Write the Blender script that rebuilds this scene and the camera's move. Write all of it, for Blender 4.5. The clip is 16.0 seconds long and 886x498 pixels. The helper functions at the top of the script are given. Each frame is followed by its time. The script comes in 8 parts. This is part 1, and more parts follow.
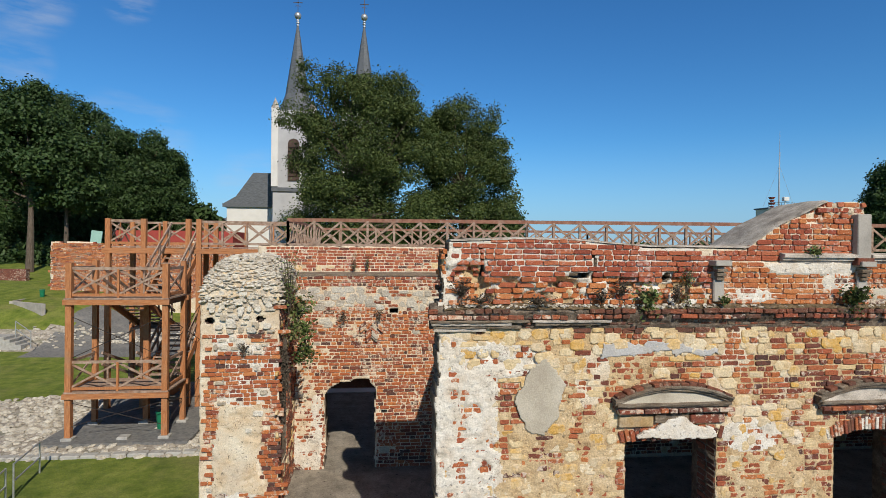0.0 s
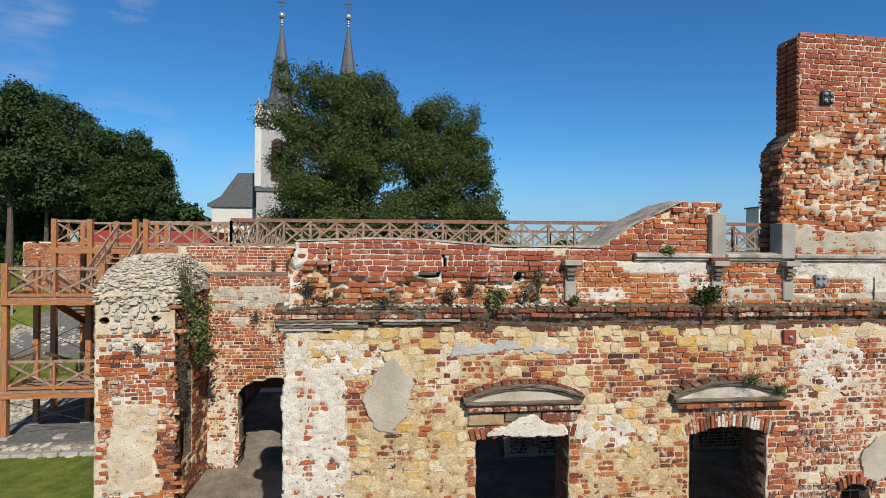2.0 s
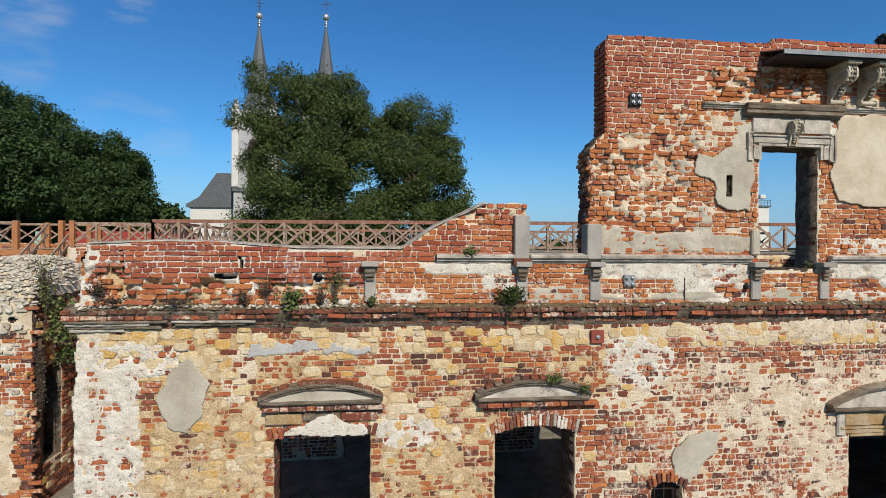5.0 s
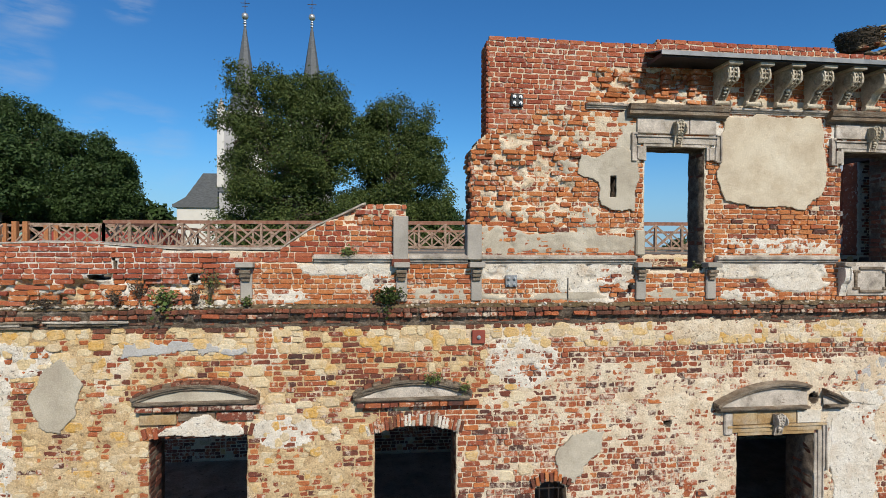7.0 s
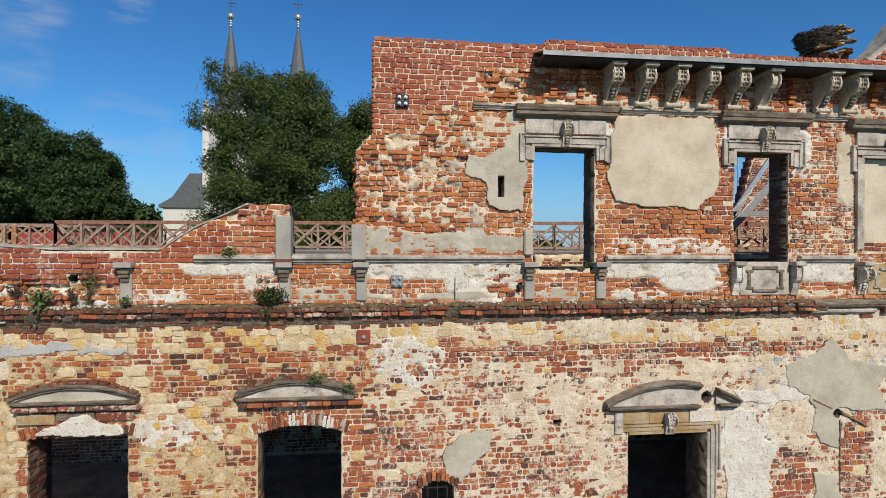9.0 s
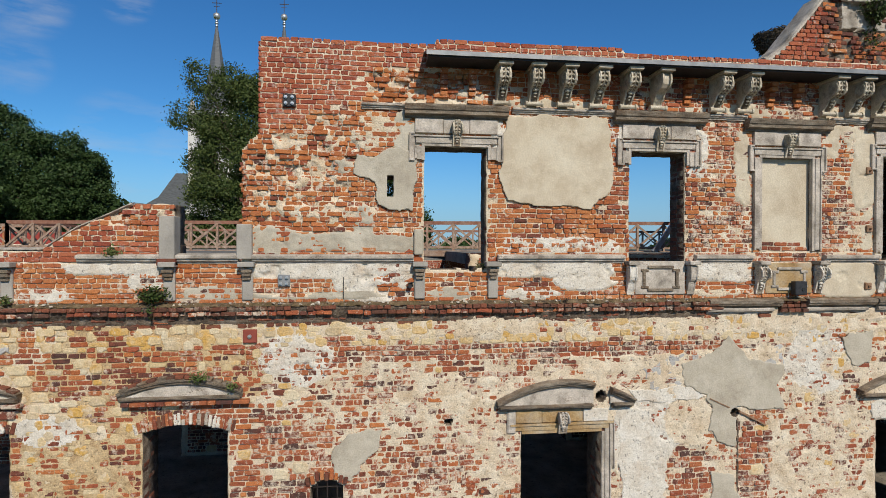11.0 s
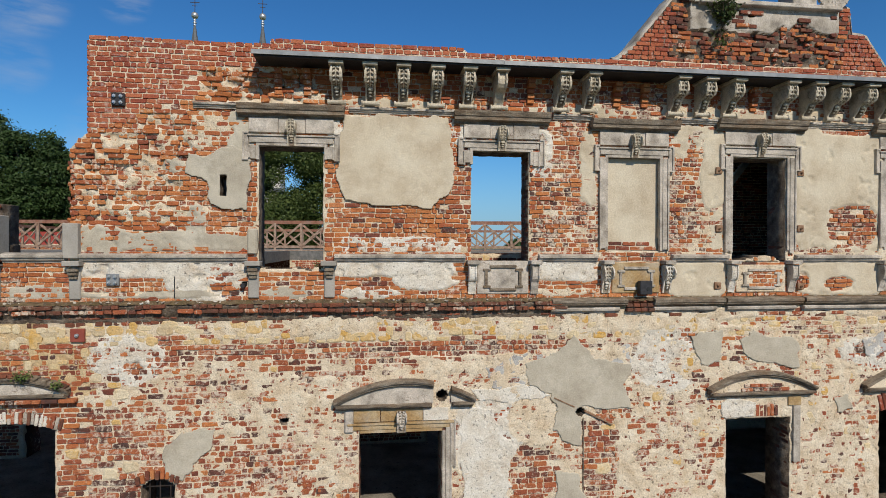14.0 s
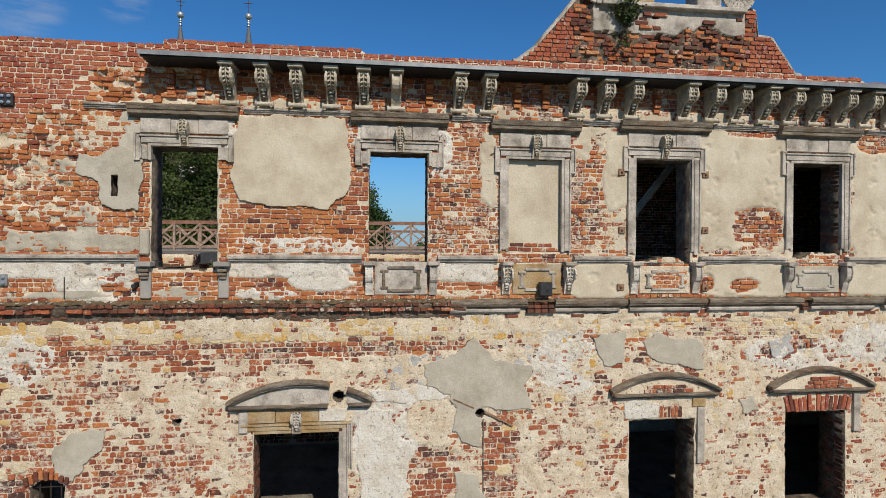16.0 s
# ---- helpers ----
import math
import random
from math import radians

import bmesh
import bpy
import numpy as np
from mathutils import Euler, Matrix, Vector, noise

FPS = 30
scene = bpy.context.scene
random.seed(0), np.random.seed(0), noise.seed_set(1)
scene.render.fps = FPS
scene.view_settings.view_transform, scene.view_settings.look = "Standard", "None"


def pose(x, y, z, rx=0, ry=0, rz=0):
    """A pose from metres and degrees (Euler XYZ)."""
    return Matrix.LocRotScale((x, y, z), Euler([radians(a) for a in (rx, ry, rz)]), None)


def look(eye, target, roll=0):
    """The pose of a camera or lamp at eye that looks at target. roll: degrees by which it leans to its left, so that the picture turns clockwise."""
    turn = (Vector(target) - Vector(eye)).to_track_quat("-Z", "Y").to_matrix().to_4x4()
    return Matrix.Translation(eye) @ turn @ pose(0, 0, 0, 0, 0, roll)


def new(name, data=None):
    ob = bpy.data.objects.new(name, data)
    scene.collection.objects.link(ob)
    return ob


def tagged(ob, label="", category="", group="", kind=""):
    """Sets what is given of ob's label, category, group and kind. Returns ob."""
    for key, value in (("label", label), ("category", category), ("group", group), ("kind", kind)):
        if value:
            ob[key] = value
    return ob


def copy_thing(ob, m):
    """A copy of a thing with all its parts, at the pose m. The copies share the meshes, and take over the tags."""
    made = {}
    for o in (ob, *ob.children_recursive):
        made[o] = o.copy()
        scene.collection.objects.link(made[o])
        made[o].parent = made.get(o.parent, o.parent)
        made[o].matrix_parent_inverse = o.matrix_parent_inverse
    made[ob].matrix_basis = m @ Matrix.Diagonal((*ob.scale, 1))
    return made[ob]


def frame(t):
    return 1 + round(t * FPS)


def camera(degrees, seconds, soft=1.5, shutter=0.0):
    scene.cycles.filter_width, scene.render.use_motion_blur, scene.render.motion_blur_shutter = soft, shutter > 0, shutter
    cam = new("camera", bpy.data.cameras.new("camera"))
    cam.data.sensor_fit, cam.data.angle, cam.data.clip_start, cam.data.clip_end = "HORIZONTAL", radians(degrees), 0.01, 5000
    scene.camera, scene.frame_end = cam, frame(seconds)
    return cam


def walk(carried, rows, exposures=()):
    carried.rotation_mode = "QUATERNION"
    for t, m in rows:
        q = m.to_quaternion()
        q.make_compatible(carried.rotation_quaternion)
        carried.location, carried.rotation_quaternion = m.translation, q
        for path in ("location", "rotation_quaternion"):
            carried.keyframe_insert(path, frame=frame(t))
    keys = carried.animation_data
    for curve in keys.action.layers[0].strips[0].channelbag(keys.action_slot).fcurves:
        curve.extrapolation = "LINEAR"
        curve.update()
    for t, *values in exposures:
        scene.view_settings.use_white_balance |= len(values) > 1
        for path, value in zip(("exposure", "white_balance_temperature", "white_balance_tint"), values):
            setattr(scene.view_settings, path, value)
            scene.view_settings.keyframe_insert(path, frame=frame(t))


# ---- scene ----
cam = camera(78.0, 16.0, soft=0.5)
# seconds, x, y, z, yaw, pitch, roll
ROWS = [
    (0, -0.004, -7.481, 5.613, -6.85, -0.13, -0.58),
    (0.5, 0.543, -7.570, 5.618, -6.84, -0.14, -0.56),
    (1, 1.079, -7.656, 5.624, -6.83, -0.16, -0.53),
    (1.5, 1.605, -7.738, 5.632, -6.82, -0.17, -0.51),
    (2, 2.121, -7.818, 5.640, -6.81, -0.18, -0.49),
    (2.5, 2.629, -7.896, 5.649, -6.81, -0.19, -0.46),
    (3, 3.129, -7.970, 5.657, -6.80, -0.20, -0.44),
    (3.5, 3.622, -8.043, 5.666, -6.79, -0.21, -0.41),
    (4, 4.107, -8.113, 5.675, -6.79, -0.22, -0.38),
    (4.5, 4.586, -8.182, 5.683, -6.79, -0.23, -0.36),
    (7, 6.903, -8.500, 5.715, -6.78, -0.27, -0.24),
    (7.5, 7.355, -8.560, 5.719, -6.79, -0.28, -0.22),
    (8, 7.803, -8.619, 5.722, -6.79, -0.28, -0.20),
    (8.5, 8.250, -8.676, 5.724, -6.80, -0.29, -0.19),
    (9, 8.695, -8.734, 5.725, -6.81, -0.29, -0.17),
    (11.5, 10.914, -9.013, 5.724, -6.88, -0.31, -0.14),
    (12, 11.359, -9.068, 5.723, -6.91, -0.31, -0.14),
    (12.5, 11.805, -9.123, 5.722, -6.93, -0.31, -0.15),
    (13, 12.251, -9.178, 5.722, -6.96, -0.31, -0.16),
    (13.5, 12.696, -9.232, 5.722, -6.99, -0.31, -0.18),
    (14, 13.139, -9.286, 5.723, -7.02, -0.31, -0.19),
    (14.5, 13.580, -9.340, 5.726, -7.06, -0.30, -0.22),
    (15, 14.015, -9.393, 5.730, -7.09, -0.30, -0.25),
    (15.5, 14.442, -9.445, 5.736, -7.13, -0.30, -0.28),
    (16, 14.860, -9.495, 5.745, -7.18, -0.29, -0.32),
]
walk(cam, [(t, pose(x, y, z, 90 + pitch, roll, yaw)) for t, x, y, z, yaw, pitch, roll in ROWS],
     [(0.0, -0.12), (5.0, -0.15), (9.0, -0.20), (11.3, -0.29), (16.0, -0.34)])

# ---- world, sun, exposure ----
SUN_WAY = Vector((-0.26, 1.0, -0.80)).normalized()
world = bpy.data.worlds.new("sky")
scene.world = world
world.use_nodes = True
wn, wl = world.node_tree.nodes, world.node_tree.links
bg = wn["Background"]
sky = wn.new("ShaderNodeTexSky")
sky.sky_type = "NISHITA"
sky.sun_disc = False
sky.sun_elevation = math.asin(-SUN_WAY.z)
sky.sun_rotation = math.atan2(-SUN_WAY.x, -SUN_WAY.y)
sky.air_density, sky.dust_density, sky.ozone_density = 1.0, 0.0, 1.8
# thin fair-weather clouds
tc = wn.new("ShaderNodeTexCoord")
mp = wn.new("ShaderNodeMapping")
mp.inputs["Scale"].default_value = (5.0, 5.0, 20.0)
mp.inputs["Location"].default_value = (0.35, 0.2, 0.1)
wl.new(tc.outputs["Generated"], mp.inputs["Vector"])
cn = wn.new("ShaderNodeTexNoise")
cn.inputs["Scale"].default_value, cn.inputs["Detail"].default_value, cn.inputs["Roughness"].default_value = 1.7, 7.0, 0.55
wl.new(mp.outputs["Vector"], cn.inputs["Vector"])
cr = wn.new("ShaderNodeValToRGB")
cr.color_ramp.elements[0].position, cr.color_ramp.elements[1].position = 0.42, 0.66
cr.color_ramp.elements[1].color = (0.75, 0.75, 0.75, 1)
wl.new(cn.outputs["Fac"], cr.inputs["Fac"])
mx = wn.new("ShaderNodeMix")
mx.data_type = "RGBA"
# gathered low in the west
gather = None
for cx, cy, cz, near_ in ((-0.485, 0.81, 0.345, 0.9975), (-0.37, 0.86, 0.368, 0.9990), (-0.50, 0.82, 0.255, 0.9985), (-0.38, 0.905, 0.155, 0.995), (-0.205, 0.965, 0.10, 0.997)):
    dp = wn.new("ShaderNodeVectorMath")
    dp.operation = "DOT_PRODUCT"
    wl.new(tc.outputs["Generated"], dp.inputs[0])
    dp.inputs[1].default_value = Vector((cx, cy, cz)).normalized()
    rg = wn.new("ShaderNodeMapRange")
    rg.interpolation_type = "SMOOTHSTEP"
    rg.inputs["From Min"].default_value, rg.inputs["From Max"].default_value = near_, 1.0 - (1.0 - near_) * 0.2
    rg.inputs["To Max"].default_value = 0.6 if cz > 0.3 else 0.3
    wl.new(dp.outputs["Value"], rg.inputs["Value"])
    if gather is None:
        gather = rg.outputs["Result"]
    else:
        ad = wn.new("ShaderNodeMath")
        ad.operation = "MAXIMUM"
        wl.new(gather, ad.inputs[0])
        wl.new(rg.outputs["Result"], ad.inputs[1])
        gather = ad.outputs[0]
gm = wn.new("ShaderNodeMath")
gm.operation = "MULTIPLY"
wl.new(cr.outputs["Color"], gm.inputs[0])
wl.new(gather, gm.inputs[1])
wl.new(gm.outputs[0], mx.inputs["Factor"])
hs = wn.new("ShaderNodeHueSaturation")
hs.inputs["Saturation"].default_value = 1.2
wl.new(sky.outputs["Color"], hs.inputs["Color"])
tint = wn.new("ShaderNodeMix")
tint.data_type, tint.blend_type = "RGBA", "MULTIPLY"
tint.inputs["Factor"].default_value = 1.0
tint.inputs["B"].default_value = (0.575, 1.085, 1.45, 1)
wl.new(hs.outputs["Color"], tint.inputs["A"])
# pale haze towards the horizon
sep = wn.new("ShaderNodeSeparateXYZ")
wl.new(tc.outputs["Generated"], sep.inputs[0])
hz = wn.new("ShaderNodeMapRange")
hz.interpolation_type = "SMOOTHSTEP"
hz.inputs["From Min"].default_value, hz.inputs["From Max"].default_value = 0.20, -0.03
hz.inputs["To Min"].default_value, hz.inputs["To Max"].default_value = 0.0, 0.80
wl.new(sep.outputs["Z"], hz.inputs["Value"])
haze = wn.new("ShaderNodeMix")
haze.data_type = "RGBA"
wl.new(hz.outputs["Result"], haze.inputs["Factor"])
wl.new(tint.outputs["Result"], haze.inputs["A"])
haze.inputs["B"].default_value = (3.5, 5.1, 8.1, 1)
wl.new(haze.outputs["Result"], mx.inputs["A"])
mx.inputs["B"].default_value = (6.5, 7.0, 7.8, 1)
# above the view, sky dimmed to neutral grey to keep shade from turning blue
vr = wn.new("ShaderNodeMapRange")
vr.interpolation_type = "SMOOTHSTEP"
vr.inputs["From Min"].default_value, vr.inputs["From Max"].default_value = 0.42, 0.75
vr.inputs["To Min"].default_value, vr.inputs["To Max"].default_value = 0.0, 0.75
wl.new(sep.outputs["Z"], vr.inputs["Value"])
overhead_grey = wn.new("ShaderNodeMix")
overhead_grey.data_type = "RGBA"
wl.new(vr.outputs["Result"], overhead_grey.inputs["Factor"])
wl.new(mx.outputs["Result"], overhead_grey.inputs["A"])
overhead_grey.inputs["B"].default_value = (1.35, 1.3, 1.3, 1)
wl.new(overhead_grey.outputs["Result"], bg.inputs["Color"])
bg.inputs["Strength"].default_value = 0.087
sun_lamp = new("sun", bpy.data.lights.new("sun", "SUN"))
sun_lamp.data.energy, sun_lamp.data.angle, sun_lamp.data.color = 5.0, radians(0.55), (1.0, 0.915, 0.78)
sun_lamp.matrix_world = look((0, -20, 30), Vector((0, -20, 30)) + SUN_WAY)


# ---- materials ----
def rgb(c):
    return (c[0], c[1], c[2], 1.0)


def mat(name, stops, scale=3.0, detail=6.0, rough=0.9, bump=0.3, bump_scale=60.0, metal=0.0, big=0.5, stretch=(1, 1, 1),
        pieces=False, stain=None, spread=0.35, gloss=0.3, grain=0.0, speck=0.66, pits=0.0, smear=None, cracks=0.0):
    """Noise-driven colour over a ramp (stops: colours from low to high), large stains, fine relief. pieces: each piece takes its own place on the ramp."""
    m = bpy.data.materials.new(name)
    m.use_nodes = True
    n, l = m.node_tree.nodes, m.node_tree.links
    b = n["Principled BSDF"]
    b.inputs["Roughness"].default_value, b.inputs["Metallic"].default_value = rough, metal
    b.inputs["Specular IOR Level"].default_value = gloss
    tex = n.new("ShaderNodeTexCoord")
    geo = n.new("ShaderNodeNewGeometry")
    mpn = n.new("ShaderNodeMapping")
    mpn.inputs["Scale"].default_value = stretch
    l.new(geo.outputs["Position"], mpn.inputs["Vector"])
    a = n.new("ShaderNodeTexNoise")
    a.inputs["Scale"].default_value, a.inputs["Detail"].default_value, a.inputs["Roughness"].default_value = scale, detail, 0.62
    l.new(mpn.outputs["Vector"], a.inputs["Vector"])
    fac = a.outputs["Fac"]
    if pieces:
        info = n.new("ShaderNodeObjectInfo")
        add = n.new("ShaderNodeMath")
        l.new(info.outputs["Random"], add.inputs[0])
        l.new(geo.outputs["Random Per Island"], add.inputs[1])
        fr = n.new("ShaderNodeMath")
        fr.operation = "FRACT"
        l.new(add.outputs[0], fr.inputs[0])
        mixv = n.new("ShaderNodeMix")
        mixv.inputs["Factor"].default_value = spread
        l.new(fr.outputs[0], mixv.inputs["A"])
        l.new(fac, mixv.inputs["B"])
        fac = mixv.outputs["Result"]
    ramp = n.new("ShaderNodeValToRGB")
    e = ramp.color_ramp.elements
    lo, hi = (0.03, 0.97) if pieces else (0.30, 0.70)
    for i, c in enumerate(stops):
        p = lo + (hi - lo) * i / max(1, len(stops) - 1)
        if i < 2:
            e[i].position, e[i].color = p, rgb(c)
        else:
            e.new(p).color = rgb(c)
    l.new(fac, ramp.inputs["Fac"])
    col = ramp.outputs["Color"]
    if stain:
        sn = n.new("ShaderNodeTexNoise")
        sn.inputs["Scale"].default_value, sn.inputs["Detail"].default_value, sn.inputs["Roughness"].default_value = big, 8.0, 0.68
        l.new(geo.outputs["Position"], sn.inputs["Vector"])
        sr = n.new("ShaderNodeValToRGB")
        sr.color_ramp.elements[0].position, sr.color_ramp.elements[1].position = 0.50, 0.72
        sr.color_ramp.elements[1].color = (0.8, 0.8, 0.8, 1)
        l.new(sn.outputs["Fac"], sr.inputs["Fac"])
        mixc = n.new("ShaderNodeMix")
        mixc.data_type = "RGBA"
        l.new(sr.outputs["Color"], mixc.inputs["Factor"])
        l.new(col, mixc.inputs["A"])
        mixc.inputs["B"].default_value = rgb(stain)
        col = mixc.outputs["Result"]
    if grain:
        gn = n.new("ShaderNodeTexNoise")
        gn.inputs["Scale"].default_value, gn.inputs["Detail"].default_value, gn.inputs["Roughness"].default_value = grain, 4.0, 0.7
        l.new(geo.outputs["Position"], gn.inputs["Vector"])
        gr_ = n.new("ShaderNodeMapRange")
        gr_.inputs["From Min"].default_value, gr_.inputs["From Max"].default_value = 0.3, 0.7
        gr_.inputs["To Min"].default_value, gr_.inputs["To Max"].default_value = speck, 1.0 + (1.0 - speck) * 0.6
        l.new(gn.outputs["Fac"], gr_.inputs["Value"])
        mg = n.new("ShaderNodeMix")
        mg.data_type, mg.blend_type = "RGBA", "MULTIPLY"
        mg.inputs["Factor"].default_value = 1.0
        l.new(col, mg.inputs["A"])
        l.new(gr_.outputs["Result"], mg.inputs["B"])
        col = mg.outputs["Result"]
    if pits:
        pn = n.new("ShaderNodeTexNoise")
        pn.inputs["Scale"].default_value, pn.inputs["Detail"].default_value, pn.inputs["Roughness"].default_value = pits, 3.0, 0.6
        l.new(geo.outputs["Position"], pn.inputs["Vector"])
        pr = n.new("ShaderNodeMapRange")
        pr.inputs["From Min"].default_value, pr.inputs["From Max"].default_value = 0.30, 0.39
        pr.inputs["To Min"].default_value, pr.inputs["To Max"].default_value = 0.35, 1.0
        l.new(pn.outputs["Fac"], pr.inputs["Value"])
        mp_ = n.new("ShaderNodeMix")
        mp_.data_type, mp_.blend_type = "RGBA", "MULTIPLY"
        mp_.inputs["Factor"].default_value = 1.0
        l.new(col, mp_.inputs["A"])
        l.new(pr.outputs["Result"], mp_.inputs["B"])
        col = mp_.outputs["Result"]
    if smear:
        # lime left on the pieces in ragged flecks, gathered in larger fields
        sc, sfine, slo, shi, samt = smear
        fine, wide = n.new("ShaderNodeTexNoise"), n.new("ShaderNodeTexNoise")
        for nd, k, dt in ((fine, sfine, 9.0), (wide, 1.1, 5.0)):
            nd.inputs["Scale"].default_value, nd.inputs["Detail"].default_value, nd.inputs["Roughness"].default_value = k, dt, 0.68
            l.new(geo.outputs["Position"], nd.inputs["Vector"])
        both = n.new("ShaderNodeMix")
        both.inputs["Factor"].default_value = 0.38
        l.new(fine.outputs["Fac"], both.inputs["A"])
        l.new(wide.outputs["Fac"], both.inputs["B"])
        sm = n.new("ShaderNodeMapRange")
        sm.inputs["From Min"].default_value, sm.inputs["From Max"].default_value, sm.inputs["To Max"].default_value = slo, shi, samt
        l.new(both.outputs["Result"], sm.inputs["Value"])
        ms = n.new("ShaderNodeMix")
        ms.data_type = "RGBA"
        l.new(sm.outputs["Result"], ms.inputs["Factor"])
        l.new(col, ms.inputs["A"])
        ms.inputs["B"].default_value = rgb(sc)
        col = ms.outputs["Result"]
    if cracks:
        # thin wandering cracks where the surface has come loose
        cn_, cw = n.new("ShaderNodeTexNoise"), n.new("ShaderNodeTexNoise")
        cm = n.new("ShaderNodeMapping")
        cm.inputs["Scale"].default_value = (0.62, 1, 1.25)
        l.new(geo.outputs["Position"], cm.inputs["Vector"])
        for nd, k, dt in ((cn_, cracks, 4.0), (cw, cracks * 0.22, 3.0)):
            nd.inputs["Scale"].default_value, nd.inputs["Detail"].default_value, nd.inputs["Roughness"].default_value = k, dt, 0.6
            l.new(cm.outputs["Vector"], nd.inputs["Vector"])
        off = n.new("ShaderNodeMath")
        off.operation = "SUBTRACT"
        l.new(cn_.outputs["Fac"], off.inputs[0])
        off.inputs[1].default_value = 0.5
        ab = n.new("ShaderNodeMath")
        ab.operation = "ABSOLUTE"
        l.new(off.outputs[0], ab.inputs[0])
        ln = n.new("ShaderNodeMapRange")
        ln.inputs["From Min"].default_value, ln.inputs["From Max"].default_value, ln.inputs["To Min"].default_value, ln.inputs["To Max"].default_value = 0.002, 0.010, 1.0, 0.0
        l.new(ab.outputs[0], ln.inputs["Value"])
        gate = n.new("ShaderNodeMapRange")
        gate.inputs["From Min"].default_value, gate.inputs["From Max"].default_value, gate.inputs["To Max"].default_value = 0.49, 0.58, 0.70
        l.new(cw.outputs["Fac"], gate.inputs["Value"])
        amt = n.new("ShaderNodeMath")
        amt.operation = "MULTIPLY"
        l.new(ln.outputs["Result"], amt.inputs[0])
        l.new(gate.outputs["Result"], amt.inputs[1])
        mc = n.new("ShaderNodeMix")
        mc.data_type = "RGBA"
        l.new(amt.outputs[0], mc.inputs["Factor"])
        l.new(col, mc.inputs["A"])
        mc.inputs["B"].default_value = (0.13, 0.085, 0.055, 1)
        col = mc.outputs["Result"]
    l.new(col, b.inputs["Base Color"])
    if bump:
        bn = n.new("ShaderNodeTexNoise")
        bn.inputs["Scale"].default_value, bn.inputs["Detail"].default_value, bn.inputs["Roughness"].default_value = bump_scale, 7.0, 0.68
        l.new(mpn.outputs["Vector"], bn.inputs["Vector"])
        bp = n.new("ShaderNodeBump")
        bp.inputs["Strength"].default_value, bp.inputs["Distance"].default_value = min(bump, 1.0), 0.02 * max(bump, 1.0)
        l.new(bn.outputs["Fac"], bp.inputs["Height"])
        l.new(bp.outputs["Normal"], b.inputs["Normal"])
    return m


M_LIME = mat("lime_mortar", [(0.512, 0.393, 0.263), (0.653, 0.537, 0.391), (0.732, 0.631, 0.486), (0.768, 0.692, 0.559)], 3.6, 12, 0.95, 1.1, 30, stain=(0.618, 0.458, 0.296), big=1.6, grain=55, speck=0.74, pits=15, cracks=6.5)
M_PALE = mat("pale_lime_wash", [(0.588, 0.521, 0.428), (0.697, 0.647, 0.563), (0.748, 0.714, 0.647)], 3.0, 10, 0.95, 1.0, 26, stain=(0.538, 0.42, 0.302), big=2.4, grain=45, speck=0.78, pits=18, cracks=5.0)
M_FLAKED = mat("flaked_cream_plaster", [(0.42, 0.286, 0.168), (0.605, 0.479, 0.328), (0.672, 0.588, 0.454), (0.706, 0.655, 0.546)], 1.6, 10, 0.95, 0.9, 26, stain=(0.47, 0.403, 0.336), big=1.1, grain=50, speck=0.76, pits=16, cracks=4.0)
M_CROWN = mat("bedded_field_stone", [(0.336, 0.277, 0.206), (0.504, 0.441, 0.353), (0.638, 0.588, 0.5), (0.697, 0.659, 0.58), (0.538, 0.428, 0.277)], 6, 8, 0.93, 1.4, 24, pieces=True, stain=(0.403, 0.336, 0.252), big=3, grain=40, speck=0.62)
M_EARTH = mat("ochre_earth_mortar", [(0.37, 0.239, 0.121), (0.538, 0.386, 0.215), (0.63, 0.487, 0.302), (0.689, 0.564, 0.383)], 4.0, 12, 0.95, 1.4, 24, stain=(0.538, 0.325, 0.114), big=2.0, grain=45, speck=0.68, pits=12, cracks=7.0)
M_CREAM = mat("cream_plaster", [(0.47, 0.386, 0.277), (0.58, 0.504, 0.382), (0.638, 0.575, 0.454)], 1.8, 12, 0.93, 0.5, 30, stain=(0.42, 0.34, 0.244), big=1.3, grain=60, speck=0.84)
M_CEMENT = mat("grey_cement_render", [(0.37, 0.323, 0.252), (0.47, 0.424, 0.34), (0.546, 0.5, 0.412)], 1.6, 12, 0.93, 0.5, 40, stain=(0.336, 0.294, 0.231), big=1.8, grain=60, speck=0.8)
M_STONE = mat("weathered_grey_stone", [(0.202, 0.176, 0.149), (0.413, 0.368, 0.312), (0.564, 0.504, 0.436), (0.665, 0.605, 0.528)], 2.5, 10, 0.9, 0.7, 45, stain=(0.172, 0.142, 0.113), big=3.4, grain=50, speck=0.7, cracks=3.5)
# real soot on ledge and hoods, painted shade on jambs and pier side
M_SOOT_SHADE_BRICK = mat("soot_and_shade_brick", [(0.0714, 0.0378, 0.0286), (0.168, 0.063, 0.0386), (0.286, 0.0924, 0.0504), (0.118, 0.0588, 0.042), (0.227, 0.0756, 0.0437)], 9, 6, 0.9, 1.0, 34, pieces=True, stain=(0.101, 0.0756, 0.0504), big=3.4, grain=45, speck=0.55, smear=((0.437, 0.361, 0.277), 11, 0.55, 0.63, 0.7))
M_BLUELIME = mat("bluish_lime_smear", [(0.357, 0.354, 0.348), (0.457, 0.448, 0.436), (0.542, 0.535, 0.517)], 3.0, 10, 0.94, 0.8, 30, stain=(0.428, 0.376, 0.311), big=2.4, grain=50, speck=0.8, cracks=4.0)
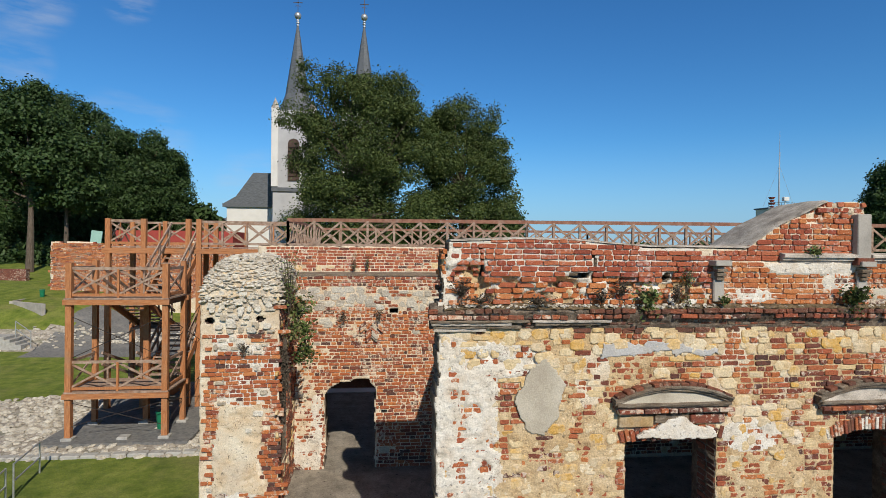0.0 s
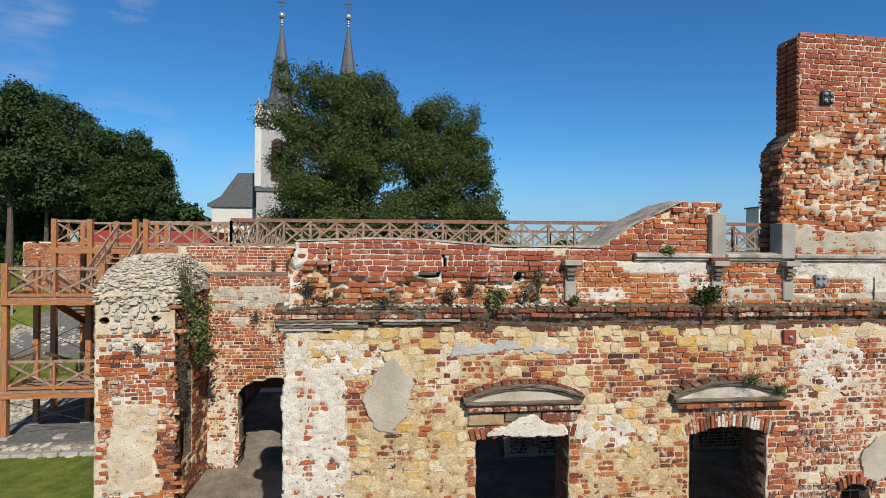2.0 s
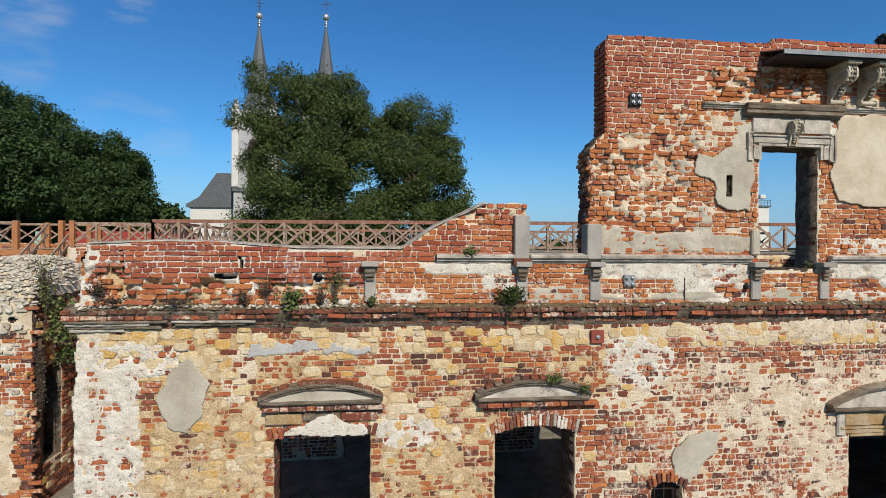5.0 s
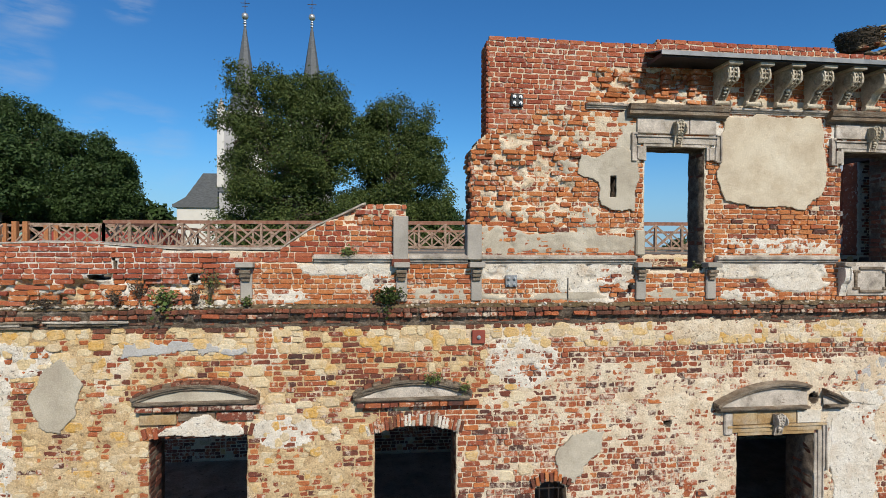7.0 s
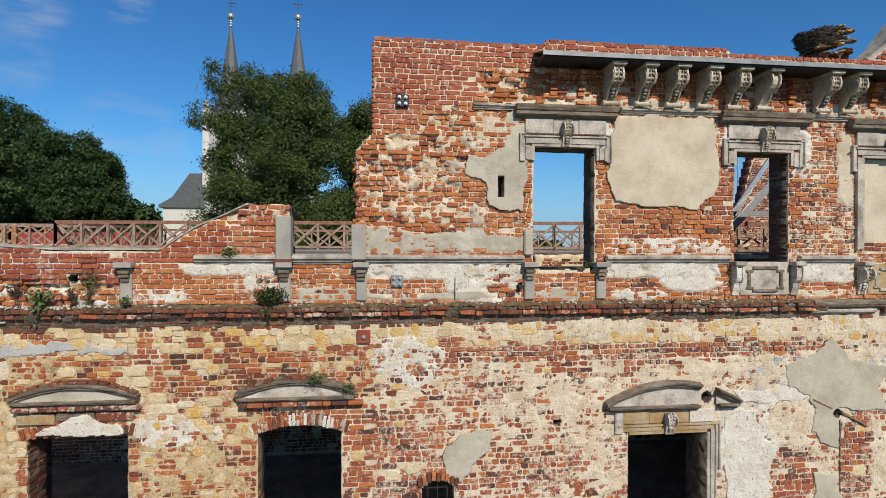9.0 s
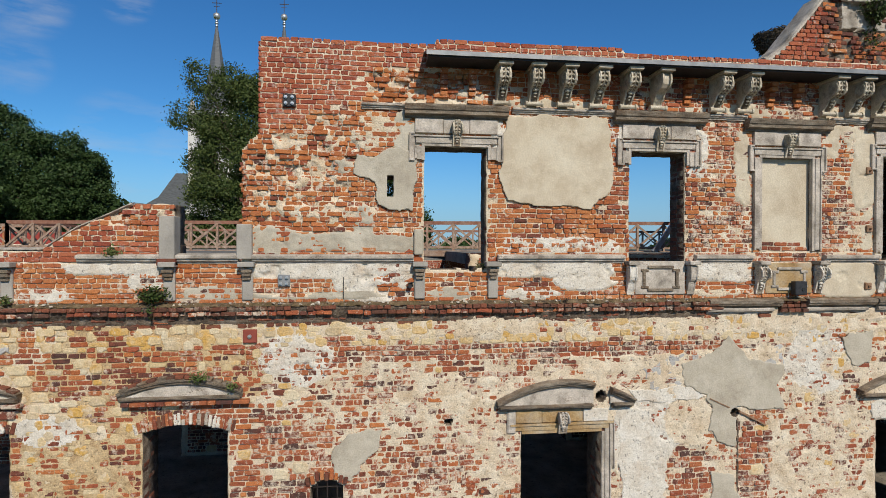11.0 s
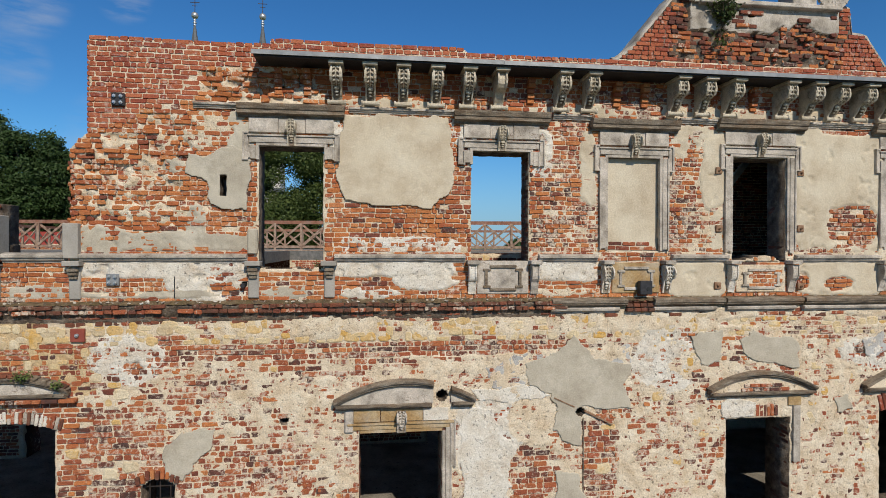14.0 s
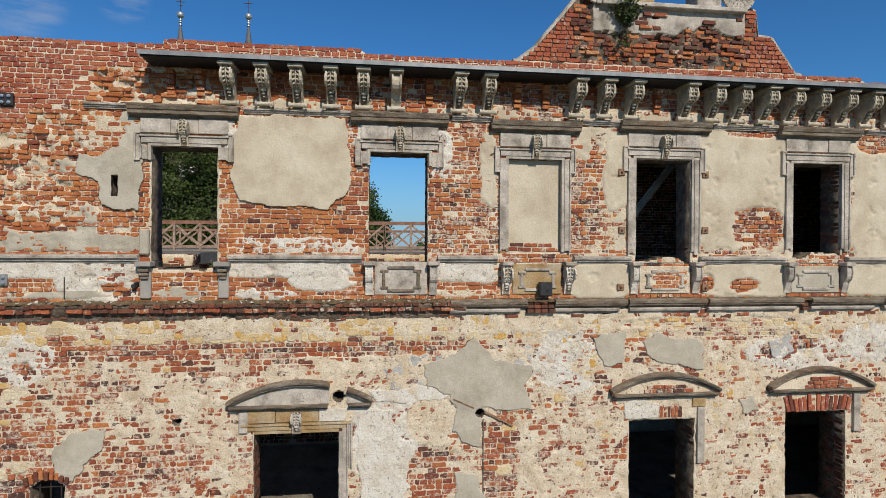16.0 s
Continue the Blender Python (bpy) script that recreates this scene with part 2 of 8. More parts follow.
# real grime in ledge and gable, painted shade in reveals and recess
M_GRIME_SHADE = mat("grimy_shaded_mortar", [(0.055, 0.042, 0.032), (0.14, 0.105, 0.078), (0.27, 0.215, 0.16)], 7, 10, 0.97, 1.2, 30, stain=(0.33, 0.29, 0.24), big=3.2, grain=40, speck=0.55)
M_DARKSTONE = mat("dark_weathered_stone", [(0.109, 0.084, 0.063), (0.244, 0.197, 0.147), (0.42, 0.353, 0.273)], 4, 9, 0.9, 1.0, 40, stain=(0.227, 0.13, 0.0672), big=2.4, grain=45, speck=0.6, stretch=(1, 1, 4))
M_OCHRE = mat("ochre_sandstone", [(0.252, 0.151, 0.0672), (0.403, 0.269, 0.126), (0.504, 0.403, 0.252)], 3, 8, 0.9, 0.4, 60, stain=(0.462, 0.42, 0.353), big=1.6, grain=34)
M_CARVED = mat("pale_carved_stone", [(0.386, 0.328, 0.239), (0.571, 0.504, 0.391), (0.672, 0.613, 0.504)], 6, 8, 0.9, 0.5, 60, stain=(0.168, 0.13, 0.0924), big=6.5, grain=60, speck=0.7)
M_BRICK_NEW = mat("red_brick", [(0.193, 0.0521, 0.0378), (0.319, 0.0773, 0.042), (0.395, 0.108, 0.0521), (0.454, 0.147, 0.0714), (0.353, 0.084, 0.0437)], 9, 6, 0.88, 1.0, 34, pieces=True, grain=55, speck=0.6, smear=((0.554, 0.437, 0.386), 13, 0.528, 0.62, 0.70))
M_BRICK_ORANGE = mat("orange_brick", [(0.202, 0.063, 0.0353), (0.395, 0.122, 0.0462), (0.504, 0.172, 0.0571), (0.538, 0.218, 0.084), (0.42, 0.122, 0.0462), (0.277, 0.0714, 0.0378)], 9, 6, 0.9, 1.0, 34, pieces=True, grain=55, speck=0.6, smear=((0.622, 0.521, 0.412), 12, 0.545, 0.60, 0.85))
M_BRICK_OLD = mat("old_mixed_brick", [(0.134, 0.0714, 0.063), (0.0924, 0.0487, 0.0403), (0.227, 0.0655, 0.0386), (0.361, 0.0991, 0.047), (0.437, 0.147, 0.0588), (0.302, 0.0823, 0.042), (0.47, 0.197, 0.0966)], 9, 6, 0.9, 1.0, 34, pieces=True, grain=55, speck=0.6, smear=((0.622, 0.521, 0.412), 12, 0.525, 0.59, 0.88))
M_BRICK_LIMED = mat("lime_flecked_brick", [(0.134, 0.0714, 0.063), (0.0924, 0.0487, 0.0403), (0.227, 0.0655, 0.0386), (0.361, 0.0991, 0.047), (0.437, 0.147, 0.0588), (0.302, 0.0823, 0.042), (0.47, 0.197, 0.0966)], 9, 6, 0.9, 1.0, 34, pieces=True, grain=55, speck=0.6, smear=((0.622, 0.521, 0.412), 14, 0.485, 0.565, 0.9))
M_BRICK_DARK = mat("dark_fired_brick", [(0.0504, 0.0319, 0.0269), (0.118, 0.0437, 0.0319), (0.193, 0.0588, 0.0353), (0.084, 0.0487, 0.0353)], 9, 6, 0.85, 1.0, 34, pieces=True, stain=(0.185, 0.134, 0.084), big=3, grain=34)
M_RUBBLE = mat("yellow_rubble_stone", [(0.47, 0.312, 0.141), (0.622, 0.469, 0.254), (0.689, 0.57, 0.374), (0.605, 0.352, 0.0848), (0.706, 0.609, 0.438), (0.554, 0.437, 0.282), (0.655, 0.5, 0.254)], 6, 8, 0.92, 1.0, 26, pieces=True, stain=(0.554, 0.383, 0.197), big=4.0, grain=40, speck=0.72, smear=((0.672, 0.547, 0.388), 8, 0.54, 0.60, 0.85))
M_GREYRUBBLE = mat("grey_rubble_stone", [(0.286, 0.252, 0.21), (0.437, 0.395, 0.328), (0.538, 0.496, 0.42), (0.588, 0.554, 0.479), (0.462, 0.378, 0.252)], 6, 7, 0.92, 1.4, 20, pieces=True, stain=(0.235, 0.202, 0.16), big=3, grain=30)
M_WOOD = mat("brown_stained_timber", [(0.27, 0.10, 0.038), (0.40, 0.165, 0.066), (0.50, 0.235, 0.105)], 7, 6, 0.75, 0.2, 60, stretch=(5, 5, 0.6), stain=(0.32, 0.18, 0.10), big=2.5, grain=40, speck=0.8)
M_WOODBEAM = mat("brown_stained_beam", [(0.27, 0.10, 0.038), (0.40, 0.165, 0.066), (0.50, 0.235, 0.105)], 7, 6, 0.75, 0.2, 60, stretch=(0.5, 5, 5), stain=(0.32, 0.18, 0.10), big=2.5, grain=40, speck=0.8)
M_GREYWOOD = mat("silvered_timber", [(0.17, 0.109, 0.0788), (0.306, 0.218, 0.163), (0.431, 0.338, 0.273)], 8, 6, 0.85, 0.3, 80, stain=(0.273, 0.131, 0.0735), big=2.5)
M_REDWOOD = mat("weathered_red_timber", [(0.17, 0.075, 0.05), (0.25, 0.115, 0.075), (0.32, 0.17, 0.12)], 8, 6, 0.8, 0.3, 80, stain=(0.28, 0.21, 0.17), big=2.5)
M_ZINC = mat("zinc_sheet", [(0.17, 0.18, 0.19), (0.23, 0.24, 0.25), (0.30, 0.31, 0.32)], 5, 5, 0.55, 0.1, 40, metal=0.3, gloss=0.4)
M_SLATE = mat("grey_slate", [(0.0715, 0.0784, 0.087), (0.105, 0.115, 0.128), (0.138, 0.148, 0.162)], 3, 6, 0.6, 0.2, 8, stretch=(1, 1, 3))
M_WHITEWALL = mat("white_render", [(0.554, 0.546, 0.521), (0.622, 0.613, 0.588), (0.664, 0.655, 0.638)], 0.6, 6, 0.9, 0.1, 10)
M_GREYWALL = mat("light_grey_render", [(0.353, 0.353, 0.361), (0.403, 0.403, 0.412), (0.454, 0.454, 0.462)], 0.6, 6, 0.9, 0.1, 10)
M_CONCRETE = mat("grey_concrete", [(0.279, 0.265, 0.239), (0.371, 0.345, 0.308), (0.451, 0.417, 0.366)], 1.5, 9, 0.9, 0.3, 40, stain=(0.226, 0.205, 0.17), big=1.2, grain=40, speck=0.85)
M_IRON = mat("dark_iron", [(0.035, 0.03, 0.03), (0.06, 0.05, 0.045), (0.10, 0.07, 0.055)], 12, 6, 0.6, 0.3, 60, metal=0.6)
M_RUSTPLATE = mat("rusty_plate", [(0.16, 0.085, 0.05), (0.26, 0.15, 0.09), (0.34, 0.24, 0.16)], 14, 6, 0.85, 0.5, 60)
M_REDPLATE = mat("red_oxide_paint", [(0.22, 0.05, 0.035), (0.28, 0.07, 0.045)], 8, 5, 0.7, 0.2, 40)
M_BLACK = mat("black_plastic", [(0.02, 0.02, 0.022), (0.045, 0.045, 0.05)], 20, 4, 0.5, 0.1, 60)
M_STEEL = mat("galvanised_steel", [(0.40, 0.41, 0.42), (0.50, 0.51, 0.52), (0.58, 0.59, 0.60)], 10, 5, 0.4, 0.1, 60, metal=0.7)
M_GRASS = mat("mown_grass", [(0.069, 0.109, 0.0114), (0.138, 0.181, 0.0238), (0.216, 0.248, 0.0475)], 1.8, 12, 0.95, 1.4, 40, stain=(0.221, 0.21, 0.0712), big=0.35, grain=22)
M_ASPHALT = mat("worn_asphalt", [(0.075, 0.066, 0.055), (0.12, 0.107, 0.09), (0.18, 0.16, 0.135)], 3, 10, 0.92, 0.6, 60, stain=(0.24, 0.205, 0.165), big=0.9, grain=30, pits=9)
M_FLOOR = mat("dusty_grey_floor", [(0.15, 0.132, 0.108), (0.25, 0.22, 0.18), (0.36, 0.32, 0.265)], 2.2, 10, 0.93, 0.6, 60, stain=(0.42, 0.36, 0.285), big=0.9, grain=30, pits=9)
M_PATH = mat("grey_gravel_path", [(0.10, 0.10, 0.10), (0.16, 0.16, 0.155), (0.22, 0.215, 0.205)], 8, 10, 0.95, 0.8, 90, stain=(0.30, 0.28, 0.25), big=0.8)
M_RUBGROUND = mat("rubble_ground", [(0.18, 0.15, 0.12), (0.36, 0.32, 0.27), (0.52, 0.48, 0.42)], 5, 10, 0.95, 1.0, 25, stain=(0.10, 0.12, 0.05), big=0.7, grain=18)
M_LEAF = mat("dark_green_leaves", [(0.0134, 0.0319, 0.0084), (0.0286, 0.0588, 0.0143), (0.0521, 0.0882, 0.0218)], 0.5, 4, 0.65, 0.0, 10, pieces=True, spread=0.4)
M_LEAF_L = mat("lime_tree_leaves", [(0.0175, 0.0330, 0.0080), (0.0380, 0.0630, 0.0135), (0.0680, 0.0960, 0.0215), (0.1080, 0.1180, 0.0320)], 0.45, 4, 0.65, 0.0, 10, pieces=True, spread=0.45)
M_WEED = mat("weed_leaves", [(0.05, 0.09, 0.02), (0.09, 0.14, 0.035), (0.16, 0.17, 0.06), (0.22, 0.17, 0.08)], 6, 4, 0.75, 0.0, 10, pieces=True)
M_BARK = mat("tree_bark", [(0.06, 0.045, 0.032), (0.11, 0.085, 0.065), (0.16, 0.13, 0.10)], 5, 8, 0.95, 1.0, 20, stretch=(3, 3, 0.5))
M_TWIGS = mat("dry_twigs", [(0.035, 0.028, 0.02), (0.08, 0.062, 0.045), (0.15, 0.12, 0.09)], 12, 5, 0.95, 0.4, 40, pieces=True)
M_REDROOF = mat("red_roof_sheet", [(0.27, 0.04, 0.03), (0.36, 0.06, 0.045)], 3, 5, 0.6, 0.1, 20)
M_GREENBIN = mat("green_plastic", [(0.01, 0.13, 0.06), (0.015, 0.19, 0.09)], 6, 4, 0.45, 0.05, 20)
M_TEAL = mat("pale_green_board", [(0.25, 0.42, 0.36), (0.32, 0.50, 0.43)], 6, 4, 0.6, 0.05, 20)
M_KERB = mat("kerb_stone", [(0.252, 0.244, 0.227), (0.353, 0.344, 0.319), (0.42, 0.412, 0.386)], 6, 7, 0.92, 0.5, 40)
M_GLASSDARK = mat("dark_glazing", [(0.02, 0.022, 0.025), (0.04, 0.042, 0.045)], 1, 2, 0.15, 0.0, 10, gloss=0.5)
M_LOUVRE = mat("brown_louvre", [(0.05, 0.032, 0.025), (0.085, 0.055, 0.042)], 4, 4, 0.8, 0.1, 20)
M_MOSS = mat("dry_moss_soil", [(0.0792, 0.0544, 0.03), (0.158, 0.112, 0.063), (0.245, 0.182, 0.111)], 9, 8, 0.98, 1.5, 30, stain=(0.108, 0.0832, 0.033), big=3, grain=40)


# ---- small builders ----
def part(name, bm, material, parent=None, label="", smooth=False):
    me = bpy.data.meshes.new(name)
    bm.to_mesh(me)
    bm.free()
    me.materials.append(material)
    if smooth:
        me.polygons.foreach_set("use_smooth", [True] * len(me.polygons))
    ob = new(name, me)
    if parent:
        ob.parent = parent
    if label:
        ob["label"] = label
    return ob


def raw(name, verts, faces, material, parent=None, idx=None, smooth=False):
    """A mesh object from arrays of places and quads."""
    me = bpy.data.meshes.new(name)
    verts, faces = np.asarray(verts, np.float32), np.asarray(faces, np.int32)
    me.vertices.add(len(verts))
    me.vertices.foreach_set("co", verts.ravel())
    k = faces.shape[1]
    me.loops.add(faces.size)
    me.loops.foreach_set("vertex_index", faces.ravel())
    me.polygons.add(len(faces))
    me.polygons.foreach_set("loop_start", np.arange(len(faces), dtype=np.int32) * k)
    for m in material if isinstance(material, (list, tuple)) else [material]:
        me.materials.append(m)
    if idx is not None:
        me.polygons.foreach_set("material_index", np.asarray(idx, np.int32))
    me.update(calc_edges=True)
    if smooth:
        me.polygons.foreach_set("use_smooth", np.ones(len(faces), bool))
    me.validate()
    ob = new(name, me)
    if parent:
        ob.parent = parent
    return ob


def empty(name, label, category, kind="", group="", at=(0, 0, 0)):
    ob = new(name)
    ob.location = at
    return tagged(ob, label, category, group, kind)


def box(bm, x0, x1, y0, y1, z0, z1, bevel=0.0, m=None):
    g = bmesh.ops.create_cube(bm, size=1.0)
    bmesh.ops.transform(bm, matrix=Matrix.LocRotScale(((x0 + x1) / 2, (y0 + y1) / 2, (z0 + z1) / 2), None, (x1 - x0, y1 - y0, z1 - z0)), verts=g["verts"])
    if bevel:
        es = list({e for v in g["verts"] for e in v.link_edges})
        r = bmesh.ops.bevel(bm, geom=es, offset=bevel, segments=1, affect="EDGES")
    if m:
        vs = [v for v in bm.verts if v.is_valid] if not bevel else r["verts"]
        bmesh.ops.transform(bm, matrix=m, verts=vs)


def beam(bm, a, b, w, h=None):
    """A square bar from a to b."""
    a, b = Vector(a), Vector(b)
    d = b - a
    g = bmesh.ops.create_cube(bm, size=1.0)
    q = d.to_track_quat("Z", "Y") if abs(d.normalized().z) < 0.999 else Matrix.Identity(3).to_quaternion()
    bmesh.ops.transform(bm, matrix=Matrix.LocRotScale((a + b) / 2, q, (w, h or w, d.length)), verts=g["verts"])


def tube(bm, a, b, r0, r1=None, n=8):
    a, b = Vector(a), Vector(b)
    d = b - a
    g = bmesh.ops.create_cone(bm, cap_ends=True, segments=n, radius1=r0, radius2=r0 if r1 is None else r1, depth=d.length)
    bmesh.ops.transform(bm, matrix=Matrix.LocRotScale((a + b) / 2, d.to_track_quat("Z", "Y"), None), verts=g["verts"])


def sweep(bm, prof, x0, x1, steps=1, wear=0.0, seed=0):
    """A moulding: the outline prof of (y, z) pulled along x from x0 to x1, its edge worn unevenly."""
    rnd = random.Random(seed)
    rings = []
    for i in range(steps + 1):
        x = x0 + (x1 - x0) * i / steps
        k = rnd.uniform(-wear, wear)
        rings.append([bm.verts.new((x + (rnd.uniform(-wear, wear) if 0 < i < steps else 0), y + (k + rnd.uniform(-wear, wear) * 0.5 if y < -0.02 else 0), z + rnd.uniform(-wear, wear) * 0.4)) for y, z in prof])
    n = len(prof)
    for a, b in zip(rings, rings[1:]):
        for j in range(n):
            bm.faces.new((a[j], a[(j + 1) % n], b[(j + 1) % n], b[j]))
    bm.faces.new(rings[0])
    bm.faces.new(rings[-1][::-1])
    bmesh.ops.recalc_face_normals(bm, faces=bm.faces[:])


def lattice(ix, iz, seed):
    h = (ix * 374761393 + iz * 668265263 + seed * 1442695041) & 0xFFFFFFFF
    h = ((h ^ (h >> 13)) * 1274126177) & 0xFFFFFFFF
    return ((h ^ (h >> 16)) & 0xFFFF) / 65535.0


def fuzz(x, z, scale, seed=0, octaves=4):
    """Soft noise between -1 and 1 over arrays."""
    x, z = np.asarray(x, float), np.asarray(z, float)
    out, amp, tot = 0.0, 1.0, 0.0
    for o in range(octaves):
        u, v = x * scale * 2**o + 57.3 * o, z * scale * 2**o + 31.7 * o
        iu, iv = np.floor(u).astype(np.int64), np.floor(v).astype(np.int64)
        fu, fv = u - iu, v - iv
        fu, fv = fu * fu * (3 - 2 * fu), fv * fv * (3 - 2 * fv)
        a = lattice(iu, iv, seed + o) * (1 - fu) + lattice(iu + 1, iv, seed + o) * fu
        b = lattice(iu, iv + 1, seed + o) * (1 - fu) + lattice(iu + 1, iv + 1, seed + o) * fu
        out = out + amp * ((a * (1 - fv) + b * fv) * 2 - 1)
        tot += amp
        amp *= 0.55
    return out / tot


def soft(v, a, b):
    t = np.clip((v - a) / (b - a), 0, 1)
    return t * t * (3 - 2 * t)


def blob(x, z, cx, cz, rx, rz, seed=0, rag=0.35, edge=0.12, sq=2.0):
    """1 inside a ragged oval or rounded square, 0 outside."""
    d = (np.abs((x - cx) / rx) ** sq + np.abs((z - cz) / rz) ** sq) ** (1 / sq)
    d = d + rag * fuzz(x, z, 1.6, seed + 11) + rag * 0.35 * fuzz(x, z, 7.0, seed + 12, 2)
    return soft(d, 1 + edge, 1 - edge)


# ---- masonry ----
def skin(name, put, u0, u1, v0, v1, res, solid, height, which, mats, thick, parent=None):
    """A wall with an uneven face: a fine sheet with openings, reveals down to the back, and a back. put(u, v, h) gives the place h in front of the face."""
    nu, nv = int(round((u1 - u0) / res)), int(round((v1 - v0) / res))
    U, V = np.meshgrid(np.linspace(u0, u1, nu + 1), np.linspace(v0, v1, nv + 1), indexing="ij")
    cu, cv = (U[:-1, :-1] + U[1:, 1:]) / 2, (V[:-1, :-1] + V[1:, 1:]) / 2
    S = solid(cu, cv)
    H = height(U, V)
    jit = res * 0.34
    JU, JV = U + jit * fuzz(U, V, 11, 3, 1), V + jit * fuzz(U, V, 11, 4, 1)
    front, back = np.stack(put(JU, JV, H), -1).reshape(-1, 3), np.stack(put(JU, JV, np.full_like(U, -thick)), -1).reshape(-1, 3)
    N = (nu + 1) * (nv + 1)
    I = np.arange(N).reshape(nu + 1, nv + 1)
    a, b, c, d = I[:-1, :-1], I[1:, :-1], I[1:, 1:], I[:-1, 1:]
    faces = [np.stack([a, b, c, d], -1)[S]]
    idx = [which(cu, cv)[S]]
    pad = np.zeros((nu + 2, nv + 2), bool)
    pad[1:-1, 1:-1] = S
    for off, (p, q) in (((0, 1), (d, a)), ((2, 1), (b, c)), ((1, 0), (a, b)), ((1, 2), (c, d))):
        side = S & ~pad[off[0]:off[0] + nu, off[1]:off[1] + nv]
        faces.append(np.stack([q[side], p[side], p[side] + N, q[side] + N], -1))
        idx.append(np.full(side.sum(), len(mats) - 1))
    runs = []
    for j in range(nv):
        edge = np.flatnonzero(np.diff(np.r_[0, S[:, j].astype(int), 0]))
        for s, e in zip(edge[::2], edge[1::2]):
            runs.append((I[e, j] + N, I[s, j] + N, I[s, j + 1] + N, I[e, j + 1] + N))
    faces.append(np.array(runs).reshape(-1, 4))
    idx.append(np.full(len(runs), len(mats) - 1))
    F = np.concatenate(faces)
    used, inv = np.unique(F, return_inverse=True)
    return raw(name, np.concatenate([front, back])[used], inv.reshape(F.shape), mats, parent, np.concatenate(idx))


def piece_mesh(name, seed, material, w=1.0, h=1.0, sides=8, cut=(0.05, 0.22)):
    vs, fs = piece(random.Random(seed), 0, 0, w, h, sides, cut)
    me = bpy.data.meshes.new(name)
    me.from_pydata([(u, -y, v) for u, v, y in vs], [], fs)
    me.materials.append(material)
    return me


def piece(rnd, cu, cv, w, h, sides, cut, out=0.0, lean=0.0, deep=0.05):
    """A brick or stone with chipped corners and ragged edges: places (u, v, out) and faces."""
    k = min(w, h)
    ring = []
    for i, (sx, sz) in enumerate(((-1, -1), (1, -1), (1, 1), (-1, 1))):
        a, b = k * rnd.uniform(*cut), k * rnd.uniform(*cut)
        p, q = (sx * (w / 2 - a), sz * h / 2), (sx * w / 2, sz * (h / 2 - b))
        ring += [q, p] if i % 2 == 0 else [p, q]
        # a point along the side that follows
        nx, nz = ((1, -1), (1, 1), (-1, 1), (-1, -1))[i]
        t = rnd.uniform(-0.4, 0.4)
        if i % 2 == 0:
            ring.append((t * w * 0.6, sz * h / 2))
        elif w > 1.2 * h and h > 0.09:
            ring.append((sx * w / 2, t * h * 0.5))
    j = (0.085 if h < 0.09 else 0.085) * k
    ring = [(x + rnd.uniform(-j, j), z + rnd.uniform(-j, j)) for x, z in ring]
    tu, tv = rnd.uniform(-lean, lean), rnd.uniform(-lean, lean)
    stony = cut[1] > 0.3
    inner, drop = (0.80, 0.2 * min(0.05, k * 0.25)) if stony else (1 - 0.011 / k, 0.005)
    face = [(x, z, out + tu * x / w + tv * z / h + rnd.uniform(-0.25, 0.25) * lean) for x, z in ring]
    vs = [(cu + x * (inner if stony else 1 - 0.011 / w), cv + z * inner, y) for x, z, y in face]
    vs += [(cu + x, cv + z, y - drop) for x, z, y in face]
    vs += [(cu + x * 1.01, cv + z * 1.01, out - deep) for x, z in ring]
    n = len(ring)
    return vs, [list(range(n))] + [[a + i, a + n + i, a + n + (i + 1) % n, a + (i + 1) % n] for a in (0, n) for i in range(n)]


def masonry(wall, put, pieces, seed, near, turn=None, limit=290):
    """Lays pieces of (u, v, w, h, out, lean, material, name) into a wall: those in the stretch near(u, v) one by one, the rest joined."""
    rnd = random.Random(seed)
    bank, joined, count = {}, {}, {}
    for u, v, w, h, out, lean, material, nm in pieces:
        v += 0.016 * noise.noise((u * 0.8, v * 1.1, seed)) + 0.008 * noise.noise((u * 3.1, v * 2.0, seed))
        if near(u, v) and count.get(nm, 0) < limit:
            count[nm] = count.get(nm, 0) + 1
            kind = (nm, material.name, round(w / h * 2) / 2, rnd.randrange(4))
            if kind not in bank:
                bank[kind] = (piece_mesh(nm, len(bank), material, w, h, cut=(0.04, 0.30) if nm == "brick" else (0.14, 0.36)), w, h)
            me, w0, h0 = bank[kind]
            ob = new(nm, me)
            p = put(u, v, out)
            ob.matrix_world = Matrix.LocRotScale(p, Euler((rnd.uniform(-0.03, 0.03), 0, turn or 0)), (w / w0, 1, h / h0))
            ob.parent = wall
        else:
            joined.setdefault((nm, material), []).append(piece(rnd, u, v, w, h, 8, (0.04, 0.30) if nm == "brick" else (0.14, 0.36), out, lean))
    for (nm, material), many in joined.items():
        vs, fs = [], []
        for pv, pf in many:
            n0 = len(vs)
            vs += [tuple(put(*p)) for p in pv]
            fs += [[n0 + i for i in f] for f in pf]
        me = bpy.data.meshes.new(nm + "_rest")
        me.from_pydata(vs, [], fs)
        me.materials.append(material)
        ob = new(nm + "_rest", me)
        ob.parent = wall
        tagged(ob, kind="stuff")


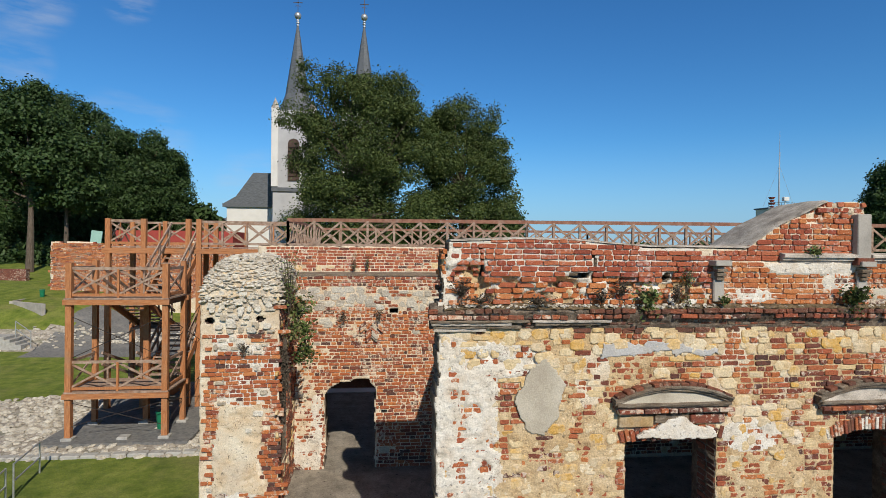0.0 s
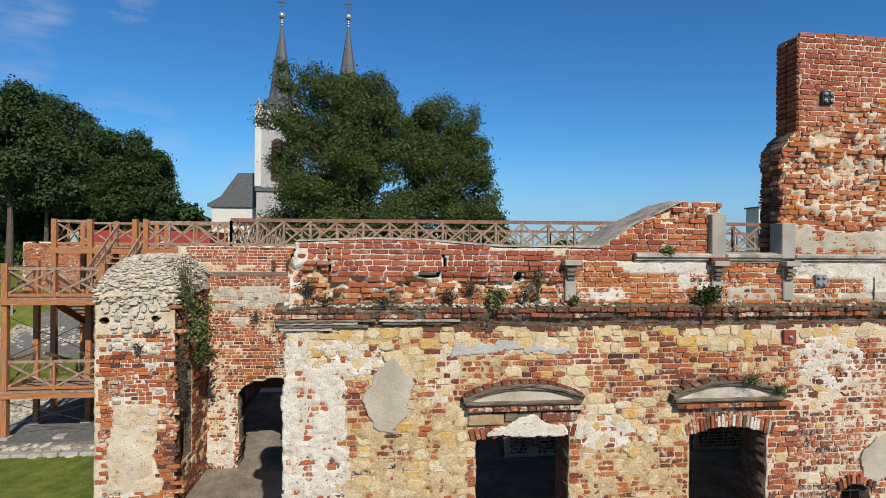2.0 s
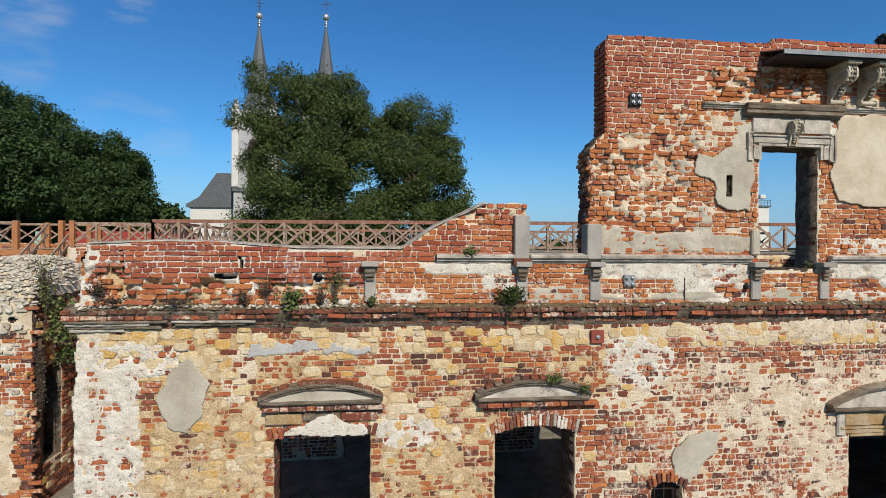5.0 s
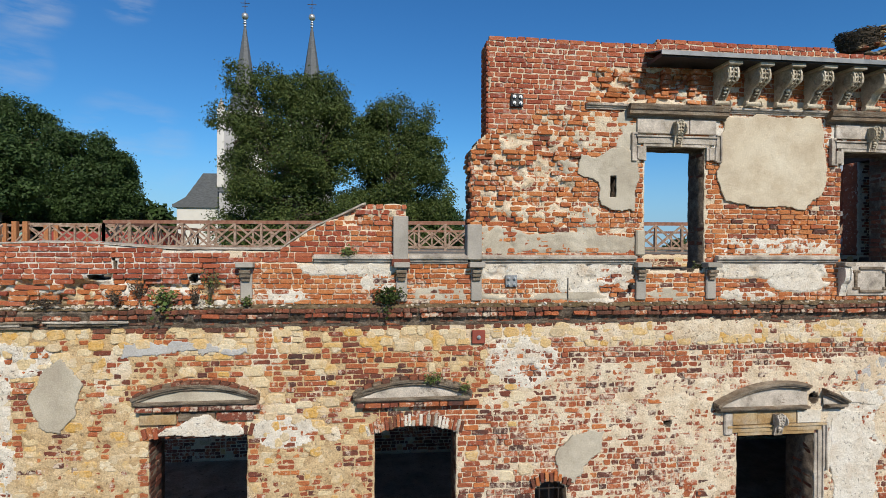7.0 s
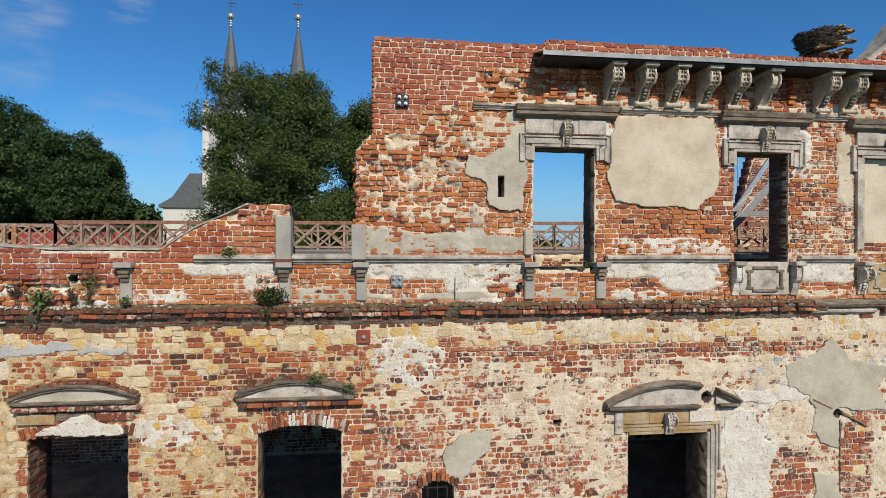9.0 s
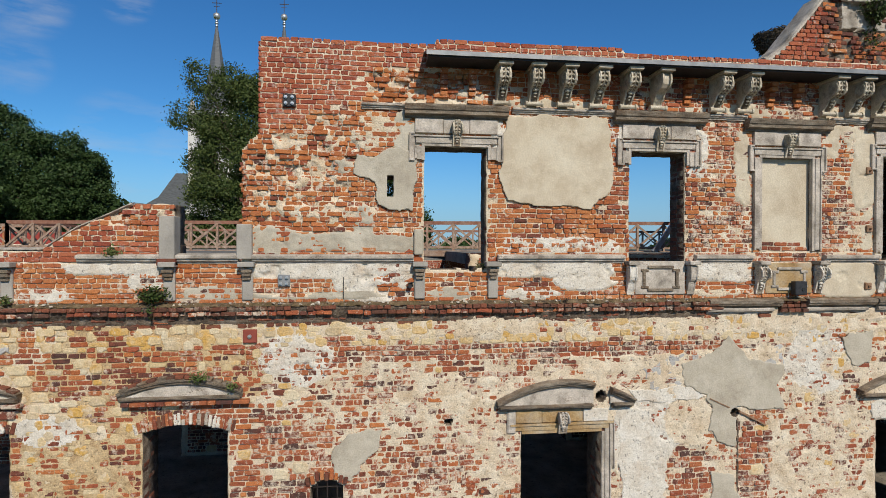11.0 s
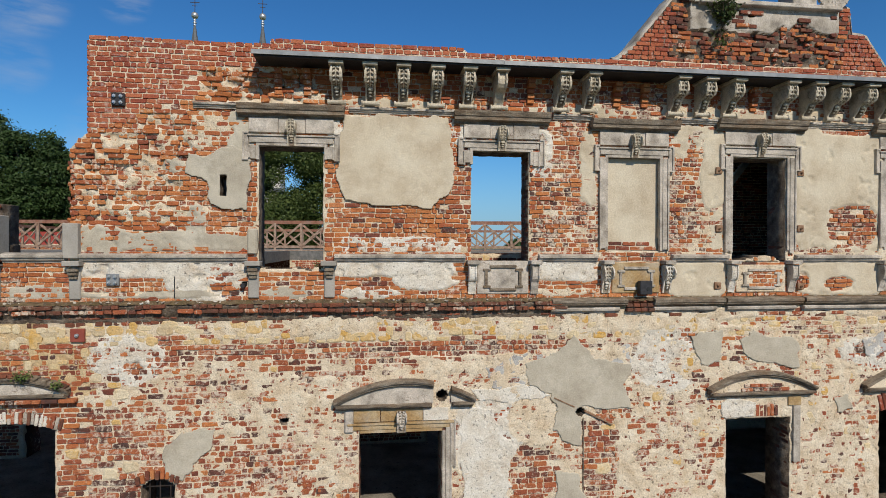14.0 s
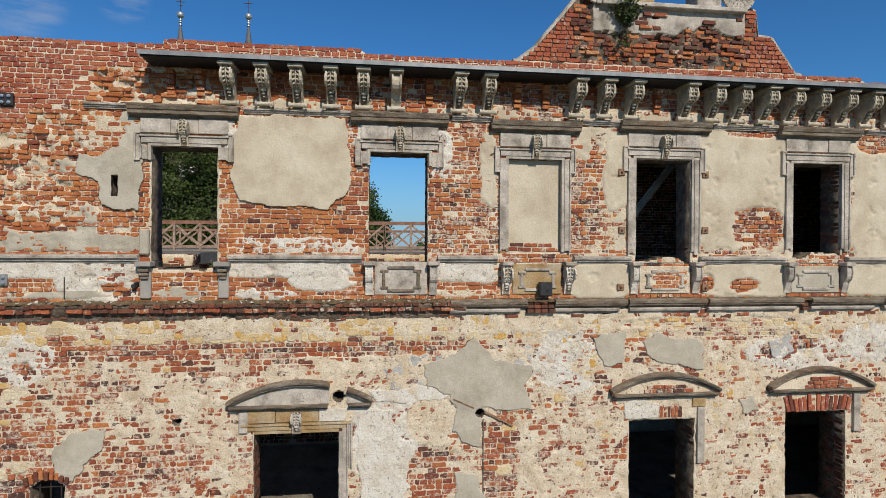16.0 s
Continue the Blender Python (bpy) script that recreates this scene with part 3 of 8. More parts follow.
def courses(u0, u1, v0, v1, pitch, rnd, ok, stone, sort, out, lean, hide=None):
    """Brick courses with stones among them. ok(u, v): wall there; stone(u, v): share of stones; sort(u, v): material."""
    made = []
    k, v = 0, v0
    while v + pitch <= v1 + 1e-6:
        pair = rnd.random() < 0.5 and v + 2 * pitch <= v1 + 1e-6
        u = u0 - rnd.uniform(0, 0.25)
        alt = k % 2
        while u < u1:
            w = 0.262 if alt else 0.135
            if rnd.random() < 0.32:
                w *= rnd.uniform(0.5, 0.95)
            if rnd.random() < 0.25:
                alt = 1 - alt
            c = u + w / 2
            s = float(stone(c, v + pitch))
            if rnd.random() < s:
                w = rnd.uniform(0.12, 0.30)
                hh = pitch * rnd.choice((1, 1.5, 2, 2)) * 0.97
                c = u + w / 2
                zc = v + hh / 2
                if all(ok(c + sx * w * 0.5, zc + sz * hh * 0.5) for sx in (-1, 1) for sz in (-1, 1)):
                    made.append((c, zc, w - 0.022, hh - 0.014, float(out(c, zc)) + rnd.uniform(-0.004, 0.010), 0.010, M_RUBBLE, "stone"))
                u += w
                continue
            zc = v + pitch / 2
            full = w
            for _ in range(8):
                lo, hi = (all(ok(c + sx * w * 0.48, zc + sz * pitch * 0.42) for sz in (-1, 1)) for sx in (-1, 1))
                if lo == hi or w < 0.08:
                    break
                c, w = (c + 0.012, w - 0.024) if hi else (c - 0.012, w - 0.024)
            if u >= u0 and all(ok(c + sx * w * 0.48, zc + sz * pitch * 0.42) for sx in (-1, 1) for sz in (-1, 1)) and not (hide is not None and hide(c, zc) > 1.02):
                le = float(lean(c, zc))
                made.append((c, zc + rnd.uniform(-0.003, 0.003), w - rnd.uniform(0.010, 0.026 if pitch > 0.083 else 0.019), pitch - rnd.uniform(0.010, 0.024 if pitch > 0.083 else 0.018),
                             float(out(c, zc)) + rnd.uniform(-0.004, 0.004) + le * rnd.uniform(-0.7, 1.0), 0.006 + le * 0.4, sort(c, zc, rnd), "brick"))
            u += full
        k += 1
        v += pitch
    # a later piece gives way to a stone that covers its place
    st = np.array([p[:4] for p in made if p[7] == "stone"] or [(-99, -99, 0, 0)])
    return [p for p in made if p[7] == "stone" or not np.any((np.abs(p[0] - st[:, 0]) < (st[:, 2] + p[2] * 0.6) / 2) & (np.abs(p[1] - st[:, 1]) < (st[:, 3] + p[3] * 0.3) / 2))]


def facade(u, v, h):
    return (u, -h, v)


# openings of the facade: x0, x1, z0, z1, rise of the head
LOW = [(3.57, 4.95, 0.85, 2.88, 0.0), (6.86, 8.13, 0.82, 2.80, 0.14), (12.88, 14.28, 0.76, 2.57, 0.0), (19.50, 20.78, 0.72, 2.59, 0.0), (22.63, 23.89, 0.72, 2.63, 0.0)]
HIGH = [(11.22, 12.28, 5.32, 7.36), (14.77, 15.78, 5.47, 7.36), (19.60, 20.68, 5.50, 7.36), (22.74, 23.76, 5.58, 7.35)]
NICHE = (17.20, 18.20, 5.66, 7.29)
END = 26.6


def crest(x):
    """The ruin's top line."""
    x = np.asarray(x, float)
    z = np.interp(x, [0.7, 0.95, 1.0, 2.0, 2.8, 3.9, 5.35, 5.45, 5.55, 5.92, 6.34, 6.68, 7.34, 7.345, 8.30, 8.31, 11.40, 11.41, 14.67, 14.69, 17.35, 17.67, 17.88, 18.24, 18.45, 21.85, 21.97, 21.98, 22.31, 22.40, 22.81, 24.2, 24.3, END + 1],
                  [5.3, 5.5, 5.72, 5.76, 5.75, 5.67, 5.67, 5.69, 5.77, 6.02, 6.21, 6.38, 6.40, 5.46, 5.46, 9.05, 9.05, 9.13, 9.13, 9.06, 9.05, 9.29, 9.55, 9.98, 10.25, 10.25, 10.20, 9.74, 9.72, 9.59, 9.05, 9.03, 8.96, 8.94])
    return z


def cut_out(x, z):
    hole = np.zeros(np.broadcast(x, z).shape, bool)
    for x0, x1, z0, z1, rise in LOW:
        head = z1 + rise * (1 - ((x - (x0 + x1) / 2) / ((x1 - x0) / 2)) ** 2)
        hole |= (x > x0) & (x < x1) & (z > z0) & (z < head)
    for i, (x0, x1, z0, z1) in enumerate(HIGH):
        foot = z0 + (0.12 * fuzz(x, 0 * x, 3.1, 40 + i, 3) if i != 1 else 0)
        hole |= (x > x0) & (x < x1) & (z > foot) & (z < z1)
    hole |= (x > 10.62) & (x < 10.73) & (z > 6.53) & (z < 6.87)
    hole |= (x > 9.42) & (x < 9.92) & (z > 1.2) & (z < 1.84 + 0.12 * (1 - ((x - 9.67) / 0.25) ** 2))
    for hx, hz, r in ((11.64, 2.83, 0.075), (16.73, 2.80, 0.085), (17.88, 2.60, 0.06), (14.27, 3.17, 0.10), (4.18, 5.22, 0.07), (11.0, 5.08, 0.05)):
        hole |= (x - hx) ** 2 + (z - hz) ** 2 < r * r
    hole |= (x > 17.20) & (x < 18.20) & (z > 5.64) & (z < 7.29)
    return hole


def left_edge(z):
    z = np.asarray(z, float)
    e = np.where(z > 5.46, np.interp(z, [5.46, 5.6, 7.2, 7.45, 7.52], [8.31, 8.31, 8.33, 8.48, 8.60]) + np.where(z < 7.5, 0.05, 0.0) * fuzz(z, 0 * z, 4, 77, 3), 0.82)
    return e


def facade_solid(x, z):
    edge = 0.83 + 0.05 * fuzz(z, 0 * z, 2.3, 21, 3)
    ok = (z < crest(x)) & (x > edge) & ~cut_out(x, z)
    high = (z > 5.46) & (x > 7.36)
    ok &= ~high | (x > left_edge(z))
    # bitten away at the broken corner of the parapet
    ok &= ~((z > 4.86) & (z < 5.45) & (x < 0.93 + 0.12 * fuzz(z, 0 * z, 2.6, 23, 2)))
    # settling cracks
    for cx, z0, w in ((1.47, 5.22, 0.022), (3.10, 5.12, 0.026)):
        ok &= ~((np.abs(x - cx - 0.05 * fuzz(z, 0 * z, 3, 25, 2)) < w) & (z > z0) & (z < 5.64))
    ok &= ~((np.abs(x - 2.85) < 0.16) & (z > 5.20) & (z < 5.27))
    return ok


# what covers the masonry: oval or squarish fields of (x, z, half width, half height, cover, material, squareness)
COVER_LOW = [
    (1.15, 2.3, 0.62, 2.0, 1.0, 1, 4), (1.75, 4.05, 0.62, 0.26, 0.9, 1, 2), (1.9, 1.6, 0.5, 0.8, 0.85, 1, 2), (2.6, 2.5, 0.9, 1.2, 0.72, 0, 2), (3.3, 3.9, 0.9, 0.3, 0.55, 0, 2),
    (5.9, 2.1, 0.78, 0.85, 0.75, 0, 3), (5.5, 2.9, 0.5, 0.25, 0.7, 1, 2), (8.75, 2.0, 0.5, 1.1, 0.12, 0, 2), (10.2, 3.35, 1.5, 0.55, 0.66, 0, 2), (11.9, 2.75, 0.7, 0.6, 0.78, 0, 2), (11.2, 2.1, 0.9, 0.5, 0.5, 0, 2),
    (9.2, 3.9, 0.55, 0.4, 0.8, 1, 2), (12.4, 3.75, 1.2, 0.22, 0.55, 0, 2), (15.1, 2.45, 0.62, 0.95, 1.0, 1, 2), (14.9, 3.3, 0.6, 0.25, 0.8, 0, 2), (15.9, 1.75, 0.5, 0.5, 0.35, 0, 2), (16.0, 2.7, 0.5, 0.5, 0.9, 0, 2),
    (18.6, 2.6, 0.95, 1.5, 0.76, 0, 3), (17.1, 2.0, 0.3, 0.8, 0.25, 0, 3), (18.4, 3.7, 0.8, 0.6, 0.85, 1, 2), (21.7, 2.3, 0.85, 1.5, 0.80, 0, 3), (20.3, 3.6, 1.9, 0.45, 0.76, 0, 2), (22.9, 3.75, 1.2, 0.35, 0.85, 1, 2),
    (25.0, 2.4, 1.1, 2.0, 0.76, 0, 3), (24.4, 3.9, 0.9, 0.35, 0.95, 1, 2), (13.4, 4.0, 3.0, 0.14, 0.2, 0, 3), (21.2, 4.35, 1.8, 0.12, 0.5, 0, 2)]
COVER_UP = [
    (10.95, 7.55, 0.27, 0.45, 0.92, 3, 2), (10.4, 7.6, 0.4, 0.3, 0.66, 0, 2), (9.75, 6.28, 0.9, 0.10, 0.8, 0, 2), (10.25, 6.05, 0.16, 0.35, 0.9, 3, 2), (9.9, 7.0, 0.2, 0.12, 0.8, 3, 2), (9.3, 6.75, 0.25, 0.08, 0.7, 0, 2), (10.0, 5.78, 1.2, 0.16, 0.92, 3, 3), (8.85, 5.80, 0.40, 0.24, 0.9, 3, 2), (9.0, 7.4, 0.3, 0.15, 0.75, 0, 2),
    (13.5, 5.74, 0.98, 0.14, 0.78, 1, 6), (12.55, 7.6, 0.2, 0.35, 0.9, 1, 3), (14.62, 7.65, 0.25, 0.3, 0.9, 1, 3), (16.02, 7.35, 0.2, 0.42, 0.95, 1, 3),
    (16.86, 7.15, 0.17, 0.75, 1.0, 2, 3), (18.7, 7.6, 0.3, 0.3, 0.8, 2, 2), (19.25, 7.1, 0.24, 0.75, 1.05, 2, 3), (19.3, 6.0, 0.12, 0.4, 0.9, 2, 3), (21.72, 6.85, 0.92, 1.22, 1.05, 2, 8), (22.0, 6.12, 0.50, 0.42, 0.10, 0, 2), (21.9, 7.92, 0.5, 0.12, 0.3, 0, 2),
    (25.2, 6.7, 1.3, 1.2, 1.05, 2, 6), (24.5, 7.8, 0.45, 0.22, 0.15, 0, 2), (13.4, 8.12, 0.9, 0.10, 0.75, 2, 2), (16.9, 8.12, 1.2, 0.10, 0.7, 2, 2), (20.6, 8.12, 2.4, 0.10, 0.7, 2, 2), (19.0, 8.5, 8.0, 0.2, 0.05, 0, 6), (19.0, 7.8, 0.5, 0.12, 0.8, 2, 2)]
COVER_PAR = [
    (6.45, 5.36, 0.72, 0.10, 1.05, 1, 4), (6.9, 5.15, 0.25, 0.2, 0.8, 1, 2), (9.75, 5.33, 1.22, 0.14, 1.05, 1, 6), (10.35, 5.10, 0.62, 0.28, 1.04, 1, 3), (9.6, 4.93, 1.1, 0.06, 1.03, 3, 3), (10.7, 5.02, 0.30, 0.10, 0.05, 0, 2), (10.75, 5.2, 0.3, 0.3, 0.9, 1, 2), (8.95, 5.0, 0.5, 0.1, 0.4, 0, 2),
    (13.5, 5.34, 1.1, 0.14, 1.05, 1, 6), (13.95, 5.12, 0.6, 0.18, 1.04, 1, 2), (13.2, 5.12, 0.22, 0.10, 0.05, 0, 2), (13.0, 4.93, 0.6, 0.1, 0.85, 1, 2), (16.5, 5.3, 0.55, 0.19, 1.05, 1, 5), (16.4, 4.93, 0.6, 0.08, 0.8, 0, 2), (18.95, 5.15, 0.55, 0.32, 1.05, 2, 5),
    (21.7, 5.15, 0.88, 0.32, 1.05, 2, 6), (21.0, 5.1, 0.13, 0.16, 0.05, 0, 2), (21.75, 5.05, 0.27, 0.12, 0.05, 0, 2), (24.9, 5.15, 1.0, 0.32, 1.05, 2, 6), (7.85, 4.97, 0.45, 0.12, 0.8, 3, 3), (5.4, 4.95, 0.5, 0.1, 0.8, 1, 2), (11.7, 4.95, 0.4, 0.1, 0.8, 3, 2)]


def covering(fields, x, z, base):
    c = base + 0 * x
    kind = np.zeros(np.broadcast(x, z).shape, int)
    for i, (cx, cz, rx, rz, target, m, sq) in enumerate(fields):
        k = blob(x, z, cx, cz, rx, rz, 100 + 7 * i, 0.30 if target < 1.04 or sq < 4 else 0.18, 0.14 if target < 1.04 else 0.05, sq)
        c = c * (1 - k) + target * k
        kind = np.where(k > 0.5, m, kind)
    return c, kind


def low_cover(x, z):
    base = 0.36 + 0.42 * fuzz(x, z, 0.9, 5, 4) + 0.26 * fuzz(x, z, 5.5, 55, 2) + 0.46 * soft(x, 8.5, 11) + 0.14 * soft(x, 15, 18) - 0.35 * soft(z, 3.85, 3.95) * soft(z, 4.25, 4.15) * soft(x, 8, 9)
    c, kind = covering(COVER_LOW, x, z, base)
    return c, np.where((kind == 0) & (x < 8 + 1.5 * fuzz(x, z, 0.8, 57, 2)) & (fuzz(x, z, 1.3, 58, 3) > -0.25), 4, kind)


def up_cover(x, z):
    new_line = np.interp(x, [8.3, 8.6, 9.2, 9.8, 10.2, 11.3], [7.45, 7.5, 7.75, 8.0, 8.05, 8.05])
    fresh = (z > new_line) & (x < 11.25) | (z > 8.72)
    base = np.where(fresh, 0.30 + 0.18 * fuzz(x, z, 1.5, 8, 3), np.where(x < 10.3, 0.12, 0.18) + 0.30 * soft(x, 15.9, 17) + 0.55 * fuzz(x, z, 1.3, 6, 4) + 0.15 * fuzz(x, z, 5, 56, 2))
    return covering(COVER_UP, x, z, base)


def wear_depth(x, z):
    """How far frost has eaten the parapet's foot."""
    worn = soft(x, 5.0, 4.4) * soft(z, 5.36 - 0.10 * soft(x, 1.0, 2.0), 5.10) + soft(x, 1.55, 1.25) * soft(z, 5.55, 5.40)
    return np.clip(worn, 0, 1) * np.clip(0.07 + 0.22 * fuzz(x, z, 2.3, 15, 4) + 0.10 * fuzz(x, z, 7.0, 16, 2), -0.03, 0.28)


def par_cover(x, z):
    base = np.where(x < 4.9, 0.18, 0.22) + 0.36 * fuzz(x, z, 1.4, 7, 4)
    c, kind = covering(COVER_PAR, x, z, base)
    kind = np.where((x < 4.8) & (kind == 0), 1, kind)
    return c, np.where(wear_depth(x, z) > 0.045 + 0.05 * fuzz(x, z, 3.0, 19, 2), 4, kind)


def relief(cover):
    def height(x, z):
        c, kind = cover(x, z)
        c = np.clip(c, -0.1, 1.1)
        rough = np.where(c > 1.0, 0.25, 1.0) * np.where((kind == 1) | (kind == 4), 1.5, 1.0)
        full = 0.45 + 0.55 * soft(c, 0.25, 0.75)
        return -0.019 + 0.036 * np.minimum(c, 0.85) + 0.030 * np.maximum(c - 0.85, 0) + np.where(c > 1.0, 0.006, 0.0) + full * rough * (0.008 * fuzz(x, z, 6, 9, 3) + 0.010 * fuzz(x, z, 15, 10, 2)) - 0.022 * full * soft(fuzz(x, z, 5.0, 13, 3), 0.30, 0.55) - np.where(kind == 1, 0.05 * soft(fuzz(x, z, 3.2, 14, 4), 0.28, 0.55), 0.0)
    return height


def up_wear(x, z):
    """How far the old brickwork beside the toothed edge is eaten away."""
    k = soft(x, 10.7, 10.0) * soft(z, 5.85, 6.1) * soft(z - np.interp(x, [8.3, 8.6, 9.2, 9.8, 10.7], [7.4, 7.45, 7.7, 7.95, 8.0]), 0.0, -0.12)
    k = np.maximum(k, soft(x, 10.25, 10.4) * soft(x, 12.2, 12.0) * soft(z, 8.05, 8.15) * soft(z, 8.62, 8.52) * 1.4)
    return k * np.clip(0.010 + 0.06 * fuzz(x, z, 2.6, 17, 3) + 0.06 * fuzz(x, z, 9.0, 18, 2), -0.02, 0.10)


# last entry colours reveals and cut edges dark, standing in for their shade
WALL_MATS = [M_LIME, M_PALE, M_CREAM, M_CEMENT, M_EARTH, M_GRIME_SHADE]
RES = 0.026


def lookup(f, u0=0.5, u1=27.0, v0=-0.9, v1=10.5, res=0.02):
    """A quick table of f over the wall."""
    U, V = np.meshgrid(np.arange(u0, u1, res), np.arange(v0, v1, res), indexing="ij")
    table = f(U, V)
    top = (table.shape[0] - 1, table.shape[1] - 1)
    return lambda u, v: table[min(max(int((u - u0) / res), 0), top[0]), min(max(int((v - v0) / res), 0), top[1])]


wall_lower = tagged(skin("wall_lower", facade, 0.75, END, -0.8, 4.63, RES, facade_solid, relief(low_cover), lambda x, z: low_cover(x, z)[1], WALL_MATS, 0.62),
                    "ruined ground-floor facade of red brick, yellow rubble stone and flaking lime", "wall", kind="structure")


def par_height(x, z):
    worn = soft(x, 5.0, 4.6) * soft(z, 5.30, 5.18)
    return relief(par_cover)(x, z) - wear_depth(x, z) - 0.01 * worn


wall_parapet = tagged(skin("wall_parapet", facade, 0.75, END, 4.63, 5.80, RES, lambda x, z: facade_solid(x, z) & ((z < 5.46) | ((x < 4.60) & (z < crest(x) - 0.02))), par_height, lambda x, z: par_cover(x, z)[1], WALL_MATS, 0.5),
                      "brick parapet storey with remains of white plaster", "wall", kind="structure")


def upper_solid(x, z):
    return facade_solid(x, z) & (z < 9.05 + 20 * ((x < 17.3) | (x > 22.9)))


def shy(solid):
    """The mortar bed, held back a little from the outermost bricks."""
    return lambda x, z: solid(x, z) & (z < crest(x) - 0.035) & ((x < 7.4) | (x > left_edge(z) + np.where(z > 5.46, 0.035, -9.0)))


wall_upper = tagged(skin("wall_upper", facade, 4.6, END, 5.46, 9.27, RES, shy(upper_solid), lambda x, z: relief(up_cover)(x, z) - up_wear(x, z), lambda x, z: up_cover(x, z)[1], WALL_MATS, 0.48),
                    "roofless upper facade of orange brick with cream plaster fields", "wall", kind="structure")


def gable_cement(x, z):
    return (z > 9.76 + 0.22 * fuzz(x, 0 * x, 1.1, 63, 4) + 0.06 * fuzz(x, z, 4, 65, 2)) & (x > 18.75) & (x < 21.75) & (fuzz(x, z, 2.4, 66, 2) < 0.5)


def gable_wear(x, z):
    k = soft(x, 18.38, 18.5) * soft(x, 21.85, 21.7)
    return k * np.where(gable_cement(x, z), -0.03, np.clip(0.03 + 0.11 * fuzz(x, z, 2.0, 62, 3) + 0.07 * fuzz(x, z, 7, 64, 2), -0.03, 0.16))


def gable_height(x, z):
    return -0.010 + 0.010 * fuzz(x, z, 3, 61, 4) - gable_wear(x, z)


wall_gable = tagged(skin("wall_gable", facade, 17.2, 23.0, 9.05, 10.31, RES, shy(facade_solid), gable_height,
                         lambda x, z: np.where(gable_cement(x, z), 3, 0), [M_GRIME_SHADE, M_PALE, M_CREAM, M_STONE, M_BRICK_DARK], 0.48),
                    "stub of a gable in crumbling dark brick between new red brick cheeks", "wall", kind="structure")

rnd = random.Random(11)
solid1 = lookup(facade_solid)


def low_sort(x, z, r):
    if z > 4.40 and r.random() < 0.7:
        return M_SOOT_SHADE_BRICK
    if x > 8.6 and r.random() < 0.75:
        return M_BRICK_LIMED
    return M_BRICK_OLD if r.random() < 0.8 else M_BRICK_ORANGE


def low_stone(x, z):
    if z > 4.15 and z < 4.45:
        return 0.55 if x < 18 else 0.35
    if x < 3.4:
        return 0.36 if x > 1.5 else 0.15
    if x < 6.8:
        return 0.20 if z < 3.9 else 0.10
    if x < 9:
        return 0.14 if z > 3.2 else 0.04
    return 0.012 if x < 18 else 0.05


lc = lookup(lambda u, v: low_cover(u, v)[0], res=0.05)
uc = lookup(lambda u, v: up_cover(u, v)[0], res=0.05)
pc = lookup(lambda u, v: par_cover(u, v)[0], res=0.05)
low = []
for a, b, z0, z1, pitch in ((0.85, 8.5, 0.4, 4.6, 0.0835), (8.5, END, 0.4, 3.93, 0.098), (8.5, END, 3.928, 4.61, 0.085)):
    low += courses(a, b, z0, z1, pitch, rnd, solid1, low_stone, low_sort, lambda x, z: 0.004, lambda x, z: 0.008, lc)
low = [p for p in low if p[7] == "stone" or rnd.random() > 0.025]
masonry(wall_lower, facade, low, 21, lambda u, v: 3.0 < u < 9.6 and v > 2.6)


def par_sort(x, z, r):
    if x < 4.85:
        return M_BRICK_NEW if z > 5.22 or r.random() < 0.3 else M_BRICK_ORANGE
    return M_BRICK_ORANGE if r.random() < 0.8 else M_BRICK_OLD


par = courses(0.85, END, 4.66, 5.46, 0.079, rnd, solid1, lambda x, z: 0.0, par_sort, lambda x, z: 0.005 - float(wear_depth(np.array(x), np.array(z))),
              lambda x, z: 0.003 if z > 5.22 and x < 4.8 else (0.030 if x < 4.8 else 0.012), pc)
par += courses(0.95, 4.60, 5.46, 5.77, 0.0765, rnd, solid1, lambda x, z: 0.0, par_sort, lambda x, z: 0.005, lambda x, z: 0.003, pc)
par = [p for p in par if not (p[0] < 4.6 and p[4] < -0.06 and rnd.random() < 0.40)]
masonry(wall_parapet, facade, par, 22, lambda u, v: 1.0 < u < 9.0)
up_ok = lookup(upper_solid)


def up_sort(x, z, r):
    if x < 7.4:
        return M_BRICK_NEW if z < 5.75 or r.random() < 0.5 else M_BRICK_ORANGE
    line = np.interp(x, [8.3, 8.6, 9.2, 9.8, 10.2, 11.3], [7.45, 7.5, 7.75, 8.0, 8.05, 8.05])
    if 10.3 < x < 12.3 and 8.05 < z < 8.6:
        return M_BRICK_ORANGE
    if (z > line and x < 11.25) or z > 8.74:
        return M_BRICK_NEW
    return M_BRICK_ORANGE if r.random() < (0.8 if x < 14.5 else 0.3) else M_BRICK_OLD if x < 15.9 else M_BRICK_LIMED


up = courses(4.7, END, 5.46, 9.25, 0.0815, rnd, up_ok, lambda x, z: 0.0, up_sort, lambda x, z: 0.003 - float(up_wear(np.array(x), np.array(z))),
             lambda x, z: 0.002 if up_sort(x, z, random.Random(1)) is M_BRICK_NEW else (0.05 if 10.4 < x < 12.2 and 8.05 < z < 8.62 else 0.018 if x < 10.2 and z > 6 else 0.010), uc)
up = [p for p in up if not (p[6] is not M_BRICK_NEW and rnd.random() < (0.07 if p[0] < 10.3 else 0.03))]
up = [p for p in up if not (abs(p[0] - 10.675) < 0.06 + p[2] / 2 and abs(p[1] - 6.70) < 0.17 + p[3] / 2)]
masonry(wall_upper, facade, up, 23, lambda u, v: 8.3 < u < 11.6 and v > 6.6)
gable_ok = lookup(lambda x, z: facade_solid(x, z) & (z > 9.05))
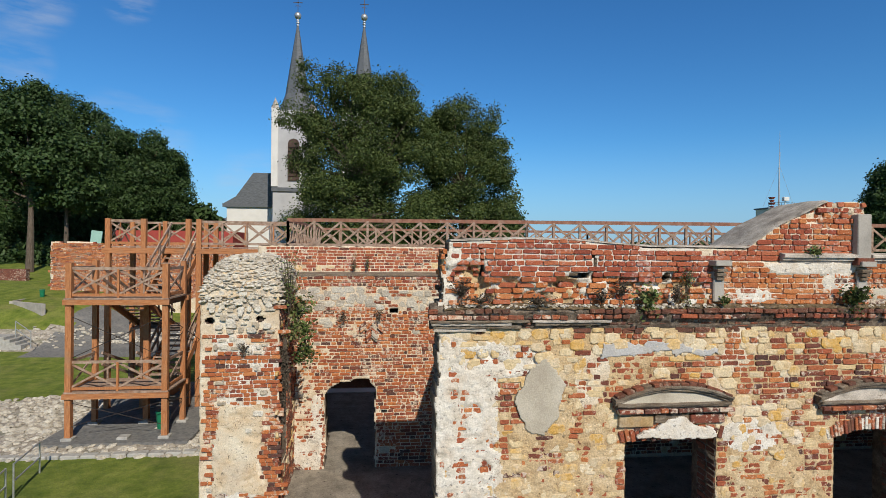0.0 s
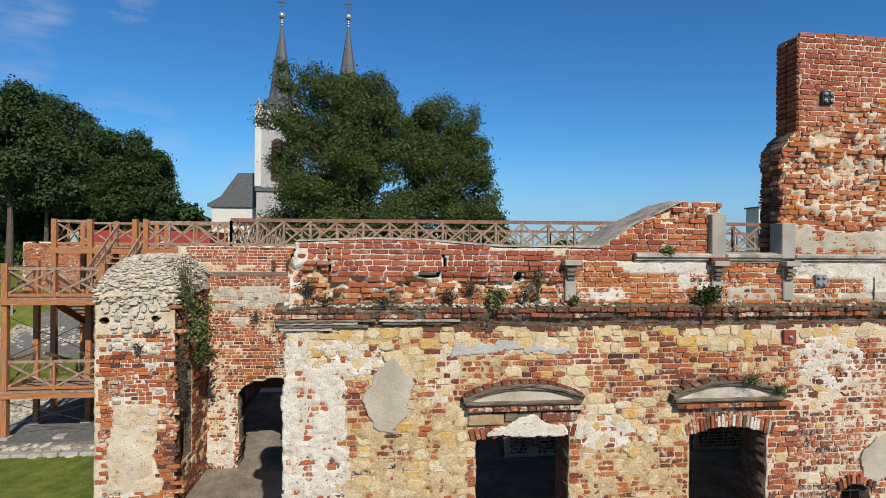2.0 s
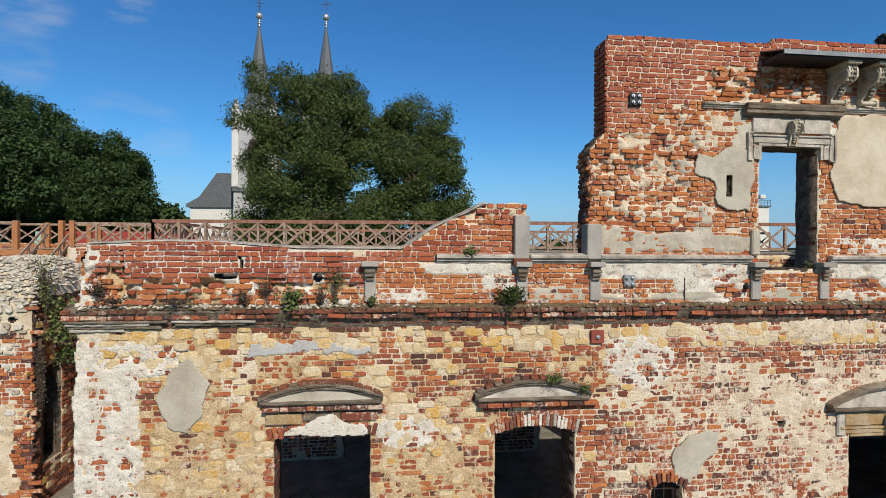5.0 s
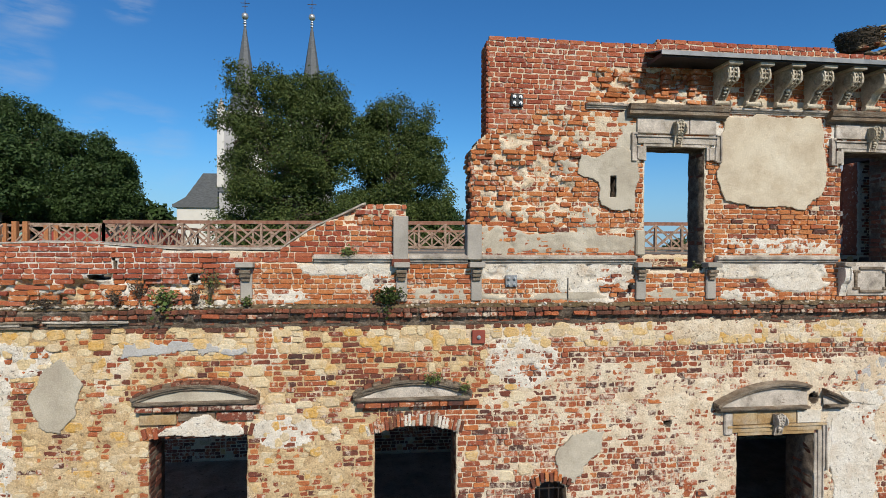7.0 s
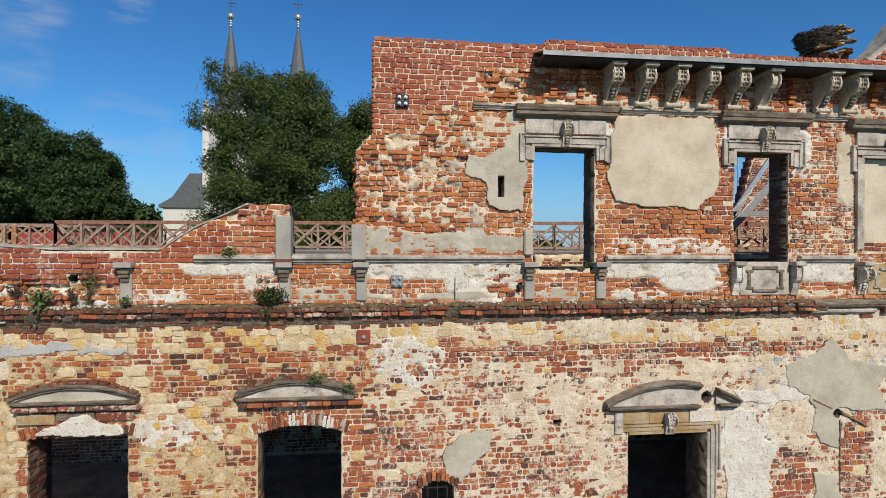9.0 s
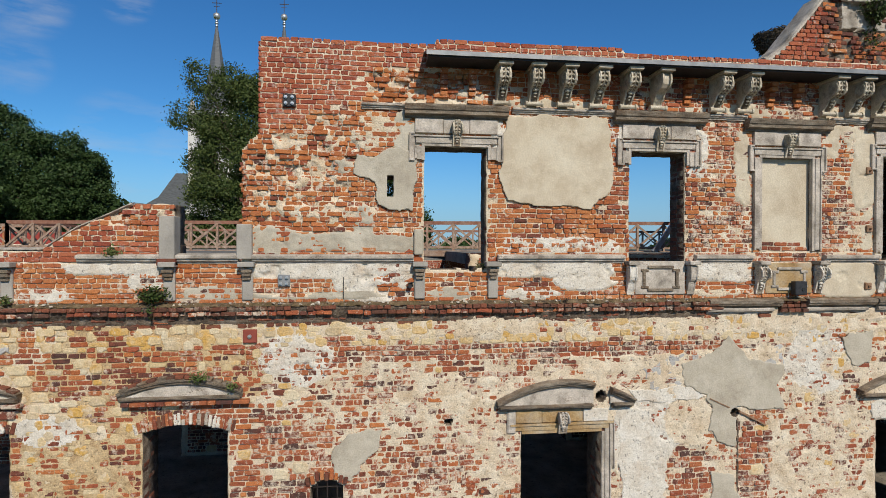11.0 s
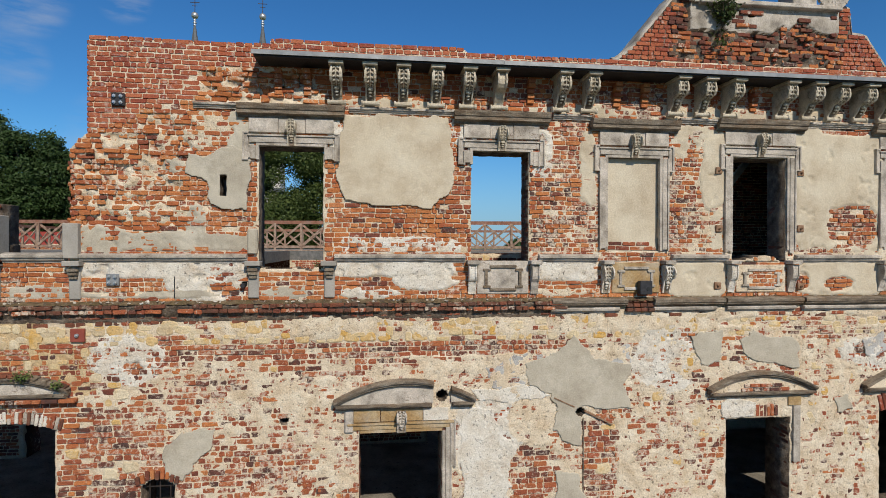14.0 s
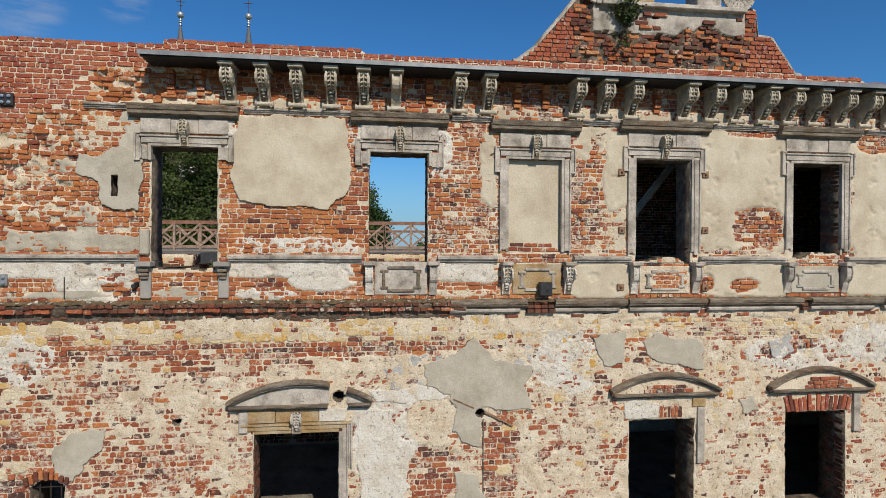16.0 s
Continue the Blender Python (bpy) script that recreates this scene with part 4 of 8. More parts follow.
gb = courses(17.3, 22.9, 9.06, 10.24, 0.0815, rnd, gable_ok, lambda x, z: 0.0, lambda x, z, r: (M_BRICK_DARK if r.random() < (0.6 if z > 9.4 else 0.1) else M_BRICK_OLD if r.random() < 0.5 else M_BRICK_ORANGE) if 18.4 < x < 21.8 else M_BRICK_NEW,
             lambda x, z: 0.010 - float(gable_wear(np.array(x), np.array(z))), lambda x, z: 0.032 if 18.4 < x < 21.8 else 0.002)
gb = [p for p in gb if not (gable_cement(np.array(p[0]), np.array(p[1])) and rnd.random() < 0.93) and not (18.45 < p[0] < 21.75 and rnd.random() < 0.08)]
masonry(wall_gable, facade, gb, 24, lambda u, v: u > 18.4 and u < 22)


# quoin bricks in the end of the upper wall
def end_face(u, v, h):
    return (8.60 - h, u, v)


def end_low(u, v, h):
    return (8.34 - h, u, v)


ends = [(0.12 + 0.24 * (i % 2), 7.55 + 0.0815 * j, 0.21, 0.066, 0.006, 0.003, M_BRICK_NEW, "brick") for j in range(18) for i in range(2)]
masonry(wall_upper, end_face, ends, 25, lambda u, v: False)
ends = [(0.12 + 0.24 * (i % 2), 5.55 + 0.0815 * j, 0.20, 0.064, rnd.uniform(-0.02, 0.05), 0.012, M_BRICK_DARK if rnd.random() < 0.4 else M_BRICK_ORANGE, "brick") for j in range(21) for i in range(2)]
masonry(wall_upper, end_low, ends, 26, lambda u, v: False)

ends = [(0.10 + 0.22 * i, 4.70 + 0.079 * j, rnd.uniform(0.12, 0.24), 0.064, rnd.uniform(-0.05, 0.09), 0.02, M_BRICK_DARK if rnd.random() < 0.3 else M_BRICK_ORANGE, "brick") for j in range(12) for i in range(3)]
masonry(wall_parapet, lambda u, v, h: (0.94 - h, u, v), ends, 29, lambda u, v: False)

# brick reveals on the far jamb of each opening, darkened as painted shade
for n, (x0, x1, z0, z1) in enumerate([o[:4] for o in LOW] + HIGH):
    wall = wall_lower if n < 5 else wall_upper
    jb = [(0.12 + 0.225 * i + 0.03 * (j % 2), z0 + 0.05 + 0.0825 * j, 0.195, 0.066, rnd.uniform(-0.012, 0.008), 0.008, M_SOOT_SHADE_BRICK if rnd.random() < 0.7 else M_BRICK_DARK, "brick")
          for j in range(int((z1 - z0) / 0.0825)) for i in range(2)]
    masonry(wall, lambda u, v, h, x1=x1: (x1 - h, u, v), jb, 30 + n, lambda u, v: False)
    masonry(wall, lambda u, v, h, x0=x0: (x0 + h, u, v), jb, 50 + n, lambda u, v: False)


# smooth repair patches with broken edges
def inside(x, z, corners, rag=0.05, seed=0):
    x = x + rag * fuzz(x, z, 2.5, 400 + seed, 4)
    z = z + rag * fuzz(x, z, 2.5, 420 + seed, 4)
    x = x + 0.016 * fuzz(x, z, 11, 440 + seed, 2)
    z = z + 0.016 * fuzz(x, z, 11, 460 + seed, 2)
    hit = np.zeros(x.shape, bool)
    for (ax, az), (bx, bz) in zip(corners, corners[1:] + corners[:1]):
        hit ^= ((az > z) != (bz > z)) & (x < (bx - ax) * (z - az) / ((bz - az) or 1e-9) + ax)
    return hit


def patch(corners, material, label, wall, out=0.029, rag=0.13, seed=0):
    xs, zs = [c[0] for c in corners], [c[1] for c in corners]
    ob = skin("plaster_patch", facade, min(xs) - 0.15, max(xs) + 0.15, min(zs) - 0.15, max(zs) + 0.15, 0.015, lambda x, z: inside(x, z, corners, rag, seed) & ~cut_out(x, z),
              lambda x, z: out + 0.006 * fuzz(x, z, 2.0, 71, 3) + 0.004 * fuzz(x, z, 12, 72, 2), lambda x, z: np.zeros(x.shape, int), [material], -0.002, wall)
    ob["label"] = label


GREY = "grey cement repair patch"
patch([(2.38, 3.99), (2.52, 3.88), (2.64, 3.73), (2.66, 3.52), (2.60, 3.30), (2.42, 3.10), (2.39, 2.97), (2.26, 3.00), (2.09, 3.17), (2.00, 3.40), (2.10, 3.67), (2.20, 3.87)], M_CEMENT, GREY, wall_lower, rag=0.15, seed=12)
patch([(9.77, 2.42), (10.09, 2.68), (10.57, 2.71), (10.48, 2.39), (10.0, 1.97), (9.77, 2.06)], M_CEMENT, GREY, wall_lower, seed=2)
patch([(15.68, 3.64), (15.83, 3.24), (16.23, 3.13), (16.29, 2.43), (16.54, 2.22), (16.69, 2.21), (16.72, 2.92), (17.66, 2.78), (17.60, 3.6), (17.04, 3.71), (16.63, 4.15), (16.38, 3.92)], M_CEMENT, "large grey cement repair patch", wall_lower, seed=3)
patch([(18.84, 4.08), (19.46, 4.22), (19.41, 3.61), (19.03, 3.56)], M_CEMENT, GREY, wall_lower, seed=4)
patch([(19.79, 4.07), (20.12, 4.22), (20.90, 3.94), (20.91, 3.47), (20.34, 3.53), (19.90, 3.65)], M_CEMENT, GREY, wall_lower, seed=5)
patch([(16.25, 1.75), (16.75, 1.70), (16.8, 1.2), (16.3, 1.2)], M_CEMENT, GREY, wall_lower, seed=6)
patch([(21.68, 2.92), (21.98, 2.90), (22.02, 2.62), (21.72, 2.60)], M_CEMENT, "small " + GREY, wall_lower, seed=7)
patch([(14.55, 2.95), (15.15, 2.85), (15.45, 2.2), (15.4, 1.2), (14.62, 1.2), (14.60, 2.2)], M_PALE, "pale lime render beside a window", wall_lower, 0.019, 0.14, 8)
patch([(14.75, 3.28), (15.9, 3.30), (16.2, 3.12), (15.6, 3.02), (14.9, 3.08)], M_PALE, "pale lime smear on a crack", wall_lower, 0.020, 0.08, 9)
patch([(12.62, 7.93), (12.53, 7.4), (12.51, 7.0), (12.62, 6.50), (12.97, 6.46), (13.54, 6.40), (14.11, 6.34), (14.30, 6.60), (14.47, 7.04), (14.38, 7.93)], M_CREAM, "smooth cream plaster field with a broken lower edge", wall_upper, 0.036, 0.10, 10)
patch([(10.12, 7.20), (10.65, 7.30), (11.12, 7.22), (11.08, 6.30), (10.55, 6.38), (10.40, 6.75), (10.15, 6.90)], M_CEMENT, "grey plaster field round a slit window", wall_upper, 0.034, 0.16, 11)

for k, corners in enumerate(([(3.2, 4.20), (3.6, 4.24), (4.3, 4.20), (5.0, 4.20), (5.02, 4.13), (4.2, 4.12), (3.6, 4.08), (3.25, 4.10)], [(15.0, 3.62), (15.5, 3.86), (16.0, 3.80), (16.1, 3.30), (15.7, 3.12), (15.2, 3.30)],
                             [(17.25, 3.72), (17.62, 3.95), (17.75, 3.62), (17.5, 3.35), (17.2, 3.45)], [(22.3, 4.05), (22.75, 4.12), (22.8, 3.72), (22.4, 3.66)], [(24.6, 3.9), (25.3, 4.1), (25.5, 3.5), (24.9, 3.3)])):
    patch(corners, M_BLUELIME, "bluish grey smear of later lime", wall_lower, 0.011, 0.13, 50 + k)

# walled-up niche
bm = bmesh.new()
box(bm, 17.15, 18.25, 0.075, 0.40, 5.55, 7.35)
part("niche_panel", bm, M_CREAM, wall_upper, "cream plastered panel closing a blind window")
nb = [(17.28 + 0.26 * i + 0.12 * (j % 2), 5.70 + 0.0815 * j, 0.24, 0.066, -0.062, 0.004, M_BRICK_OLD, "brick") for j in range(2) for i in range(4)]
masonry(wall_upper, facade, [p for p in nb if p[0] < 18.12], 27, lambda u, v: False)


# ---- arches and heads in brick ----
def arch_bricks(wall, cx, z, half, rise, h, n, material, y=-0.02, rag=0.02, odd=(M_BRICK_DARK,)):
    for i in range(n):
        t = (i + 0.5) / n * 2 - 1
        lean = t * 0.45
        base = z + rise * (1 - t * t)
        me_w = 2 * half / n * 0.86
        bm = bmesh.new()
        hh = h * rnd.uniform(0.8, 1.1)
        box(bm, -me_w / 2, me_w / 2, -0.03, 0.12, 0, hh, 0.008)
        ob = part("arch_brick", bm, material if rnd.random() < (0.8 if len(odd) == 1 else 0.5) else rnd.choice(odd), wall)
        ob.matrix_world = Matrix.LocRotScale((cx + t * half, y + rnd.uniform(-0.01, rag), base - rnd.uniform(0, 0.03)), Euler((0, lean * 0.6, 0)), None)


arch_bricks(wall_lower, 7.49, 2.79, 0.74, 0.14, 0.21, 26, M_BRICK_OLD, 0.008, odd=(M_BRICK_DARK, M_PALE, M_STONE))
arch_bricks(wall_lower, 9.67, 1.86, 0.32, 0.12, 0.15, 9, M_BRICK_ORANGE)
arch_bricks(wall_lower, 4.26, 2.88, 0.78, 0.0, 0.17, 20, M_BRICK_OLD, 0.0)
arch_bricks(wall_lower, 23.3, 2.66, 0.66, 0.0, 0.30, 15, M_BRICK_NEW, -0.015)
arch_bricks(wall_lower, 11.6, 1.45, 0.62, 0.42, 0.20, 17, M_BRICK_LIMED, 0.023, 0.012, odd=(M_BRICK_OLD,))


# ---- stone dressings of the facade ----
def cornice_profile(d, z0, z1):
    h = z1 - z0
    return [(0.05, z0), (-0.35 * d, z0), (-0.40 * d, z0 + 0.25 * h), (-0.62 * d, z0 + 0.32 * h), (-0.70 * d, z0 + 0.55 * h), (-0.95 * d, z0 + 0.62 * h), (-d, z0 + 0.88 * h), (-d, z1 - 0.02 * h), (0.05, z1)]


def bowed_hood(x0, x1, z0, rise, depth, top, brick_row, label, breaks=None, face=None, bricks=None):
    """A segmental hood mould: base moulding, curved moulding, sunk field."""
    hood = empty("window_hood", label, "window hood", group="ground-floor window hoods", at=((x0 + x1) / 2, 0, z0))
    inv = Matrix.Translation((-(x0 + x1) / 2, 0, -z0))
    cx, half = (x0 + x1) / 2, (x1 - x0) / 2

    def add(name, bm, m, lab=""):
        bmesh.ops.transform(bm, matrix=inv, verts=bm.verts[:])
        return part(name, bm, m, hood, lab)

    spans = breaks or [(x0, x1)]
    for k, (a, b) in enumerate(spans):
        bm = bmesh.new()
        sweep(bm, [(0.05, z0), (-depth * 0.45, z0), (-depth * 0.55, z0 + 0.035), (-depth * 0.85, z0 + 0.045), (-depth * 0.88, z0 + 0.055), (-depth * 0.95, z0 + 0.062), (-depth * 0.95, z0 + 0.085), (0.05, z0 + 0.09)], a + 0.03, b - 0.03, 10, 0.006, k)
        add("base_moulding", bm, top)
        n = max(3, int((b - a) / 0.11))
        for lay, (off, thick, d) in enumerate(((0.0, 0.020, depth * 0.50), (0.020, 0.022, depth * 0.68), (0.042, 0.018, depth * 0.74), (0.060, 0.022, depth * 0.92), (0.082, 0.030, depth))):
            bm = bmesh.new()
            prev = None
            for i in range(n + 1):
                x = a + (b - a) * i / n
                t = (x - cx) / half
                zz = z0 + 0.05 + (rise - 0.14) * (1 - t * t) + off
                sl = 2 * (rise - 0.14) * t / half
                nx, nz = sl / math.hypot(1, sl), 1 / math.hypot(1, sl)
                dd = d + rnd.uniform(-0.008, 0.008)
                ring = [bm.verts.new((x + nx * s, y, zz + nz * s)) for y, s in ((0.05, 0), (-dd, 0), (-dd, thick), (0.05, thick + 0.01))]
                if prev:
                    for j in range(4):
                        bm.faces.new((prev[j], prev[(j + 1) % 4], ring[(j + 1) % 4], ring[j]))
                else:
                    bm.faces.new(ring)
                prev = ring
            bm.faces.new(prev[::-1])
            bmesh.ops.recalc_face_normals(bm, faces=bm.faces[:])
            add("curved_moulding", bm, top)
        bm = bmesh.new()
        lo = [(a + (b - a) * i / n) for i in range(n + 1)]
        f, g = [], []
        for x in lo:
            t = (x - cx) / half
            f.append(bm.verts.new((x, -0.06 + rnd.uniform(-0.006, 0.006), z0 + 0.08)))
            g.append(bm.verts.new((x, -0.05 + rnd.uniform(-0.006, 0.006), max(z0 + 0.085, z0 + 0.06 + (rise - 0.14) * (1 - t * t)))))
        for i in range(n):
            bm.faces.new((f[i], f[i + 1], g[i + 1], g[i]))
        add("sunk_field", bm, face or M_CEMENT)
    if bricks:
        for j in range(bricks[2]):
            x = cx + bricks[0] + 0.06 * j
            while x < cx + bricks[1] - 0.05 * j:
                w = rnd.choice((0.12, 0.2))
                bm = bmesh.new()
                box(bm, x, x + w - 0.012, -0.075 - rnd.uniform(0, 0.01), -0.03, z0 + 0.095 + 0.075 * j, z0 + 0.155 + 0.075 * j, 0.006)
                add("brick", bm, rnd.choice((M_BRICK_LIMED, M_BRICK_OLD)))
                x += w
    if brick_row:
        x = x0 + 0.05
        while x < x1 - 0.12:
            w = rnd.choice((0.13, 0.25))
            bm = bmesh.new()
            box(bm, x, x + w - 0.012, -depth * 0.85 - rnd.uniform(0, 0.02), 0.0, z0 - 0.05, z0 + 0.010, 0.008)
            add("brick", bm, M_BRICK_OLD)
            x += w
        n = int((x1 - x0) / 0.13)
        for i in range(n):
            t = ((i + 0.5) / n) * 2 - 1
            zz = z0 + 0.05 + (rise - 0.14) * (1 - t * t) + 0.118
            bm = bmesh.new()
            box(bm, -0.062, 0.062, -depth + rnd.uniform(-0.02, 0.03), 0.03, -0.014, 0.036 + rnd.uniform(-0.01, 0.01), 0.010)
            bmesh.ops.transform(bm, matrix=Matrix.LocRotScale((cx + t * half * 0.985, 0, zz), Euler((0, math.atan(2 * (rise - 0.14) * t / half), 0)), None), verts=bm.verts[:])
            add("brick", bm, rnd.choice((M_SOOT_SHADE_BRICK, M_SOOT_SHADE_BRICK, M_SOOT_SHADE_BRICK, M_DARKSTONE)))
    return hood


bowed_hood(3.36, 5.14, 3.33, 0.33, 0.14, M_DARKSTONE, True, "bowed hood of dark brick and render over a window", face=M_CEMENT)
bowed_hood(6.54, 8.36, 3.30, 0.35, 0.14, M_DARKSTONE, True, "cracked bowed hood of stone and brick with weeds on top", face=M_STONE)
bowed_hood(12.46, 14.83, 2.98, 0.47, 0.17, M_DARKSTONE, False, "bowed grey stone hood with one broken end", breaks=[(12.46, 14.12), (14.42, 14.83)], face=M_STONE)
bowed_hood(19.14, 21.23, 2.99, 0.44, 0.16, M_DARKSTONE, False, "bowed dark stone hood with a brick-patched field", face=M_LIME, bricks=(-0.42, 0.45, 2))
bowed_hood(22.26, 24.42, 2.99, 0.48, 0.16, M_DARKSTONE, False, "bowed dark stone hood with a brick-patched field", face=M_LIME, bricks=(-0.35, 0.55, 3))


SIDE = [(-0.90, 1.0), (-0.97, 0.90), (-1.0, 0.76), (-0.96, 0.62), (-0.85, 0.52), (-0.70, 0.46), (-0.56, 0.43), (-0.47, 0.36), (-0.42, 0.27), (-0.34, 0.18), (-0.26, 0.12), (-0.22, 0.06), (-0.22, 0.0)]


def scroll(name, w, h, d, material, parent, at, carved=True):
    """A scrolled bracket: a volute above, drawn in to a slim foot, with a leaf on its hollow front and spirals on its cheeks."""
    bm = bmesh.new()
    prof = [(0.04, h)] + [(y * d, z * h) for y, z in SIDE] + [(0.04, 0)]
    sweep(bm, [(y * 0.90 if y < 0 else y, z) for y, z in prof], -w * 0.40, w * 0.40)
    bmesh.ops.translate(bm, verts=bm.verts[:], vec=at)
    # carved fronts get dark stone in the hollow, painting shade between the leaves
    body = part(name, bm, M_DARKSTONE if carved else material, parent)
    for x0, x1 in ((-w / 2, -w * 0.34), (w * 0.34, w / 2)):
        bm = bmesh.new()
        sweep(bm, prof, x0, x1)
        bmesh.ops.translate(bm, verts=bm.verts[:], vec=at)
        part("cheek", bm, material, body)
    if carved:
        for s in (-1, 1):
            bm = bmesh.new()
            for r, k in ((0.20, 0.05), (0.11, 0.045), (0.04, 0.06)):
                for i in range(12):
                    a0, a1 = 2 * math.pi * i / 12, 2 * math.pi * (i + 1) / 12
                    beam(bm, (s * w * 0.51, -d * 0.72 + h * r * math.cos(a0), h * 0.72 + h * r * math.sin(a0)), (s * w * 0.51, -d * 0.72 + h * r * math.cos(a1), h * 0.72 + h * r * math.sin(a1)), h * k, h * k)
            bmesh.ops.translate(bm, verts=bm.verts[:], vec=at)
            part("spiral", bm, material, body)
        # a leaf: midrib and curling lobes in pairs, a bud below
        bm = bmesh.new()
        pts = [Vector((0, y * d * 0.93 - 0.004, z * h)) for y, z in SIDE[:8]]
        for p, q in zip(pts, pts[1:]):
            tube(bm, p, q, w * 0.065, n=6)
        for j in range(7):
            y, z = SIDE[j]
            for sx in (-1, 1):
                g = bmesh.ops.create_icosphere(bm, subdivisions=1, radius=w * 0.19)
                bmesh.ops.transform(bm, matrix=Matrix.LocRotScale((sx * w * 0.20, y * d * 0.93 - 0.006, z * h + 0.01), Euler((0, sx * 0.7, 0)), (1.0, 0.5, 0.55)), verts=g["verts"])
        for y, z, r in ((-0.52, 0.36, 0.20), (-0.44, 0.26, 0.14), (-0.36, 0.17, 0.09)):
            g = bmesh.ops.create_icosphere(bm, subdivisions=1, radius=w * r * 1.3)
            bmesh.ops.transform(bm, matrix=Matrix.LocRotScale((0, y * d, z * h), None, (1.25, 0.8, 0.8)), verts=g["verts"])
        bmesh.ops.translate(bm, verts=bm.verts[:], vec=at)
        part("leaf", bm, material, body)
    return body


# modillions under the eaves
model = None
for n, x in enumerate([12.50, 13.05, 13.59, 14.14, 14.68, 15.22, 16.30, 16.82, 18.41, 18.93, 19.45, 20.47, 21.0, 21.51, 22.04, 22.56, 23.08, 23.62, 24.14, 24.68, 25.2, 25.75, 26.3]):
    if model is None or n == 5:
        ob = empty("modillion", "pale carved stone scroll bracket under the eaves" if n == 0 else "smooth-fronted pale scroll bracket under the eaves", "bracket", group="eaves brackets", at=(x, 0, 8.04))
        scroll("scroll", 0.165, 0.50, 0.44, M_CARVED, ob, (0, 0, 0.07), n == 0)
        bm = bmesh.new()
        tube(bm, (-0.14, -0.12, 0.045), (0.14, -0.12, 0.045), 0.036, n=10)
        for s in (-1, 1):
            tube(bm, (s * 0.12, -0.12, 0.045), (s * 0.15, -0.12, 0.045), 0.050, n=10)
        part("foot_roll", bm, M_CARVED, ob)
        bm = bmesh.new()
        box(bm, -0.12, 0.12, -0.47, 0.02, 0.575, 0.63, 0.008)
        part("abacus", bm, M_CARVED, ob)
        if n == 0:
            model = ob
    else:
        ob = copy_thing(model, pose(x, rnd.uniform(-0.01, 0.01), 8.04, 0, 0, rnd.uniform(-1, 1)))

# brick stubs where brackets are lost
for x in (11.55, 12.02, 15.80, 17.36, 17.88, 19.98):
    st = empty("corbel_stub", "stub of projecting brick courses where a bracket is lost", "corbel", group="brick corbel stubs", at=(x, 0, 8.2))
    for j in range(5):
        bm = bmesh.new()
        box(bm, -0.06, 0.06, -0.05 - 0.035 * j * rnd.uniform(0.6, 1.1), 0.02, 0.083 * j, 0.083 * j + 0.07, 0.006)
        part("brick", bm, M_BRICK_ORANGE, st)

# zinc eaves
eaves = empty("eaves_flashing", "grey zinc eaves sheet over a soffit coloured dark as shade", "roof edge", at=(11.2, 0, 8.7))
x = 11.22
while x < END:
    x2 = min(x + 2.0, END)
    bm = bmesh.new()
    sweep(bm, [(0.0, 8.90), (-0.52, 8.755), (-0.54, 8.755), (-0.54, 8.685), (-0.525, 8.685), (-0.525, 8.74), (0.0, 8.885)], x, x2 - 0.004, 3, 0.003, int(x))
    x = x2
    bmesh.ops.translate(bm, verts=bm.verts[:], vec=(-11.2, 0, -8.7))
    part("zinc_sheet", bm, M_ZINC, eaves)
# soffit is near black, shade under the eaves put into its colour
bm = bmesh.new()
box(bm, 0.05, END - 11.2, -0.50, 0.0, -0.035, 0.03)
part("soffit", bm, M_BLACK, eaves)

# thin frieze string below the brackets
frieze = empty("frieze_moulding", "thin weathered stone string below the brackets", "moulding", at=(10.2, 0, 8.0))
for a, b in ((10.22, 10.92), (12.70, 14.46), (16.2, 16.9), (18.55, 19.36), (21.1, 22.52), (24.26, END)):
    bm = bmesh.new()
    sweep(bm, cornice_profile(0.09, -0.06, 0.03), a - 10.2, b - 10.2, 14, 0.006, int(a))
    part("length", bm, M_STONE, frieze)


